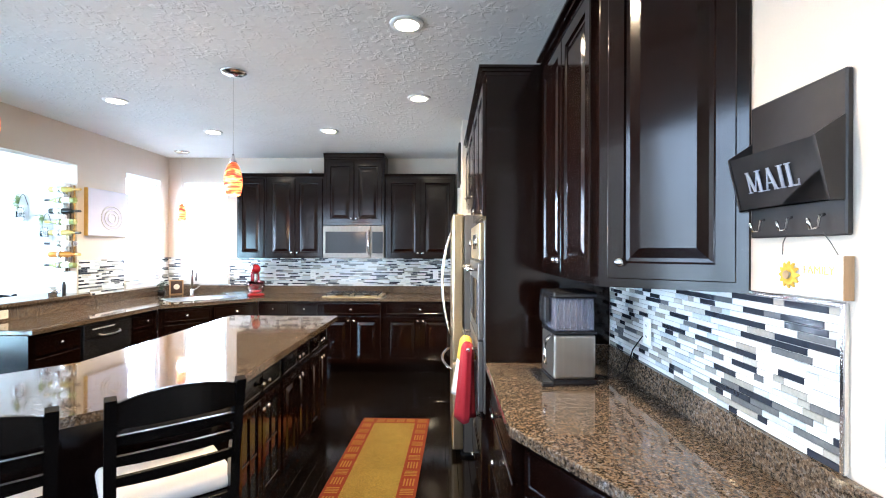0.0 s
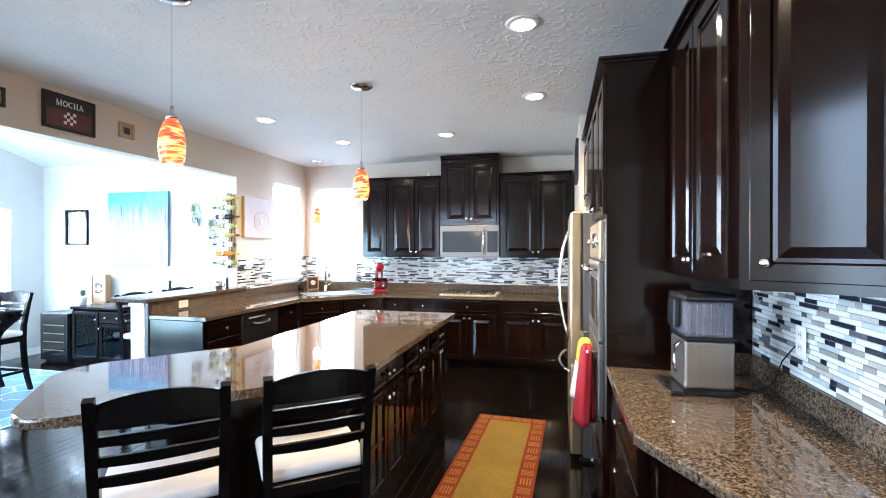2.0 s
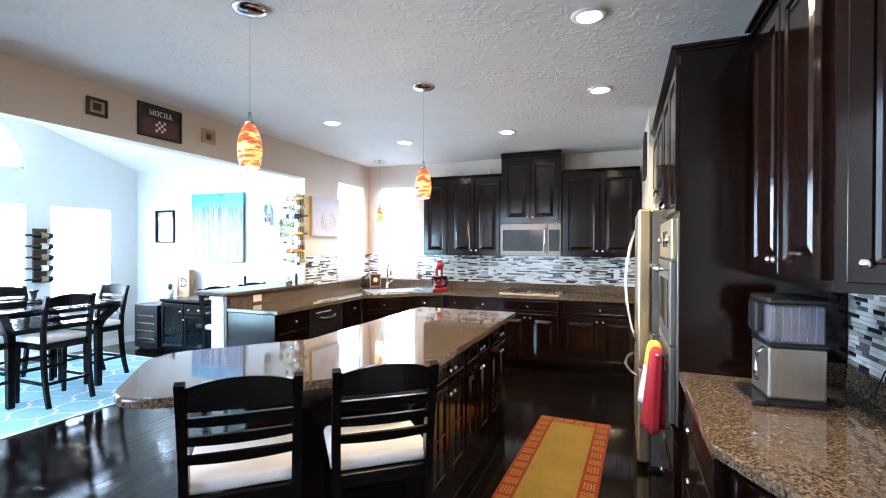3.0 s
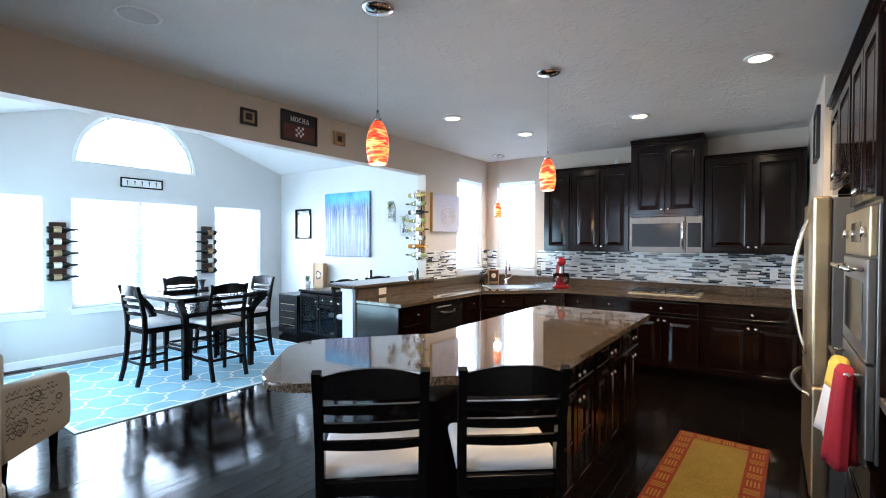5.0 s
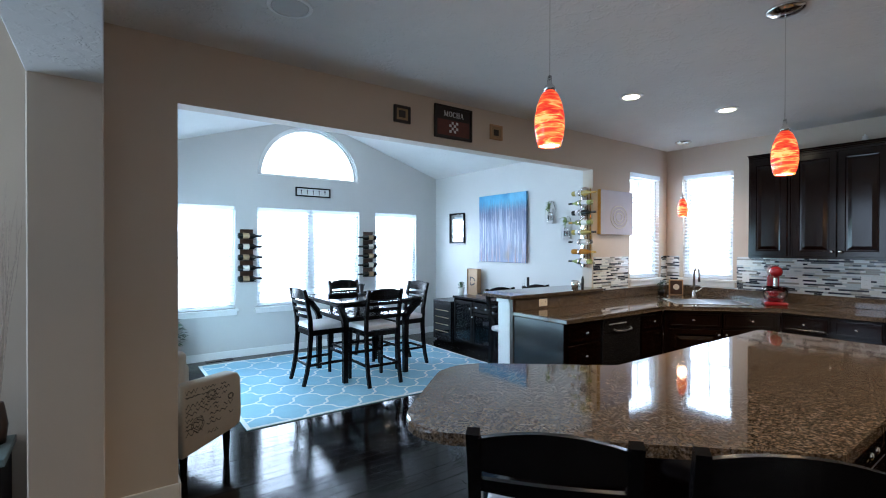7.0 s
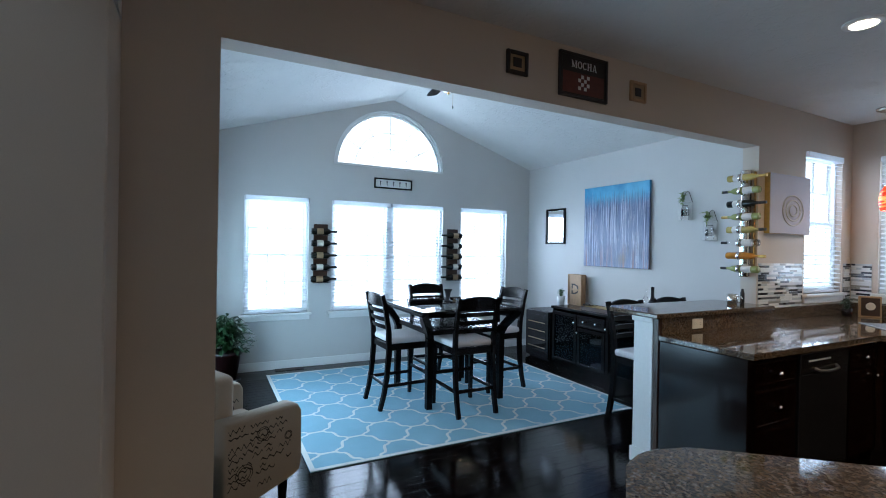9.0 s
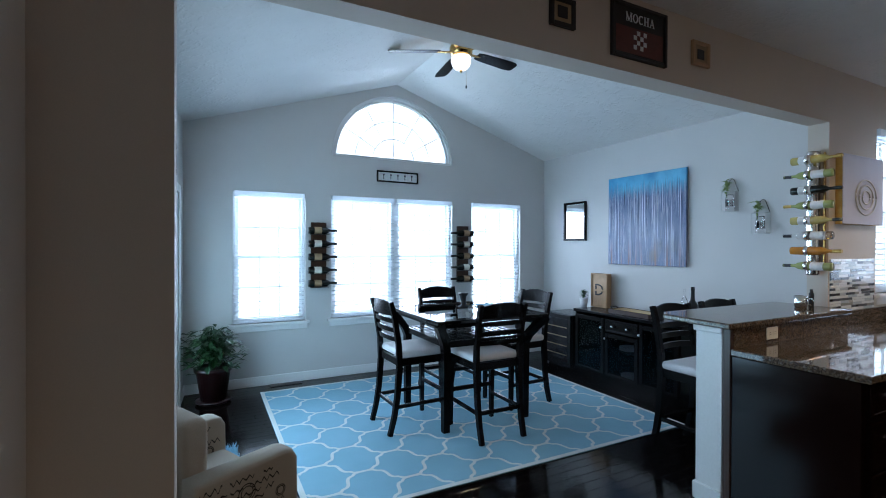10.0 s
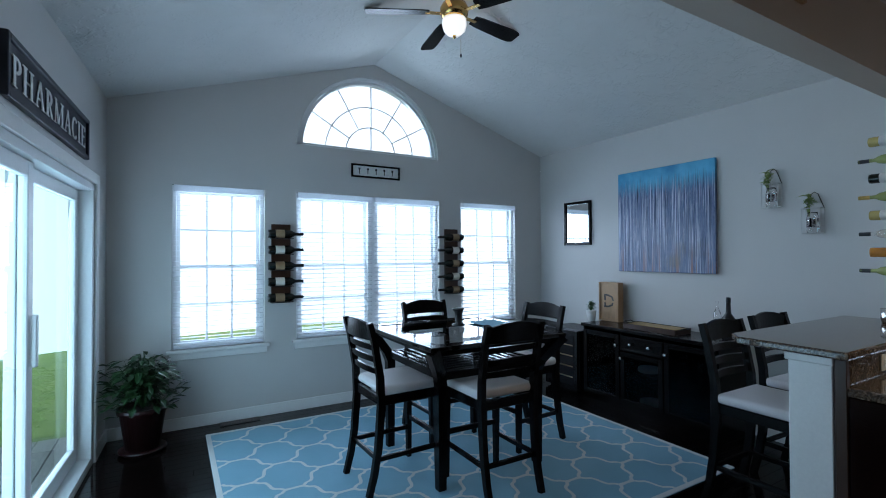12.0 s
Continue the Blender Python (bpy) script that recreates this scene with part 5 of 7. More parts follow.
cm = thing("coffee_maker", "steel and black coffee maker with clear water tank", "coffee maker", pose(0.295, 2.185, CT, 0, 0, 3))
part("base", boxed(-0.005, 0.0, 0.0, 0.195, 0.22, 0.025, 0.006), M_BLACK_PLASTIC, cm)
part("housing", boxed(0.0, 0.005, 0.025, 0.19, 0.21, 0.225, 0.012, 3), M_STEEL_BRIGHT, cm, "brushed steel lower housing")
part("deck", boxed(-0.002, 0.002, 0.225, 0.192, 0.215, 0.24, 0.004), M_BLACK_PLASTIC, cm)
tk = part("water_tank", boxed(0.006, 0.008, 0.24, 0.184, 0.14, 0.385, 0.008, 2), M_TANK, cm, "clear ribbed water tank")
for i in range(6):
    part("rib", boxed(0.02 + 0.027 * i, 0.02, 0.25, 0.025 + 0.027 * i, 0.026, 0.375, 0.002), M_WIRE, tk)
part("rear_tower", boxed(0.0, 0.142, 0.24, 0.19, 0.213, 0.39, 0.006), M_BLACK_PLASTIC, cm)
part("lid", boxed(-0.006, -0.002, 0.386, 0.196, 0.217, 0.415, 0.010, 2), M_BLACK_PLASTIC, cm)
part("brew_head", boxed(-0.030, 0.06, 0.27, -0.001, 0.15, 0.39, 0.008, 2), M_BLACK_PLASTIC, cm)
part("drip_tray", boxed(-0.060, -0.02, 0.0, -0.006, 0.24, 0.022, 0.006, 2), M_BLACK_PLASTIC, cm)
part("tray_edge", boxed(-0.066, -0.018, 0.004, -0.0605, 0.238, 0.020, 0.002), M_CHROME, cm, "bright steel strip")
part("handle", tube(bmesh.new(), [(-0.006, 0.03, 0.22), (-0.03, 0.03, 0.20), (-0.036, 0.03, 0.13), (-0.03, 0.03, 0.09)], 0.008, 8), M_CHROME, cm, "", True)
part("power_cord", tube(bmesh.new(), [(0.19, 0.16, 0.05), (0.24, 0.13, 0.012), (0.30, 0.08, 0.01), (0.345, 0.04, 0.06), (0.35, -0.01, 0.16), (0.365, -0.05, 0.215), (0.374, -0.055, 0.23)], 0.0028, 6), M_BLACK_PLASTIC, cm, "", True)


def outlet(name, label, m, mat, switch=False):
    o = thing(name, label, "outlet" if not switch else "switch", m)
    part("plate", boxed(-0.036, -0.006, -0.058, 0.036, 0.0, 0.058, 0.003, 2), mat, o)
    if switch:
        part("toggle", boxed(-0.005, -0.016, -0.010, 0.005, -0.005, 0.012, 0.002), mat, o)
    else:
        for dz in (-0.024, 0.024):
            s = part("socket", boxed(-0.015, -0.0075, dz - 0.014, 0.015, -0.005, dz + 0.014, 0.003), mat, o)
            for dx in (-0.006, 0.006):
                part("slot", boxed(dx - 0.001, -0.008, dz - 0.004, dx + 0.001, -0.0072, dz + 0.005), M_BLACK_PLASTIC, s)
    return o


outlet("outlet", "white outlet on the mosaic splashback with a plugged cord", pose(0.684, 2.13, 1.17, 0, 0, -90), M_WHITE_PLATE)
outlet("outlet", "white outlet on the back wall mosaic", pose(-1.95, YB - 0.015, 1.17), M_WHITE_PLATE)
outlet("outlet", "white outlet on the back wall mosaic", pose(-0.30, YB - 0.015, 1.17), M_WHITE_PLATE)
outlet("outlet", "white outlet beside the sink window", pose(-2.98, YB - 0.015, 1.17), M_WHITE_PLATE)
outlet("outlet", "ivory outlet set sideways in the granite riser", pose(-3.792, 3.90, 0.972, 0, 90, 90), M_PLATE)
outlet("light_switch", "white switch plate on the wall by the counter", pose(0.699, 1.105, 1.14, 0, 0, -90), M_WHITE_PLATE, True)

# ceiling fittings
for cx, cy in CANS:
    dl_ = thing("downlight", "white recessed downlight, lit", "downlight", pose(cx, cy, HC), "recessed ceiling lights")
    part("trim_ring", lathe(bmesh.new(), [(0.062, -0.001), (0.064, -0.012), (0.092, -0.008), (0.095, -0.001)], segs=28), M_TRIM, dl_, "", True)
    part("lens", lathe(bmesh.new(), [(0.063, -0.0105), (0.062, -0.0125), (0.03, -0.013)], segs=28), M_CAN, dl_, "glowing warm lens")
sp = thing("ceiling_speaker", "white round speaker in the ceiling", "speaker", pose(-3.14, 1.26, HC))
part("ring", lathe(bmesh.new(), [(0.095, -0.001), (0.097, -0.008), (0.112, -0.006), (0.115, -0.001)], segs=28), M_TRIM, sp)
part("grille", lathe(bmesh.new(), [(0.094, -0.002), (0.09, -0.007), (0.03, -0.009)], segs=28), M_WALL_DINING, sp)

for i, (px, py, pz) in enumerate(PENDANTS):
    big = 0.94 if i == 2 else 1.0
    pd = thing("pendant_lamp", "swirled orange glass pendant lamp, lit, on a thin rod", "pendant lamp", pose(px, py, pz), "glass pendant lamps")
    s = big * 0.92
    prof = [(0.050, 0.0), (0.060, 0.03), (0.068, 0.08), (0.067, 0.13), (0.058, 0.18), (0.040, 0.225), (0.024, 0.245), (0.022, 0.243), (0.037, 0.222), (0.055, 0.178), (0.064, 0.13), (0.065, 0.08), (0.057, 0.03), (0.047, 0.002)]
    bm = bmesh.new()
    rings = []
    for r, h in prof:
        rings.append([bm.verts.new((0.96 * r * s * math.cos(2 * math.pi * k / 28), 0.96 * r * s * math.sin(2 * math.pi * k / 28), h * s)) for k in range(28)])
    for a, b in zip(rings, rings[1:] + rings[:1]):
        for k in range(28):
            bm.faces.new((a[k], a[(k + 1) % 28], b[(k + 1) % 28], b[k]))
    bmesh.ops.recalc_face_normals(bm, faces=bm.faces)
    part("shade", bm, M_SHADE, pd, "glowing orange and red swirled glass", True)
    part("cap", lathe(bmesh.new(), [(0.026 * s, 0.243 * s), (0.024 * s, 0.262 * s), (0.010, 0.275 * s), (0.008, 0.31 * s)], segs=16), M_CHROME, pd, "", True)
    part("cord", tube(bmesh.new(), [(0, 0, 0.30 * s), (0, 0, HC - pz - 0.02)], 0.0022, 6), M_CHROME, pd)
    part("bulb", lathe(bmesh.new(), [(0.012, 0.15), (0.022, 0.11), (0.026, 0.08), (0.018, 0.055), (0.004, 0.05)], segs=14), M_CAN, pd, "glowing bulb", True)
    # Glowing disc added across the mouth, in place of the shade's bright inside.
    part("diffuser", lathe(bmesh.new(), [(0.044 * s, 0.006), (0.043 * s, 0.003), (0.01, 0.002)], segs=24), M_BOWL, pd, "glowing white disc in place of the shade's bright inside", True)
    part("canopy", lathe(bmesh.new(), [(0.02, HC - pz - 0.03), (0.06, HC - pz - 0.024), (0.085, HC - pz - 0.012), (0.088, HC - pz - 0.001)], segs=26), M_CHROME, pd, "satin nickel canopy", True)

# runner rug on the kitchen floor
rn = thing("runner_rug", "mustard runner rug with rust-red patterned border", "rug", pose(-0.645, 3.32, 0.0, 0, 0, -2.2))
part("border", boxed(-0.295, -0.95, 0.0, 0.295, 0.95, 0.009, 0.002), M_RUN_RED, rn)
part("field", boxed(-0.175, -0.83, 0.009, 0.175, 0.83, 0.0105), M_RUN_YELLOW, rn, "mustard yellow field")
bm = bmesh.new()
n_long = 16
for i in range(n_long):
    cy = -0.89 + i * (1.78 / (n_long - 1))
    for cx in (-0.235, 0.235):
        for k in range(4):
            o = (k - 1.5) * 0.020
            if i % 2:
                box(bm, cx - 0.042, cy + o - 0.005, 0.009, cx + 0.042, cy + o + 0.005, 0.0102)
            else:
                box(bm, cx + o - 0.005, cy - 0.045, 0.009, cx + o + 0.005, cy + 0.045, 0.0102)
for i in range(4):
    cx = -0.13 + i * 0.087
    for cy in (-0.89, 0.89):
        for k in range(4):
            o = (k - 1.5) * 0.018
            if i % 2:
                box(bm, cx - 0.036, cy + o - 0.005, 0.009, cx + 0.036, cy + o + 0.005, 0.0102)
            else:
                box(bm, cx + o - 0.005, cy - 0.04, 0.009, cx + o + 0.005, cy + 0.04, 0.0102)
tagged(part("border_pattern", bm, M_RUN_OCHRE, rn, "ochre basket-weave bars"), kind="stuff")

# towels over the oven's lower rail


def towel(label, material, y, half, drop, thick, seed, band=None):
    """A gathered cloth hung over the rail: a bundle of soft pleats, wider towards its hem."""
    t = thing("dish_towel", label, "towel", pose(-0.06, y, 0.965), "dish towels on the oven rail")
    r_ = random.Random(seed)
    p1, p2 = r_.uniform(0, 6), r_.uniform(0, 6)
    rows = [(0.022, 0.30, 0.0), (0.019, 0.75, 0.0)] + [(-drop * k / 12, 1.0, k / 12) for k in range(13)]

    def loft(rows_):
        bm = bmesh.new()
        rings = []
        for z, full, f in rows_:
            ring = []
            for k in range(40):
                a = 2 * math.pi * k / 40
                pleat = 1 + (0.06 + 0.20 * f) * math.sin(6 * a + p1 + f) + 0.10 * f * math.sin(11 * a + p2)
                hem = 0.012 * f * math.sin(3 * a + p2)
                ring.append(bm.verts.new((-0.018 * f + (thick * (0.72 + 0.36 * f)) * full * math.cos(a) * pleat, half * (1 - 0.12 * f) * full * math.sin(a) * (1 + 0.05 * math.sin(7 * a + p1)), z + hem)))
            rings.append(ring)
        for a_, b_ in zip(rings, rings[1:]):
            for k in range(40):
                bm.faces.new((a_[k], a_[(k + 1) % 40], b_[(k + 1) % 40], b_[k]))
        bm.faces.new(rings[0]), bm.faces.new(rings[-1][::-1])
        bmesh.ops.recalc_face_normals(bm, faces=bm.faces)
        return bm

    if band:
        part("top_band", loft(rows[:7]), band, t, "yellow gathered top", True)
        part("cloth", loft(rows[6:]), material, t, "", True)
    else:
        part("cloth", loft(rows), material, t, "", True)


towel("red cotton dish towel gathered over the oven rail", M_RED_CLOTH, 2.765, 0.085, 0.40, 0.046, 3)
towel("white printed dish towel with a yellow top on the oven rail", M_SEAT, 2.955, 0.085, 0.33, 0.05, 8, M_YELLOW_CLOTH)

# wall things over the opening
def framed(name, label, m, w, h, frame_mat, face_mat, rim=0.02, depth=0.02, category="picture"):
    """Local x along the wall, z up, front towards -y."""
    p = thing(name, label, category, m)
    bm = bmesh.new()
    box(bm, -w / 2, -depth, -h / 2, -w / 2 + rim, 0, h / 2, 0.003), box(bm, w / 2 - rim, -depth, -h / 2, w / 2, 0, h / 2, 0.003)
    box(bm, -w / 2 + rim, -depth, -h / 2, w / 2 - rim, 0, -h / 2 + rim, 0.003), box(bm, -w / 2 + rim, -depth, h / 2 - rim, w / 2 - rim, 0, h / 2, 0.003)
    part("frame", bm, frame_mat, p)
    part("panel", boxed(-w / 2 + rim, -depth * 0.5, -h / 2 + rim, w / 2 - rim, -0.001, h / 2 - rim), face_mat, p)
    return p


M_MAROON = painted("maroon_printed_panel", (0.10, 0.022, 0.016), 0.5, 30, 0.3, 0.02, 0.3)
M_NEARBLACK = painted("charcoal_panel", (0.014, 0.011, 0.010), 0.5, 40, 0.2, 0.02, 0.2)
M_NAVY = painted("navy_black_panel", (0.006, 0.009, 0.022), 0.45, 40, 0.2, 0.02, 0.2)
M_TAN = painted("tan_printed_panel", (0.35, 0.24, 0.13), 0.6, 20, 0.3, 0.02, 0.4)
M_LETTER = painted("worn_white_lettering", (0.70, 0.70, 0.68), 0.6, 60, 0.1, 0.0, 0.1)
M_SILVER_LETTER = painted("silver_grey_lettering", (0.24, 0.26, 0.30), 0.5, 60, 0.1, 0.0, 0.1)

p = framed("picture", "small square brown framed print above the opening", pose(XL, 2.385, 2.552, 0, 0, 90), 0.15, 0.135, M_NEARBLACK, M_TAN, 0.022)
part("motif", boxed(-0.03, -0.013, -0.025, 0.03, -0.0102, 0.03, 0.002), M_NEARBLACK, p)
p = framed("picture", "small square tan framed print above the opening", pose(XL, 3.385, 2.553, 0, 0, 90), 0.15, 0.135, M_WOOD, M_TAN, 0.02)
part("motif", boxed(-0.03, -0.013, -0.03, 0.03, -0.0102, 0.025, 0.002), M_NEARBLACK, p)
p = framed("sign", "dark framed coffee sign reading MOCHA", pose(XL, 2.895, 2.56, 0, 0, 90), 0.40, 0.275, M_NEARBLACK, M_NEARBLACK, 0.018, 0.022, "sign")
part("band", boxed(-0.17, -0.0135, -0.11, 0.17, -0.0112, 0.02), M_MAROON, p)
bm = serif_letters("MOCHA", 0.045, 0.0015)
bmesh.ops.translate(bm, verts=bm.verts, vec=(0, -0.0135, 0.07))
part("lettering", bm, M_LETTER, p)
bm = bmesh.new()
for r in range(4):
    for c in range(4):
        if (r + c) % 2 == 0:
            box(bm, -0.048 + c * 0.024, -0.0155, -0.085 + r * 0.024, -0.026 + c * 0.024, -0.0137, -0.063 + r * 0.024)
part("checker_cup", bm, M_LETTER, p)

p = thing("picture", "pale lilac canvas print with gilded sides beside the kitchen window", "picture", pose(XL, 5.225, 1.895, 0, 0, 90))
part("frame", boxed(-0.31, -0.042, -0.25, 0.31, -0.001, 0.25, 0.002), M_GOLD, p, "gilded side edge")
part("canvas", boxed(-0.309, -0.047, -0.249, 0.309, -0.0421, 0.249, 0.002), M_LILAC, p)
for rr in (0.16, 0.11, 0.06):
    ring_pts = [(0.03 + rr * math.cos(2 * math.pi * k / 28), -0.048, -0.05 + 0.8 * rr * math.sin(2 * math.pi * k / 28)) for k in range(29)]
    part("ring_motif", tube(bmesh.new(), ring_pts, 0.006, 6), M_WALL_DINING, p, "pale painted ring", True)

p = framed("picture", "dark framed gilt print on the wall end beside the refrigerator", pose(-0.02, 5.05, 2.40, 0, 0, -90), 0.36, 0.42, M_NEARBLACK, M_GOLD, 0.03, 0.025)
part("motif", boxed(-0.09, -0.015, -0.12, 0.09, -0.0128, 0.12, 0.002), M_TAN, p)
cj = thing("ceramic_jar", "small white ceramic jar on top of the wall cabinets", "jar", pose(-1.93, 6.20, UT + 0.0355))
part("body", lathe(bmesh.new(), [(0.020, 0.0), (0.027, 0.010), (0.028, 0.035), (0.020, 0.055), (0.018, 0.060)], segs=18), M_WHITE_POT, cj, "", True)
part("lid", lathe(bmesh.new(), [(0.021, 0.060), (0.018, 0.068), (0.006, 0.074), (0.007, 0.080), (0.003, 0.084)], segs=16), M_WHITE_POT, cj, "", True)

# mail organizer and hanging sign on the east wall, facing -x: local x runs along -y
ml = thing("mail_organizer", "charcoal wooden wall mail holder with hooks, lettered MAIL", "mail holder", pose(XR, 1.304, 1.74, 0, 0, -90))
part("backboard", boxed(-0.158, -0.018, -0.185, 0.158, 0, 0.185, 0.004), M_NEARBLACK, ml)
bm = bmesh.new()
v = [bm.verts.new(q) for q in ((-0.149, -0.018, -0.105), (0.149, -0.018, -0.105), (0.149, -0.049, -0.105), (-0.149, -0.049, -0.105), (-0.149, -0.083, 0.035), (0.149, -0.083, 0.035))]
bm.faces.new((v[0], v[1], v[2], v[3])), bm.faces.new((v[3], v[2], v[5], v[4]))
for s_ in (-1, 1):
    sd = bmesh.new()
    outline = ((-0.019, -0.107), (-0.052, -0.107), (-0.086, 0.037), (-0.019, 0.082))
    near_, far_ = ([sd.verts.new((s_ * xx, yy, zz)) for yy, zz in outline] for xx in (0.1565, 0.1495))
    sd.faces.new(near_), sd.faces.new(far_[::-1])
    for i in range(4):
        sd.faces.new((near_[i], near_[(i + 1) % 4], far_[(i + 1) % 4], far_[i]))
    bmesh.ops.recalc_face_normals(sd, faces=sd.faces)
    part("pocket_side", sd, M_NEARBLACK, ml)
bmesh.ops.solidify(bm, geom=list(bm.faces), thickness=0.006)
bmesh.ops.recalc_face_normals(bm, faces=bm.faces)
part("pocket", bm, M_NEARBLACK, ml, "slanted charcoal letter pocket")
bm = serif_letters("MAIL", 0.058, 0.0025)
bmesh.ops.transform(bm, matrix=pose(-0.005, -0.0685, -0.037, 13.9), verts=bm.verts)
part("lettering", bm, M_SILVER_LETTER, ml)
for hx in (-0.10, 0.0, 0.10):
    part("hook", tube(bmesh.new(), [(hx, -0.018, -0.135), (hx, -0.03, -0.14), (hx, -0.034, -0.165), (hx, -0.05, -0.168), (hx, -0.058, -0.145)], 0.004, 8), M_CHROME, ml, "", True)
fs = thing("hanging_sign", "white block sign with orange flower, lettered FAMILY", "sign", pose(XR, 1.248, 1.46, 0, 0, -90))
part("block", boxed(-0.105, -0.028, -0.05, 0.105, -0.002, 0.05, 0.003), M_WHITE_POT, fs)
part("end_grain", boxed(0.1052, -0.027, -0.049, 0.106, -0.003, 0.049), M_WOOD, fs)
bm = text_bm("FAMILY", 0.028, 0.0006)
bmesh.ops.translate(bm, verts=bm.verts, vec=(0.040, -0.0288, 0.014))
part("lettering", bm, M_GOLD, fs)
bm = bmesh.new()
box(bm, -0.01, -0.0288, -0.012, 0.09, -0.0282, -0.008), box(bm, 0.01, -0.0288, -0.026, 0.07, -0.0282, -0.022)
part("small_writing", bm, M_WALL_DINING, fs)
fl = bmesh.new()
for k in range(12):
    a = 2 * math.pi * k / 12
    bar(fl, [(-0.048 + 0.008 * math.cos(a), -0.031, 0.0 + 0.008 * math.sin(a)), (-0.048 + 0.022 * math.cos(a), -0.034, 0.022 * math.sin(a)), (-0.048 + 0.034 * math.cos(a), -0.031, 0.034 * math.sin(a))], 0.003, [0.006, 0.012, 0.004], (0, 1, 0))
part("flower", fl, M_YELLOW_CLOTH, fs, "orange-yellow flower petals")
part("flower_eye", lathe(bmesh.new(), [(0.011, -0.038), (0.010, -0.041), (0.003, -0.042)], segs=14, axis="Y", at=(-0.048, 0, 0)), M_TAN, fs)
part("hanging_wire", tube(bmesh.new(), [(-0.085, -0.02, 0.05), (-0.07, -0.03, 0.08), (-0.05, -0.035, 0.103)], 0.0012, 5), M_TWINE, fs)
part("hanging_wire", tube(bmesh.new(), [(0.085, -0.02, 0.05), (0.075, -0.03, 0.08), (0.06, -0.035, 0.103)], 0.0012, 5), M_TWINE, fs)


# ---- chairs ----
def ladder_chair():
    """Counter-height ladder-back chair, front towards +y, seat centre over the origin."""
    ch = thing("dining_chair", "black ladder-back counter chair with cream padded seat", "chair", None, "black ladder-back chairs")
    for s in (-1, 1):
        pts = [(s * 0.190, -0.272, 0.0), (s * 0.191, -0.238, 0.13), (s * 0.192, -0.213, 0.28), (s * 0.194, -0.195, 0.52), (s * 0.196, -0.202, 0.70), (s * 0.199, -0.243, 0.93), (s * 0.200, -0.272, 1.035)]
        part("back_post", bar(bmesh.new(), pts, 0.034, [0.034, 0.038, 0.042, 0.046, 0.042, 0.036, 0.032]), M_BLACK, ch)
        pts = [(s * 0.200, 0.20, 0.0), (s * 0.200, 0.198, 0.3), (s * 0.198, 0.195, 0.585)]
        part("leg", bar(bmesh.new(), pts, [0.030, 0.036, 0.042], [0.030, 0.036, 0.042]), M_BLACK, ch)
        part("side_rail", boxed(s * 0.190 - 0.012, -0.185, 0.53, s * 0.190 + 0.012, 0.18, 0.588, 0.003), M_BLACK, ch)
        part("side_stretcher", boxed(s * 0.190 - 0.010, -0.20, 0.20, s * 0.190 + 0.010, 0.185, 0.23, 0.003), M_BLACK, ch)
    part("front_rail", boxed(-0.18, 0.182, 0.53, 0.18, 0.206, 0.588, 0.003), M_BLACK, ch)
    part("back_rail", boxed(-0.185, -0.205, 0.53, 0.185, -0.181, 0.588, 0.003), M_BLACK, ch)
    part("front_stretcher", boxed(-0.185, 0.187, 0.27, 0.185, 0.207, 0.305, 0.003), M_BLACK, ch)
    part("back_stretcher", boxed(-0.185, -0.225, 0.20, 0.185, -0.207, 0.23, 0.003), M_BLACK, ch)

    def rail(z, h, rise, y):
        bm = bmesh.new()
        rows_ = []
        for k in range(13):
            u = k / 12 * 2 - 1
            yy = y - 0.022 * (1 - u * u)
            up = rise * (1 - u * u)
            rows_.append([bm.verts.new((u * 0.188, yy + dy, zz)) for dy, zz in ((-0.009, z - h / 2), (0.009, z - h / 2), (0.009 - 0.006, z + h / 2 + up), (-0.009 - 0.006, z + h / 2 + up))])
        for a, b in zip(rows_, rows_[1:]):
            for i in range(4):
                bm.faces.new((a[i], a[(i + 1) % 4], b[(i + 1) % 4], b[i]))
        bm.faces.new(rows_[0]), bm.faces.new(rows_[-1][::-1])
        bmesh.ops.recalc_face_normals(bm, faces=bm.faces)
        return bm

    part("top_rail", rail(0.972, 0.085, 0.034, -0.254), M_BLACK, ch, "arched top rail")
    for z, y in ((0.885, -0.236), (0.812, -0.222), (0.738, -0.207)):
        part("slat", rail(z, 0.034, 0.006, y), M_BLACK, ch)
    bm = boxed(-0.215, -0.19, 0.59, 0.215, 0.215, 0.645, 0.024, 3)
    for vv in bm.verts:
        if vv.co.z > 0.62:
            vv.co.z += 0.012 * (1 - (vv.co.x / 0.215) ** 2) * (1 - (vv.co.y / 0.215) ** 2)
    part("seat", bm, M_SEAT, ch, "cream padded seat", True)
    return ch


BACK = 0.262
first = None
for mx_, my_, face in ((-1.531, 1.401, 41.6), (-1.120, 1.757, 39.9), (-5.153, 2.93, 90), (-5.80, 2.20, 2), (-6.60, 3.09, -88), (-5.88, 3.817, 183), (-4.60, 4.10, -90), (-4.63, 4.72, -92)):
    a = radians(face)
    m = pose(mx_ - math.sin(a) * BACK, my_ + math.cos(a) * BACK, 0.009 if -7 < mx_ < -5 else 0.0, 0, 0, face)
    if first is None:
        first = ladder_chair()
        first.matrix_basis = m
    else:
        copy_thing(first, m)

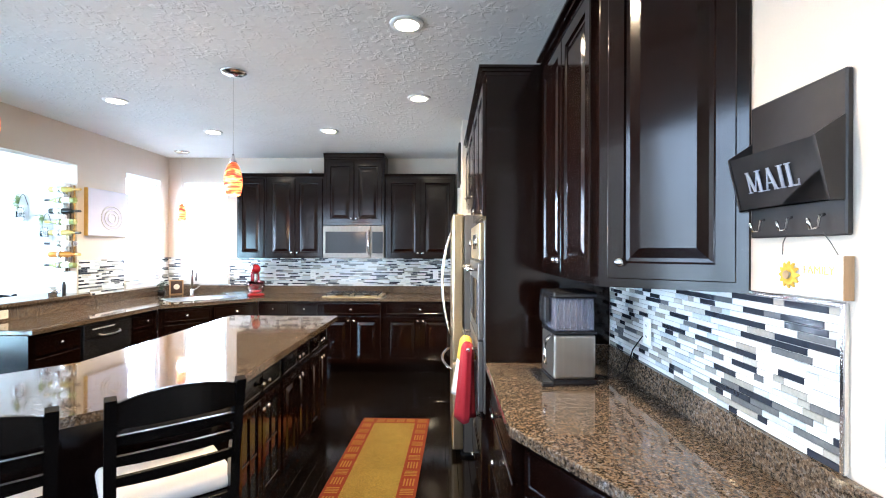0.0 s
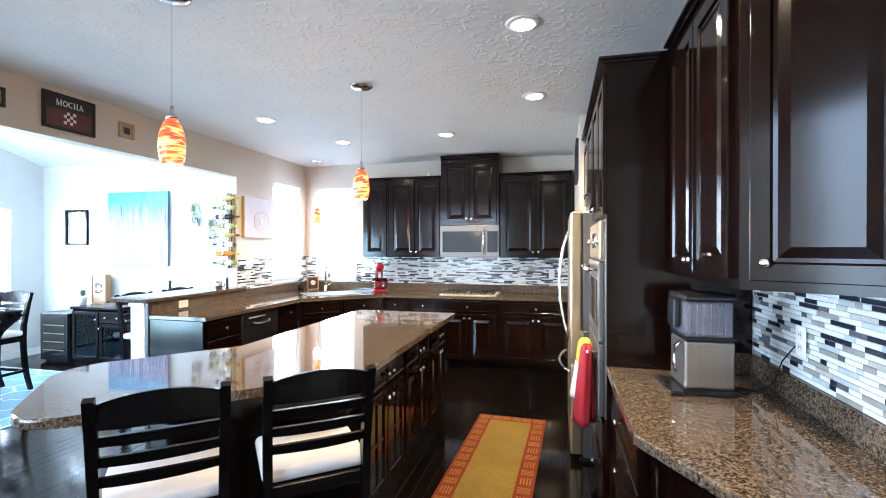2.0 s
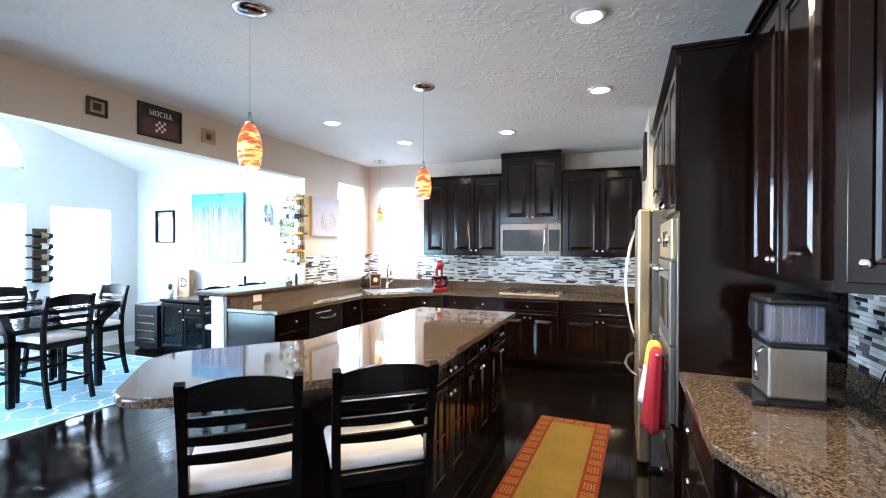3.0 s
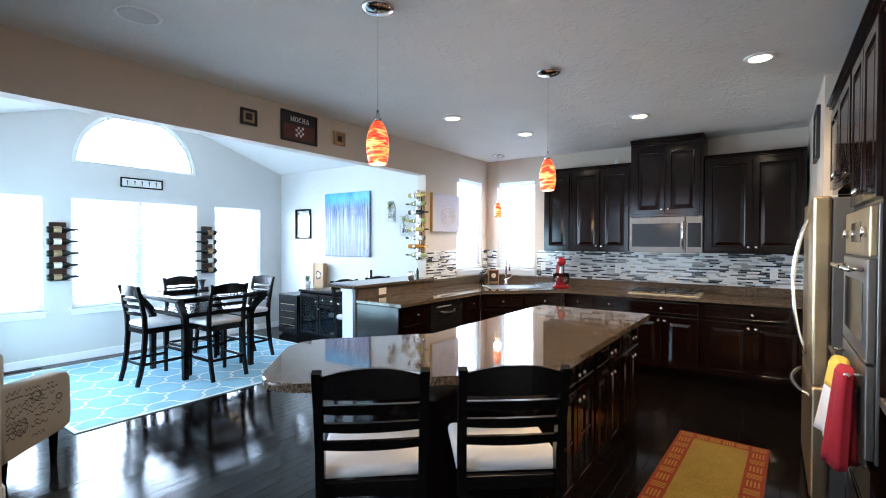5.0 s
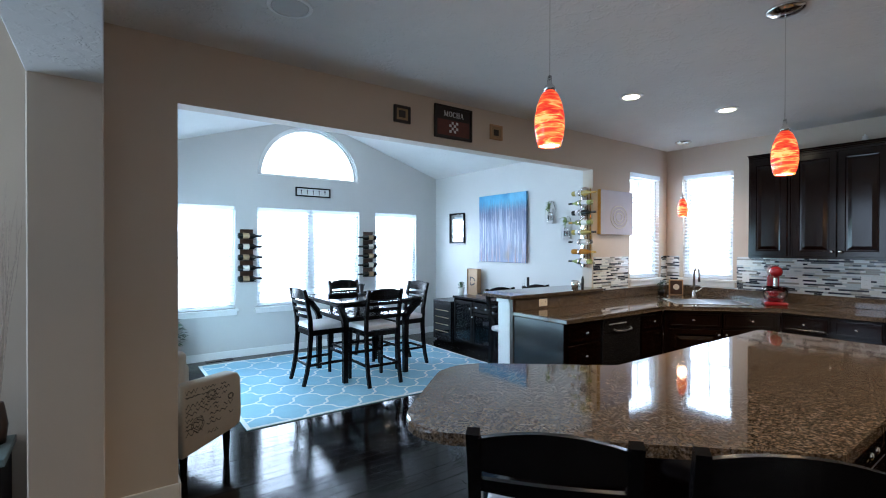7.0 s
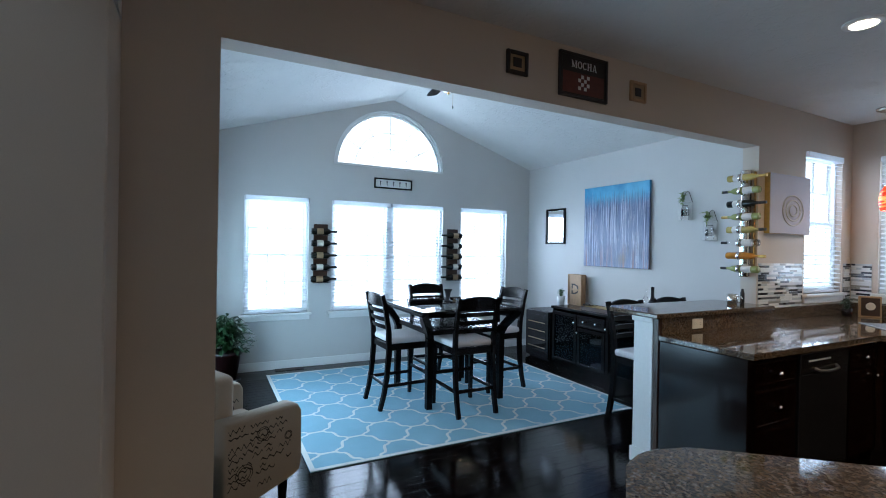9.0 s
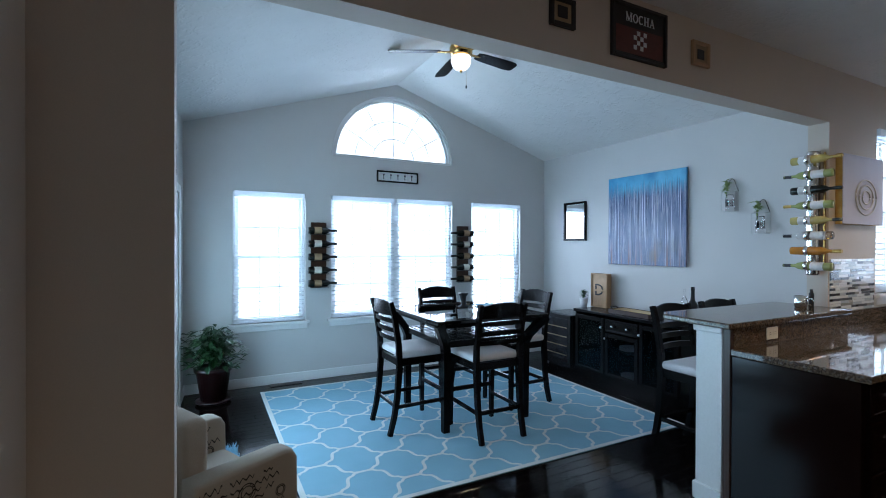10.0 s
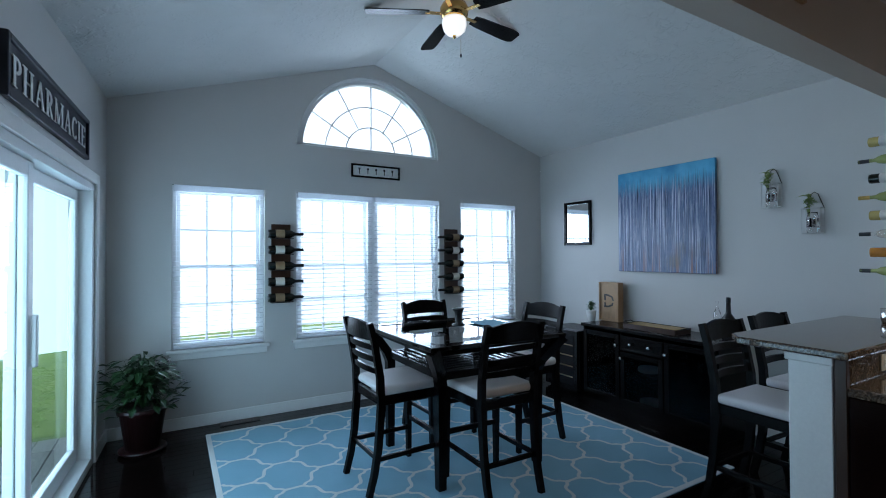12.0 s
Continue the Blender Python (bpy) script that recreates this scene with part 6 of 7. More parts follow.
# ---- dining room ----
TX, TY = -5.87, 3.0
tb = thing("dining_table", "square black counter-height dining table with glass top over a slatted shelf", "table", pose(TX, TY, 0.009))
M_TABLE = painted("black_lacquered_table_top", (0.008, 0.007, 0.007), 0.10, 30, 0.2, 0.02, 0.2, 0, (8, 1, 1))
for sx in (-1, 1):
    part("top_rail", boxed(min(sx * 0.53, sx * 0.44), -0.53, 0.872, max(sx * 0.53, sx * 0.44), 0.53, 0.902, 0.005, 2), M_TABLE, tb)
    part("top_rail", boxed(-0.439, min(sx * 0.53, sx * 0.44), 0.872, 0.439, max(sx * 0.53, sx * 0.44), 0.902, 0.005, 2), M_TABLE, tb)
part("glass_top", pane_quad(-0.44, 0.44, -0.44, 0.44, 0.0), M_PANE, tb, "clear glass inset").matrix_basis = pose(0, 0, 0.898, -90)
LEG = 0.385
for sx in (-1, 1):
    part("apron", boxed(sx * 0.47 - 0.012, -0.46, 0.835, sx * 0.47 + 0.012, 0.46, 0.871, 0.002), M_BLACK, tb)
    part("apron", boxed(-0.455, sx * 0.47 - 0.012, 0.835, 0.455, sx * 0.47 + 0.012, 0.871, 0.002), M_BLACK, tb)
    part("shelf_rail", boxed(sx * LEG - 0.014, -LEG + 0.03, 0.665, sx * LEG + 0.014, LEG - 0.03, 0.715, 0.003), M_BLACK, tb)
    part("shelf_rail", boxed(-LEG + 0.03, sx * LEG - 0.014, 0.665, LEG - 0.03, sx * LEG + 0.014, 0.715, 0.003), M_BLACK, tb)
    for sy in (-1, 1):
        pts = [(sx * LEG, sy * LEG, 0.0), (sx * LEG, sy * LEG, 0.45), (sx * LEG, sy * LEG, 0.64), (sx * (LEG + 0.02), sy * (LEG + 0.02), 0.71), (sx * 0.46, sy * 0.46, 0.80), (sx * 0.505, sy * 0.505, 0.871)]
        part("leg", bar(bmesh.new(), pts, [0.052, 0.058, 0.062, 0.064, 0.066, 0.07], [0.052, 0.058, 0.062, 0.064, 0.066, 0.07]), M_BLACK, tb, "flared square leg")
part("shelf_rail", boxed(-LEG + 0.015, -0.014, 0.668, LEG - 0.015, 0.014, 0.712, 0.002), M_BLACK, tb)
part("shelf_rail", boxed(-0.014, -LEG + 0.015, 0.669, 0.014, LEG - 0.015, 0.711, 0.002), M_BLACK, tb)
for qx in (-1, 1):
    for qy in (-1, 1):
        for k in range(6):
            o = 0.045 + 0.058 * k
            b = (qx * 0.192 - 0.176, qy * o - 0.014, qx * 0.192 + 0.176, qy * o + 0.014) if qx == qy else (qx * o - 0.014, qy * 0.192 - 0.176, qx * o + 0.014, qy * 0.192 + 0.176)
            part("slat", boxed(b[0], b[1], 0.695, b[2], b[3], 0.712, 0.002), M_LATTICE, tb, "dark glossy shelf slat")
vs = thing("centrepiece", "dark ribbed candle holder on the dining table", "candle holder", pose(TX - 0.1, TY + 0.05, 0.916))
part("stand", lathe(bmesh.new(), [(0.05, 0), (0.05, 0.01), (0.02, 0.02), (0.03, 0.10), (0.045, 0.12), (0.045, 0.13)], segs=18), M_BLACK_METAL, vs, "", True)
pm_ = thing("placemat", "pale blue placemat on the dining table", "placemat", pose(TX - 0.02, TY + 0.33, 0.9155))
part("mat", boxed(-0.2, -0.12, 0, 0.2, 0.12, 0.003, 0.001), M_RUG_BLUE, pm_)

# trellis rug
RX0, RX1, RY0, RY1 = -7.20, -4.735, 1.42, 4.47
rug = thing("area_rug", "pale blue area rug with cream trellis pattern and edge", "rug", pose(0, 0, 0))
part("field", boxed(RX0, RY0, 0.0, RX1, RY1, 0.008, 0.002), M_RUG_BLUE, rug)
bm = bmesh.new()
e = 0.035
for q in ((RX0, RY0, RX1, RY0 + e), (RX0, RY1 - e, RX1, RY1), (RX0, RY0 + e, RX0 + e, RY1 - e), (RX1 - e, RY0 + e, RX1, RY1 - e)):
    box(bm, q[0], q[1], 0.008, q[2], q[3], 0.0092)
part("edge_band", bm, M_RUG_WHITE, rug, "cream edge band")


def trellis():
    """Rows of waving lines that meet at the cells' tips: a moroccan lattice of flat cream strips."""
    bm = bmesh.new()
    px_, py_ = 0.40, 0.52
    w = 0.011
    x0, x1, y0, y1 = RX0 + e, RX1 - e, RY0 + e, RY1 - e

    def strip(pts, level):
        prev = None
        for i, (x, y) in enumerate(pts):
            a, b = pts[max(i - 1, 0)], pts[min(i + 1, len(pts) - 1)]
            d = Vector((b[0] - a[0], b[1] - a[1]))
            if d.length == 0:
                continue
            d.normalize()
            inside = x0 < x < x1 and y0 < y < y1
            if not inside:
                prev = None
                continue
            pair = (bm.verts.new((x - d.y * w, y + d.x * w, level)), bm.verts.new((x + d.y * w, y - d.x * w, level)))
            if prev:
                bm.faces.new((prev[0], prev[1], pair[1], pair[0]))
            prev = pair

    n = int((x1 - x0) / px_) + 3
    for i in range(-1, n):
        for sgn in (-1, 1):
            base_x = x0 + i * px_ + 0.1
            pts = []
            for k in range(int((y1 - y0) / py_ * 48) + 60):
                y = y0 - 0.2 + k * py_ / 48
                t = (y - y0) / py_ * 2 * math.pi
                u = math.asin(max(-1, min(1, math.sin(t)))) / (math.pi / 2)
                lobe = math.sqrt(max(0.0, 1 - (1 - abs(u)) ** 2))
                ogee = math.copysign(0.25 * min(1, abs(u) * 12) + 0.20 * min(1, max(0, (abs(u) - 0.42) * 12)) + 0.55 * lobe, u)
                pts.append((base_x + sgn * ogee * px_ * 0.25 + (px_ * 0.5 if sgn < 0 else 0), y))
            strip(pts, 0.0093 if sgn < 0 else 0.0099)
    return bm


tagged(part("trellis_pattern", trellis(), M_RUG_WHITE, rug, "cream trellis lines"), kind="stuff")

# sideboard along the painting wall, front towards -y
sb = thing("sideboard", "black wooden sideboard with glass doors and drawers", "sideboard", pose(-6.38, 4.77, 0))
SW = 1.39
third = (SW - 0.06) / 3
part("back_panel", boxed(0.02, 0.418, 0.06, SW - 0.02, 0.43, 0.725), M_BLACK, sb)
part("bottom_panel", boxed(0.02, 0.02, 0.06, SW - 0.02, 0.417, 0.078), M_BLACK, sb)
for xx in (0.02, 0.03 + third - 0.009, 0.03 + 2 * third - 0.009, SW - 0.038):
    part("upright", boxed(xx, 0.021, 0.079, xx + 0.018, 0.417, 0.724), M_BLACK, sb)
part("top", boxed(0.0, 0.0, 0.726, SW, 0.445, 0.758, 0.006, 2), M_BLACK, sb)
part("plinth", boxed(0.04, 0.04, 0.0, SW - 0.04, 0.42, 0.059), M_BLACK, sb)
for i in range(3):
    a = 0.03 + third * i
    part("shelf", boxed(a + 0.010, 0.03, 0.355, a + third - 0.010, 0.416, 0.370), M_BLACK, sb)
    x0_, x1_, lo, hi = a + 0.006, a + third - 0.006, 0.082, 0.70
    if i == 1:
        d_ = part("drawer", rings_panel(bmesh.new(), x1_ - x0_, 0.14, DRAWER, x0_, 0.56), M_BLACK, sb)
        d_.location.y = 0.019
        knob(d_, x0_ + 0.12, 0.63, -0.02)
        knob(d_, x1_ - 0.12, 0.63, -0.02)
        hi = 0.55
    bm = bmesh.new()
    f_ = 0.045
    for q in ((x0_, lo, x0_ + f_, hi), (x1_ - f_, lo, x1_, hi), (x0_ + f_, lo, x1_ - f_, lo + f_), (x0_ + f_, hi - f_, x1_ - f_, hi)):
        box(bm, q[0], -0.001, q[1], q[2], 0.0195, q[3], 0.003)
    d_ = part("door", bm, M_BLACK, sb)
    part("pane", boxed(x0_ + f_, 0.008, lo + f_, x1_ - f_, 0.011, hi - f_), M_SMOKED_PANE, d_, "smoked glass pane")
    knob(d_, (x1_ - 0.022) if i == 0 else (x0_ + 0.022), 0.60 if i != 1 else 0.49, -0.001)

GOBLET = [(0.032, 0.0), (0.030, 0.004), (0.005, 0.010), (0.004, 0.075), (0.022, 0.092), (0.034, 0.125), (0.033, 0.165), (0.031, 0.165), (0.032, 0.126), (0.019, 0.096)]
first_glass = None
for gx, gy, gz in ((0.12, 0.14, 0.371), (0.21, 0.16, 0.371), (0.30, 0.13, 0.371), (0.39, 0.17, 0.371), (1.02, 0.13, 0.371), (1.12, 0.16, 0.371), (1.22, 0.14, 0.371), (1.05, 0.14, 0.079), (1.15, 0.17, 0.079), (1.26, 0.13, 0.079)):
    gm = pose(-6.38 + gx, 4.77 + gy, gz)
    if first_glass is None:
        first_glass = thing("wine_glass", "clear stemmed wine glass inside the sideboard", "wine glass", gm, "wine glasses in the sideboard")
        part("goblet", lathe(bmesh.new(), GOBLET, segs=16), M_CLEAR, first_glass, "", True)
    else:
        copy_thing(first_glass, gm)
for gx, gz, w_ in ((0.56, 0.371, 0.22), (0.60, 0.079, 0.18)):
    st = thing("plate_stack", "stack of white plates inside the sideboard", "plates", pose(-6.38 + gx + w_ / 2, 4.77 + 0.16, gz))
    for k in range(4):
        part("plate", lathe(bmesh.new(), [(0.04, 0.012 * k), (0.06, 0.012 * k + 0.002), (0.10, 0.012 * k + 0.011), (0.098, 0.012 * k + 0.0115), (0.02, 0.012 * k + 0.005)], segs=24), M_WHITE_POT, st, "", True)

wc = thing("wine_cooler", "small black wine cooler with glass door", "wine cooler", pose(-6.93, 4.80, 0))
part("body", boxed(0.0, 0.03, 0.02, 0.47, 0.42, 0.655, 0.006), M_BLACK_PLASTIC, wc)
d_ = part("door", boxed(0.0, 0.0, 0.03, 0.47, 0.029, 0.65, 0.005, 2), M_BLACK_PLASTIC, wc)
part("pane", boxed(0.045, -0.003, 0.08, 0.425, 0.001, 0.60, 0.001), M_OVEN_GLASS, d_, "dark tinted glass")
for i in range(4):
    part("shelf_edge", boxed(0.06, -0.0045, 0.16 + 0.11 * i, 0.41, -0.0031, 0.172 + 0.11 * i), M_STEEL, d_)
part("foot", boxed(0.03, 0.05, 0.0, 0.44, 0.4, 0.02), M_BLACK_PLASTIC, wc)

bs = thing("box_sign", "light wooden box sign with carved dark letter D", "sign", pose(-6.30, 5.10, 0.758))
part("box", boxed(-0.125, 0.0, 0.0, 0.125, 0.07, 0.40, 0.004), M_WOOD, bs)
bm = boxed(-0.125, -0.012, 0.0, -0.110, 0.0, 0.40, 0.002)
box(bm, 0.110, -0.012, 0.0, 0.125, 0.0, 0.40, 0.002), box(bm, -0.110, -0.012, 0.0, 0.110, 0.0, 0.015, 0.002), box(bm, -0.110, -0.012, 0.385, 0.110, 0.0, 0.40, 0.002)
part("rim", bm, M_WOOD, bs)
bm = text_bm("D", 0.20, 0.0015)
bmesh.ops.translate(bm, verts=bm.verts, vec=(0, -0.002, 0.20))
part("letter", bm, M_NEARBLACK, bs)
part("letter_bar", boxed(-0.09, -0.0045, 0.19, 0.09, -0.0037, 0.212), M_WOOD, bs)
su = thing("succulent", "green succulent in a white ceramic pot", "plant", pose(-6.43, 4.98, 0.758))
part("pot", lathe(bmesh.new(), [(0.040, 0), (0.055, 0.11), (0.050, 0.11), (0.045, 0.09)], segs=20), M_WHITE_POT, su, "", True)
part("leaves", leaves(bmesh.new(), 60, 0.065, 0.09, 0.06, rng, 0.1, 0.09, 0.45), M_SUCCULENT, su)
tr = thing("tray", "dark rectangular tray with gilt rim on the sideboard", "tray", pose(-5.67, 4.97, 0.758))
part("base", boxed(-0.26, -0.11, 0, 0.26, 0.11, 0.015, 0.004), M_BLACK, tr)
bm = boxed(-0.26, -0.115, 0.0, 0.26, -0.105, 0.045, 0.003)
box(bm, -0.26, 0.105, 0, 0.26, 0.115, 0.045, 0.003), box(bm, -0.265, -0.105, 0, -0.255, 0.105, 0.045, 0.003), box(bm, 0.255, -0.105, 0, 0.265, 0.105, 0.045, 0.003)
part("rim", bm, M_BROWN_SIDE, tr)
part("inlay", boxed(-0.24, -0.09, 0.015, 0.24, 0.09, 0.0435, 0.004), M_GOLD, tr, "gilt raised inlay")
for s_ in (-1, 1):
    part("handle", tube(bmesh.new(), [(s_ * 0.26, -0.05, 0.04), (s_ * 0.30, -0.04, 0.055), (s_ * 0.30, 0.04, 0.055), (s_ * 0.26, 0.05, 0.04)], 0.006, 8), M_BLACK_METAL, tr, "", True)

BOTTLE = [(0.036, 0.0), (0.038, 0.01), (0.038, 0.19), (0.030, 0.215), (0.015, 0.235), (0.0135, 0.30), (0.0155, 0.302), (0.0155, 0.312), (0.006, 0.313)]
b1 = thing("bottle", "clear slim glass bottle on the sideboard", "bottle", pose(-5.17, 5.06, 0.758))
part("glass_body", lathe(bmesh.new(), [(r * 0.75, h) for r, h in BOTTLE], segs=18), M_CLEAR, b1, "", True)
b2 = thing("bottle", "dark square-shouldered glass bottle on the sideboard", "bottle", pose(-5.07, 5.04, 0.758))
part("glass_body", lathe(bmesh.new(), [(0.045, 0), (0.05, 0.01), (0.05, 0.17), (0.02, 0.215), (0.016, 0.30)], segs=18), M_OVEN_GLASS, b2, "", True)
part("label_band", lathe(bmesh.new(), [(0.0505, 0.04), (0.0505, 0.13)], segs=18), M_WHITE_POT, b2)
part("cap", lathe(bmesh.new(), [(0.018, 0.30), (0.018, 0.34), (0.008, 0.342)], segs=14), M_BLACK_PLASTIC, b2)

# pictures on the painting wall, facing -y
pt = thing("painting", "large blue drip painting on stretched canvas", "painting", pose(-5.745, DY1, 1.775))
part("canvas", boxed(-0.50, -0.04, -0.50, 0.50, -0.012, 0.50, 0.004), M_PAINTING, pt)
for sx in (-0.485, 0.455):
    part("stretcher", boxed(sx, -0.0118, -0.485, sx + 0.03, -0.001, 0.485), M_WOOD, pt)
for sz in (-0.485, 0.455):
    part("stretcher", boxed(-0.454, -0.0118, sz, 0.454, -0.001, sz + 0.03), M_WOOD, pt)
p = framed("wall_mirror", "small black framed mirror on the dining wall", pose(-6.83, DY1, 1.805), 0.40, 0.50, M_BLACK, M_MIRROR, 0.03, 0.03, "mirror")


def jar_sconce(x, z):
    j = thing("jar_sconce", "wire wall basket with glass jar and green sprig", "wall vase", pose(x, DY1, z), "wire jar sconces")
    for zz in (-0.12, 0.06):
        part("hoop", tube(bmesh.new(), [(-0.056, -0.005, zz), (-0.056, -0.075, zz), (0.056, -0.075, zz), (0.056, -0.005, zz), (-0.056, -0.005, zz)], 0.003, 6), M_WIRE, j)
    for xx, yy in ((-0.056, -0.075), (0.0, -0.075), (0.056, -0.075), (-0.056, -0.005), (0.056, -0.005)):
        part("wire", tube(bmesh.new(), [(xx, yy, -0.12), (xx, yy, 0.06)], 0.0025, 6), M_WIRE, j)
    part("wire", tube(bmesh.new(), [(-0.056, -0.005, -0.12), (0.056, -0.075, -0.12)], 0.0025, 6), M_WIRE, j)
    part("hanger", tube(bmesh.new(), [(-0.056, -0.005, 0.06), (-0.02, -0.008, 0.165), (0.0, -0.008, 0.18), (0.02, -0.008, 0.165), (0.056, -0.005, 0.06)], 0.003, 6), M_TWINE, j)
    part("jar", lathe(bmesh.new(), [(0.034, -0.115), (0.038, -0.10), (0.038, -0.01), (0.03, 0.015), (0.03, 0.03), (0.027, 0.03), (0.027, 0.012), (0.038, -0.012), (0.038, -0.0758)], 0, -0.042, 18), M_CLEAR, j, "clear glass jar", True)
    bm = leaves(bmesh.new(), 13, 0.06, 0.15, 0.085, rng, -0.3, 0.0, 0.42)
    bmesh.ops.translate(bm, verts=bm.verts, vec=(-0.02, -0.05, 0))
    part("sprig", bm, M_SPRIG, j, "pale green broad leaves")


jar_sconce(-4.815, 1.925)
jar_sconce(-4.55, 1.715)

# framed utensil sign under the arch, facing +x: local x runs along +y
p = framed("sign", "narrow black framed sign with small dark utensil motifs", pose(DX, 2.99, 2.302, 0, 0, 90), 0.53, 0.135, M_BLACK, M_LETTER, 0.018, 0.02, "sign")
for k in range(5):
    x_ = -0.18 + 0.09 * k
    u_ = boxed(x_ - 0.004, -0.013, -0.03, x_ + 0.004, -0.0102, 0.02)
    box(u_, x_ - 0.010, -0.013, 0.010, x_ + 0.010, -0.0102, 0.03)
    part("utensil", u_, M_NEARBLACK, p)


def bottle_mesh(mat, parent, m, label=""):
    bm = lathe(bmesh.new(), BOTTLE, segs=16)
    bmesh.ops.transform(bm, matrix=m, verts=bm.verts)
    return part("bottle", bm, mat, parent, label, True)


def wall_wine_rack(y, flip):
    """Tall plank with five bottles lying across it."""
    r = thing("wine_rack", "dark plank wall rack holding five wine bottles", "wine rack", pose(DX, y, 1.375, 0, 0, 90), "wall wine racks")
    part("plank", boxed(-0.085, -0.02, -0.36, 0.085, -0.001, 0.36, 0.003), M_BROWN_SIDE, r)
    for k in range(5):
        z = 0.27 - 0.145 * k
        part("bracket", boxed(-0.10, -0.10, z - 0.046, 0.10, -0.021, z - 0.040, 0.002), M_BLACK_METAL, r)
        s = -1 if flip else 1
        bm = lathe(bmesh.new(), BOTTLE, segs=16)
        bmesh.ops.transform(bm, matrix=Matrix.Translation((-0.12 * s, -0.062, z)) @ Matrix.Rotation(radians(90 * s), 4, "Y"), verts=bm.verts)
        b_ = part("bottle", bm, M_DARK_GLASS, r, "dark wine bottle", True)
        lb = lathe(bmesh.new(), [(0.0385, 0.06), (0.0385, 0.14)], segs=16)
        bmesh.ops.transform(lb, matrix=Matrix.Translation((-0.12 * s, -0.062, z)) @ Matrix.Rotation(radians(90 * s), 4, "Y"), verts=lb.verts)
        part("label", lb, M_PLATE if k % 2 else M_TAN, b_)


wall_wine_rack(2.05, False)
wall_wine_rack(3.885, True)

# bottle column at the end of the opening, mounted on the jamb (facing -y)
rk = thing("wine_rack", "steel column rack holding eight wine bottles", "wine rack", pose(-3.985, 4.83, 1.72))
part("column", lathe(bmesh.new(), [(0.040, -0.44), (0.042, -0.43), (0.042, 0.43), (0.040, 0.44), (0.01, 0.441)], 0, -0.044, 24), M_CHROME, rk, "", True)
part("strip", boxed(0.048, -0.02, -0.40, 0.062, -0.004, 0.43, 0.003), M_BRASS, rk)
cols = [M_YELLOW_GLASS, M_GREEN_GLASS, M_DARK_GLASS, M_GREEN_GLASS, M_YELLOW_GLASS, M_CLEAR, M_AMBER_GLASS, M_GREEN_GLASS]
for k, mt in enumerate(cols):
    z = 0.375 - 0.107 * k
    s = 1 if k % 2 == 0 else -1
    part("ring", lathe(bmesh.new(), [(0.034, -0.012), (0.034, 0.012), (0.030, 0.012), (0.030, -0.012)], segs=18, axis="X", at=(0, -0.118, z)), M_CHROME, rk, "", True)
    m = Matrix.Translation((-0.10 if s > 0 else 0.15, -0.118, z)) @ Matrix.Rotation(radians(90 * s), 4, "Y") @ Matrix.Diagonal((0.74, 0.74, 0.96, 1))
    b_ = bottle_mesh(mt, rk, m)
    lb = lathe(bmesh.new(), [(0.0157, 0.26), (0.0157, 0.314)], segs=14)
    bmesh.ops.transform(lb, matrix=m, verts=lb.verts)
    part("capsule", lb, M_BLACK_METAL if k % 3 else M_GOLD, b_)
    lb = lathe(bmesh.new(), [(0.0385, 0.05), (0.0385, 0.13)], segs=16)
    bmesh.ops.transform(lb, matrix=m, verts=lb.verts)
    part("label", lb, M_LETTER if k != 6 else M_AMBER_GLASS, b_)

mg = thing("mug", "steel cocktail jigger mug on the bar top", "mug", pose(-3.98, 4.62, 1.0605))
part("cup", lathe(bmesh.new(), [(0.034, 0), (0.040, 0.03), (0.040, 0.08), (0.037, 0.08), (0.036, 0.01)], segs=20), M_CHROME, mg, "", True)
part("handle", tube(bmesh.new(), [(0.038, 0, 0.065), (0.07, 0, 0.065), (0.075, 0, 0.04), (0.07, 0, 0.02), (0.037, 0, 0.02)], 0.005, 8), M_CHROME, mg, "", True)
bt = thing("bottle_stopper", "black upright bottle stopper on the bar top", "bottle opener", pose(-3.97, 4.74, 1.0605))
part("post", lathe(bmesh.new(), [(0.016, 0), (0.016, 0.09), (0.010, 0.10), (0.010, 0.12), (0.004, 0.122)], segs=14), M_BLACK_METAL, bt, "", True)

# ceiling fan on the ridge
fx, fy = FAN
fn = thing("ceiling_fan", "five-blade ceiling fan with brass motor and lit frosted bowl", "ceiling fan", pose(fx, fy, 0))
part("canopy", lathe(bmesh.new(), [(0.022, 3.33), (0.06, 3.36), (0.07, 3.40), (0.07, 3.43)], segs=24), M_CHROME, fn, "", True)
part("downrod", tube(bmesh.new(), [(0, 0, 3.26), (0, 0, 3.35)], 0.011, 10), M_CHROME, fn)
part("motor", lathe(bmesh.new(), [(0.03, 3.28), (0.09, 3.265), (0.105, 3.23), (0.10, 3.19), (0.075, 3.165), (0.06, 3.16)], segs=28), M_BRASS, fn, "brass motor housing", True)
part("light_bowl", lathe(bmesh.new(), [(0.085, 3.155), (0.088, 3.12), (0.078, 3.08), (0.05, 3.05), (0.012, 3.042)], segs=28), M_BOWL, fn, "glowing frosted glass bowl", True)
part("finial", lathe(bmesh.new(), [(0.012, 3.043), (0.014, 3.03), (0.006, 3.018), (0.003, 3.016)], segs=14), M_BRASS, fn, "", True)
ch_ = tube(bmesh.new(), [(0.04, 0.03, 3.06), (0.04, 0.03, 2.90)], 0.0015, 5)
part("pull_chain", ch_, M_BRASS, fn)
part("pull_weight", lathe(bmesh.new(), [(0.003, 2.87), (0.007, 2.885), (0.003, 2.90)], 0.04, 0.03, 10), M_BLACK_METAL, fn)
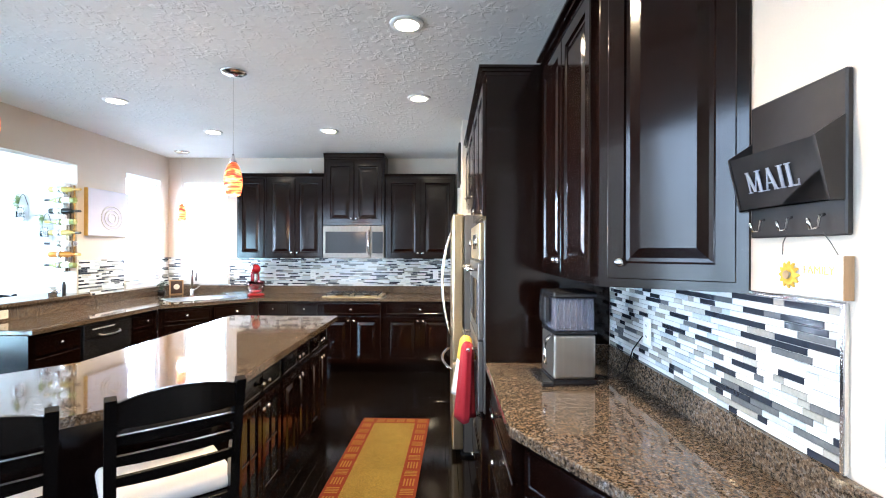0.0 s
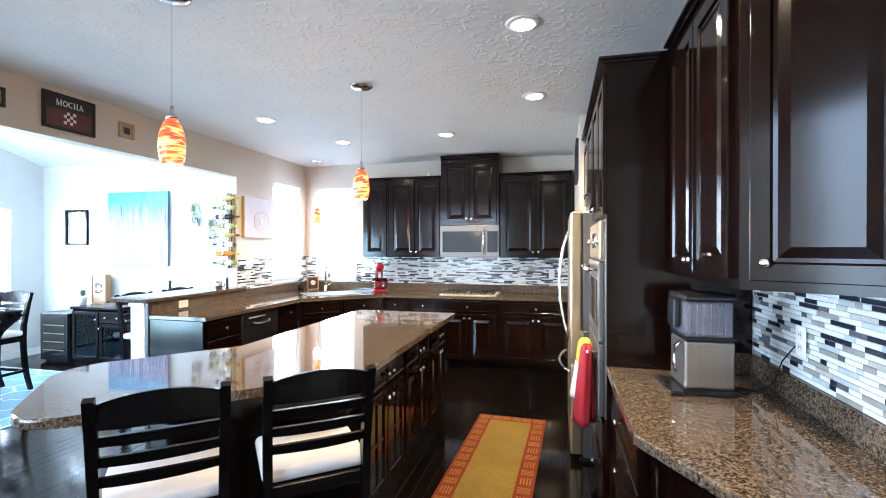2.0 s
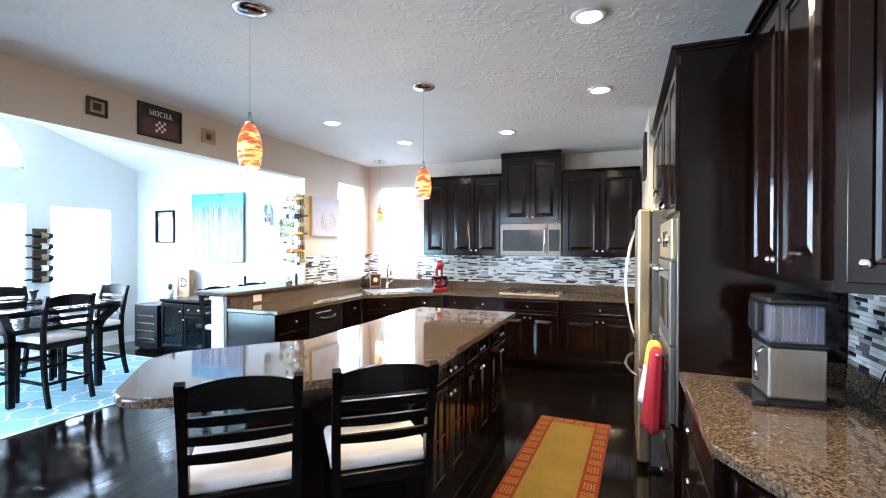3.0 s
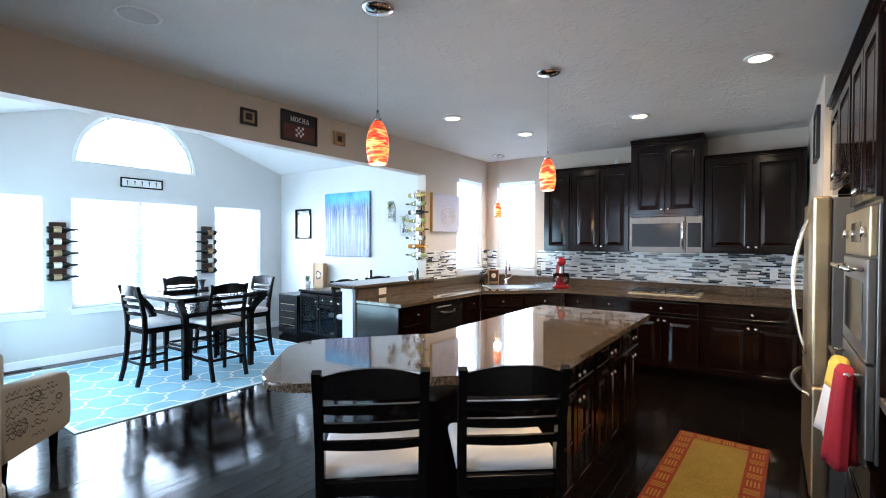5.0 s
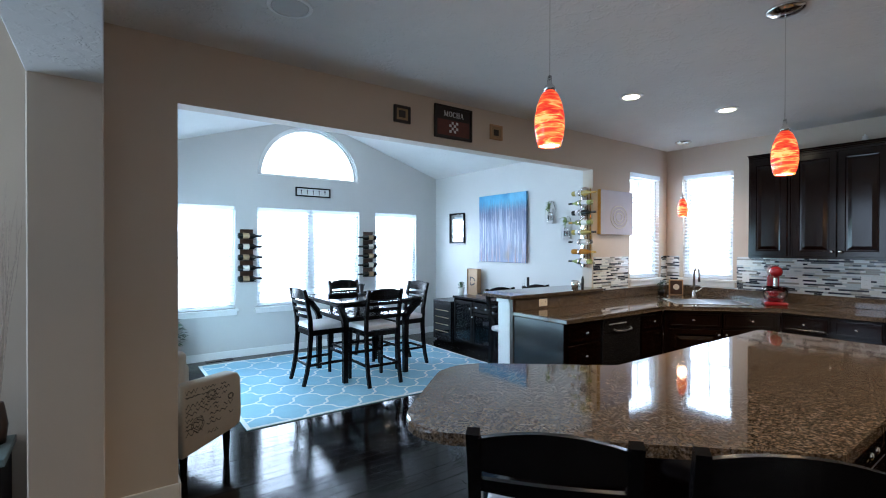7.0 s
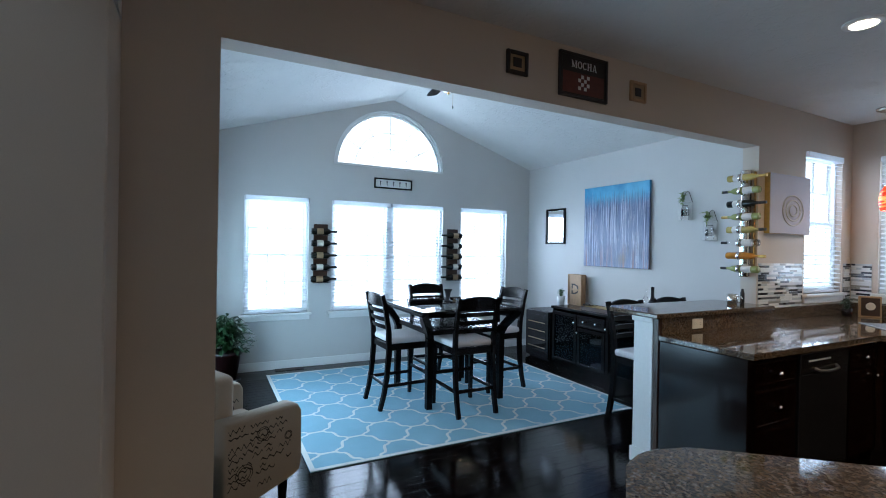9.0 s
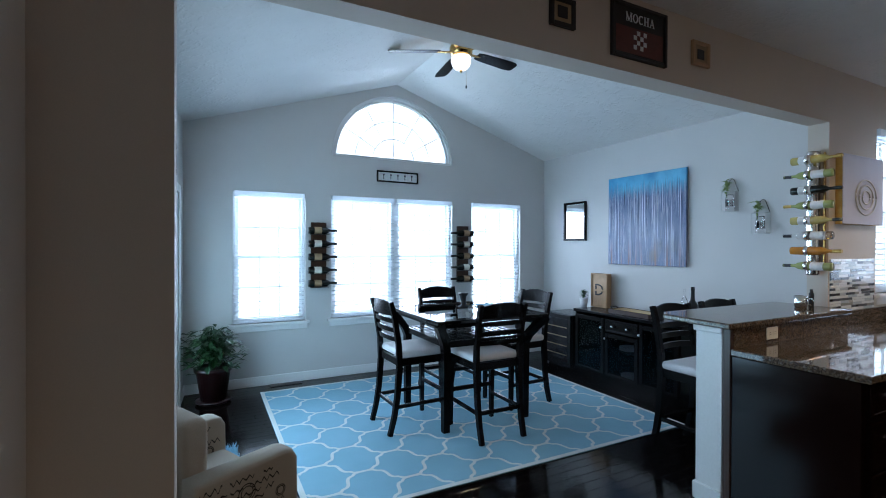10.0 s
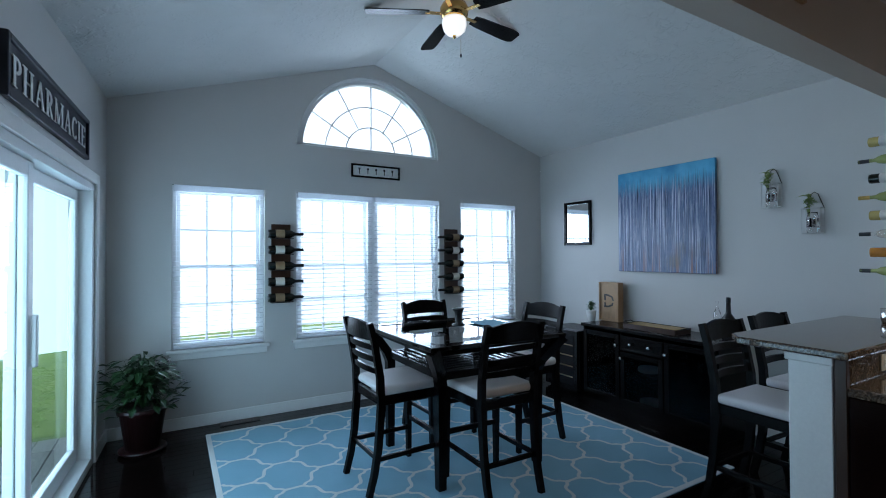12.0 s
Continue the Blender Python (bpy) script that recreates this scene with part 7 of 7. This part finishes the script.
for k in range(5):
    a = radians(72 * k + 26)
    arm = bar(bmesh.new(), [(0.09 * math.cos(a), 0.09 * math.sin(a), 3.20), (0.21 * math.cos(a), 0.21 * math.sin(a), 3.205)], 0.008, 0.03, (0, 0, 1))
    blade = bmesh.new()
    vs_ = []
    for r, hw in ((0.18, 0.045), (0.25, 0.055), (0.55, 0.068), (0.62, 0.062), (0.645, 0.045)):
        vs_.append([(r, -hw), (r, hw)])
    ring_ = [q[0] for q in vs_] + [q[1] for q in reversed(vs_)]
    prism(blade, ring_, 0.0, 0.007)
    bmesh.ops.transform(blade, matrix=pose(0, 0, 3.205) @ Matrix.Rotation(a, 4, "Z") @ Matrix.Rotation(radians(-12), 4, "X"), verts=blade.verts)
    bl_ = part("blade", blade, M_BLACK, fn, "dark wood blade")
    part("blade_arm", arm, M_BRASS, bl_)

# plant in the corner
pc = thing("potted_plant", "leafy green houseplant in a dark red pot", "plant", pose(-7.12, 1.0, 0))
part("pot", lathe(bmesh.new(), [(0.11, 0.03), (0.15, 0.30), (0.165, 0.30), (0.168, 0.335), (0.15, 0.335), (0.145, 0.30)], segs=28), M_POT, pc, "dark red glazed pot", True)
part("saucer", lathe(bmesh.new(), [(0.13, 0.0), (0.155, 0.02), (0.155, 0.03), (0.12, 0.03)], segs=28), M_POT, pc, "", True)
part("soil", lathe(bmesh.new(), [(0.147, 0.30), (0.14, 0.312), (0.02, 0.315)], segs=24), M_SOIL, pc)
part("foliage", leaves(bmesh.new(), 420, 0.33, 0.42, 0.11, rng, 0.75, 0.31, 0.42), M_LEAF, pc, "arching green leaves")

fv = thing("floor_vent", "dark slotted floor vent by the window wall", "vent", pose(-7.40, 1.70, 0))
part("frame", boxed(-0.05, -0.16, 0.0, 0.05, 0.16, 0.006, 0.002), M_BLACK_METAL, fv)
for k in range(12):
    part("slat", boxed(-0.035, -0.145 + 0.025 * k, 0.006, 0.035, -0.135 + 0.025 * k, 0.009), M_BROWN_SIDE, fv)

# sign over the sliding door, on the wall facing +y: local x runs along -x
ps = framed("sign", "long black framed sign reading PHARMACIE", TURN_SOUTH @ pose(-6.05, DY0, 2.195, 0, 0, 180), 1.36, 0.255, M_NAVY, M_NAVY, 0.025, 0.03, "sign")
bm = serif_letters("PHARMACIE", 0.125, 0.003)
wide = max(v_.co.x for v_ in bm.verts) - min(v_.co.x for v_ in bm.verts)
bmesh.ops.scale(bm, vec=(1.22 / wide, 1, 1), verts=bm.verts)
bmesh.ops.translate(bm, verts=bm.verts, vec=(0, -0.018, -0.003))
part("lettering", bm, M_LETTER, ps)


# script-print armchair
def armchair():
    ac = thing("armchair", "linen armchair printed with dark script", "armchair", pose(-4.53, 0.87, 0, 0, 0, 26))

    def arm_profile(x0, x1):
        bm = bmesh.new()
        prof = [(-0.15, 0.13), (0.24, 0.21), (0.285, 0.235), (0.295, 0.30), (0.29, 0.56), (0.27, 0.595), (0.235, 0.605), (-0.15, 0.60)]
        a = [bm.verts.new((x0, y, z)) for y, z in prof]
        b = [bm.verts.new((x1, y, z)) for y, z in prof]
        bm.faces.new(a), bm.faces.new(b[::-1])
        k = len(prof)
        for i in range(k):
            bm.faces.new((a[i], b[i], b[(i + 1) % k], a[(i + 1) % k]))
        bmesh.ops.recalc_face_normals(bm, faces=bm.faces)
        bmesh.ops.bevel(bm, geom=[e_ for e_ in bm.edges if abs(e_.verts[0].co.x - e_.verts[1].co.x) < 1e-6], offset=0.018, segments=2, affect="EDGES", profile=0.5)
        return bm

    for x0, x1 in ((-0.36, -0.24), (0.24, 0.36)):
        part("arm", arm_profile(x0, x1), M_LINEN, ac, "", True)
    part("back", boxed(-0.238, -0.15, 0.18, 0.238, -0.03, 0.80, 0.04, 3), M_LINEN, ac, "", True)
    part("seat", boxed(-0.237, -0.025, 0.26, 0.237, 0.28, 0.45, 0.03, 3), M_LINEN, ac, "", True)
    for sx in (-0.30, 0.30):
        for sy, h in ((-0.11, 0.15), (0.21, 0.215)):
            part("leg", bar(bmesh.new(), [(sx, sy, 0.0), (sx, sy, h)], [0.025, 0.04], [0.025, 0.04]), M_BLACK, ac)
    r = random.Random(11)
    for side, x in ((1, 0.3615), (-1, -0.2385), (-1, -0.3615), (1, -0.2385)):
        bm = bmesh.new()
        z = 0.555
        while z > 0.13:
            y = -0.135
            while y < 0.22:
                ln = r.uniform(0.03, 0.15)
                if r.random() < 0.9 and y + ln < 0.255 and z > 0.12 + (y + ln + 0.36) * 0.19 + 0.03:
                    amp, fr_ = r.uniform(0.004, 0.012), r.uniform(60, 130)
                    n = max(6, int(ln / 0.006))
                    prev = None
                    for k in range(n + 1):
                        yy = y + ln * k / n
                        zz = z + amp * math.sin(yy * fr_ * 2.3) + 0.05 * (yy - y) + 0.3 * amp * math.sin(yy * 311)
                        th = 0.002 + 0.0022 * abs(math.sin(yy * 90))
                        pair = (bm.verts.new((x, yy, zz - th)), bm.verts.new((x, yy, zz + th)))
                        if prev:
                            bm.faces.new((prev[0], pair[0], pair[1], prev[1]))
                        prev = pair
                y += ln + r.uniform(0.01, 0.05)
            z -= r.uniform(0.024, 0.04)
        for cy_, cz_, rr in ((0.05, 0.50, 0.035), (-0.05, 0.33, 0.045), (0.20, 0.45, 0.022)):
            for q in (rr, rr * 0.72):
                prev = None
                for k in range(25):
                    a = 2 * math.pi * k / 24
                    pair = (bm.verts.new((x, cy_ + (q - 0.002) * math.cos(a), cz_ + (q - 0.002) * math.sin(a))), bm.verts.new((x, cy_ + (q + 0.002) * math.cos(a), cz_ + (q + 0.002) * math.sin(a))))
                    if prev:
                        bm.faces.new((prev[0], pair[0], pair[1], prev[1]))
                    prev = pair
        tagged(part("script_print", bm, M_INK, ac, "dark unreadable script strokes"), kind="stuff")


armchair()
# Low pale blue slab with upright tufts, on the planks by the armchair.
sh = thing("shag_mat", "pale blue shaggy patch on the floor beside the armchair", "mat", pose(-5.62, 0.93, 0))
part("backing", boxed(-0.30, -0.2, 0.0, 0.30, 0.2, 0.02, 0.006), M_SHAG, sh)
bm = bmesh.new()
for _ in range(1600):
    x_, y_ = rng.uniform(-0.3, 0.3), rng.uniform(-0.2, 0.2)
    a = rng.uniform(0, 6.28)
    d_ = Vector((math.cos(a), math.sin(a), 0)) * 0.012
    l_ = Vector((rng.uniform(-0.02, 0.02), rng.uniform(-0.02, 0.02), rng.uniform(0.03, 0.05)))
    b_ = Vector((x_, y_, 0.016))
    bm.faces.new((bm.verts.new(b_ - d_ * 0.4), bm.verts.new(b_ + d_ * 0.4), bm.verts.new(b_ + l_)))
tagged(part("shag", bm, M_SHAG, sh), kind="stuff")

# family room corner: low console, photo frame, twigs
cs = thing("console_table", "low sage painted console with dark side", "console", pose(-4.12, -0.12, 0))
part("top", boxed(-0.19, -0.75, 0.40, 0.20, 0.20, 0.44, 0.005, 2), M_DRIFT, cs)
part("body", boxed(-0.18, -0.72, 0.0, 0.18, 0.18, 0.399, 0.003), M_NEARBLACK, cs)
pf = thing("photo_frame", "small dark photo frame leaning on the console", "photo frame", pose(-4.08, -0.10, 0.441, -12, 0, 70))
part("frame", boxed(-0.07, -0.008, 0.0, 0.07, 0.008, 0.17, 0.004), M_NEARBLACK, pf)
part("photo", boxed(-0.055, -0.010, 0.015, 0.055, -0.0085, 0.155), M_OVEN_GLASS, pf)
vz = thing("twig_vase", "tall floor vase with pale bare twigs", "vase", pose(-4.20, 0.0, 0.44))
part("vase", lathe(bmesh.new(), [(0.05, 0), (0.06, 0.10), (0.045, 0.2), (0.04, 0.22), (0.03, 0.22)], segs=20), M_BROWN_SIDE, vz, "", True)
for k in range(24):
    a = rng.uniform(0, 6.28)
    pts = [(0.01 * math.cos(a), 0.01 * math.sin(a), 0.1)]
    rr = 0.01
    for j in range(1, 7):
        rr += rng.uniform(0.0, 0.028)
        a += rng.uniform(-0.5, 0.5)
        pts.append((rr * math.cos(a), rr * math.sin(a), 0.1 + j * rng.uniform(0.175, 0.225)))
    part("twig", tube(bmesh.new(), pts, [0.004, 0.004, 0.0035, 0.003, 0.0025, 0.002, 0.001], 5), M_TWIG, vz)

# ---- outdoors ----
# Glowing curved sheet added near the house so the outdoor view turns white.
M_BACKDROP_GLOW = glowing_surface("bright_hazy_distance", (0.92, 0.97, 1.0), 3.7)
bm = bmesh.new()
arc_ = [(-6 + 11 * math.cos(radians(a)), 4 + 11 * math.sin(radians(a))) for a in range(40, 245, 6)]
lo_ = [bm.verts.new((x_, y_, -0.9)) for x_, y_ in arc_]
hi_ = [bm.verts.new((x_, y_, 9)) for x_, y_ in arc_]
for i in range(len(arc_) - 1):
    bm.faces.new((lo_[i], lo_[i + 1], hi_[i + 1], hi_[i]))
structure("backdrop", bm, M_BACKDROP_GLOW, "glowing white screen added outside, standing in for the bright outdoors", "backdrop")
pch = thing("patio_chair", "grey metal patio chair on the deck", "chair", pose(-7.0, -0.5, -0.06, 0, 0, 30))
bm = bmesh.new()
for sx in (-0.25, 0.25):
    tube(bm, [(sx, 0.25, 0.0), (sx, 0.25, 0.62), (sx, -0.2, 0.62)], 0.012, 8)
    tube(bm, [(sx, -0.28, 0.0), (sx, -0.2, 0.45), (sx, -0.3, 0.95)], 0.012, 8)
part("frame", bm, M_STEEL, pch)
part("seat", boxed(-0.25, -0.22, 0.42, 0.25, 0.25, 0.44, 0.006), M_DECK, pch)
for k in range(6):
    part("back_slat", boxed(-0.25, -0.30 + 0.0 * k, 0.52 + 0.07 * k, 0.25, -0.285, 0.56 + 0.07 * k, 0.003), M_DECK, pch)

# ---- mosaic splashbacks ----


def mosaic_rows(x0, x1, z0, z1, rng_, pitch=0.0186, gap=0.0018):
    """Rows of tiles of mixed lengths: (x0, x1, z0, z1)."""
    rows_ = int(round((z1 - z0) / pitch))
    ph = (z1 - z0) / rows_
    for r in range(rows_):
        x = x0 - rng_.uniform(0, 0.12)
        while x < x1:
            ln = rng_.choice((0.04, 0.065, 0.09, 0.115, 0.14))
            a, b = max(x, x0), min(x + ln - gap, x1)
            if b - a > 0.008:
                yield a, b, z0 + r * ph + gap / 2, z0 + (r + 1) * ph - gap / 2
            x += ln


def tile_bm(bm, a, b, lo, hi, t=0.006, c=0.0012):
    """A tile with a chamfered face, front towards -y."""
    back = [bm.verts.new(p) for p in ((a, 0, lo), (b, 0, lo), (b, 0, hi), (a, 0, hi))]
    mid = [bm.verts.new(p) for p in ((a, -t + c, lo), (b, -t + c, lo), (b, -t + c, hi), (a, -t + c, hi))]
    front = [bm.verts.new(p) for p in ((a + c, -t, lo + c), (b - c, -t, lo + c), (b - c, -t, hi - c), (a + c, -t, hi - c))]
    for p, q in ((back, mid), (mid, front)):
        for i in range(4):
            bm.faces.new((p[i], p[(i + 1) % 4], q[(i + 1) % 4], q[i]))
    bm.faces.new(front)


def splash(name, label, m, x0, x1, z0, z1, seed, pieces=False):
    sp_ = thing(name, label, "splashback", m, "", "structure")
    part("grout_bed", boxed(x0, -0.004, z0, x1, -0.0005, z1), M_GROUT, sp_)
    r = random.Random(seed)
    if pieces:
        shared = {}
        for a, b, lo, hi in mosaic_rows(x0, x1, z0, z1, r):
            key = (round(b - a, 3), round(hi - lo, 4))
            if key not in shared:
                bm = bmesh.new()
                tile_bm(bm, 0, b - a, 0, hi - lo)
                shared[key] = part("tile", bm, M_MOSAIC, sp_)
                shared[key].location = (a, -0.004, lo)
            else:
                again(shared[key], pose(a, -0.004, lo), sp_)
    else:
        bm = bmesh.new()
        for a, b, lo, hi in mosaic_rows(x0, x1, z0, z1, r):
            tile_bm(bm, a, b, lo, hi)
        bmesh.ops.translate(bm, verts=bm.verts, vec=(0, -0.004, 0))
        tagged(part("tiles", bm, M_MOSAIC_STUFF, sp_), kind="stuff")
    return sp_


# east wall: local x runs along -y from y = 2.604
splash("splashback_east", "grey, white and slate linear glass mosaic over the coffee counter", pose(XR, 2.604, 0, 0, 0, -90), 0.0, 1.435, 1.021, 1.392, 21, True)
structure("trim_splash_edge", boxed(XR - 0.014, 1.155, 1.021, XR - 0.0005, 1.168, 1.405, 0.002), M_CHROME, "metal edge strip of the mosaic", "trim")
structure("trim_splash_top", boxed(XR - 0.013, 1.169, 1.393, XR - 0.0006, 1.482, 1.405, 0.002), M_CHROME, "metal top strip of the mosaic", "trim")
splash("splashback_north", "grey, white and slate linear glass mosaic on the back wall", pose(0, YB, 0), KW2[1] + 0.042, -0.024, 1.019, 1.394, 5)
splash("splashback_corner", "linear glass mosaic strip beside the sink window", pose(0, YB, 0), XL + 0.012, KW2[0] - 0.042, 1.019, 1.394, 6)
splash("splashback_sill", "linear glass mosaic strip under the sink window", pose(0, YB, 0), KW2[0] - 0.041, KW2[1] + 0.041, 1.019, KW2[2] - 0.087, 9)
splash("splashback_west", "linear glass mosaic beside the raised bar", pose(XL, 0, 0, 0, 0, 90), 4.842, KW1[0] - 0.042, 1.019, 1.394, 7)
splash("splashback_west_corner", "linear glass mosaic strip in the kitchen corner", pose(XL, 0, 0, 0, 0, 90), KW1[1] + 0.042, YB - 0.013, 1.019, 1.394, 8)

# ---- floor planks, running along y ----
floor = bpy.data.objects["floor"]
PW, PL = 0.083, 1.5
r = random.Random(31)
plank = bmesh.new()
c = 0.0012


def plank_bm(bm, x0, x1, y0, y1):
    lo = [bm.verts.new(p) for p in ((x0, y0, -0.011), (x1, y0, -0.011), (x1, y1, -0.011), (x0, y1, -0.011))]
    mid = [bm.verts.new(p) for p in ((x0, y0, -c), (x1, y0, -c), (x1, y1, -c), (x0, y1, -c))]
    hi = [bm.verts.new(p) for p in ((x0 + c, y0 + c, 0), (x1 - c, y0 + c, 0), (x1 - c, y1 - c, 0), (x0 + c, y1 - c, 0))]
    for p, q in ((lo, mid), (mid, hi)):
        for i in range(4):
            bm.faces.new((p[i], p[(i + 1) % 4], q[(i + 1) % 4], q[i]))
    bm.faces.new(hi)


plank_bm(plank, 0.0003, PW - 0.0003, 0.0003, PL - 0.0003)
shared_plank = None
rest = bmesh.new()
count = 0
x = DX - 0.1
while x < XR:
    y_lo = YS if x > FWX - 0.13 else DY0 - 0.12 + SKEW * (x - DX)
    y_hi = YB if x > XL - WT else DY1 + 0.12
    y = y_lo - r.uniform(0, PL - 0.1)
    while y < y_hi:
        lo_, hi_ = max(y, y_lo), min(y + PL, y_hi)
        near = -5.0 < x < -1.9 and -0.2 < y < 4.6
        if near and count < 290 and hi_ - lo_ > PL - 0.001:
            if shared_plank is None:
                shared_plank = part("plank", plank, M_PLANK, floor)
                shared_plank.location = (x, y, 0)
            else:
                again(shared_plank, pose(x, y, r.uniform(-0.0004, 0.0003), r.uniform(-0.02, 0.02), r.uniform(-0.45, 0.45)), floor)
            count += 1
        else:
            plank_bm(rest, x + 0.0003, x + PW - 0.0003, lo_ + 0.0003, hi_ - 0.0003)
        y += PL
    x += PW
tagged(part("planks", rest, M_PLANK_STUFF, floor), kind="stuff")
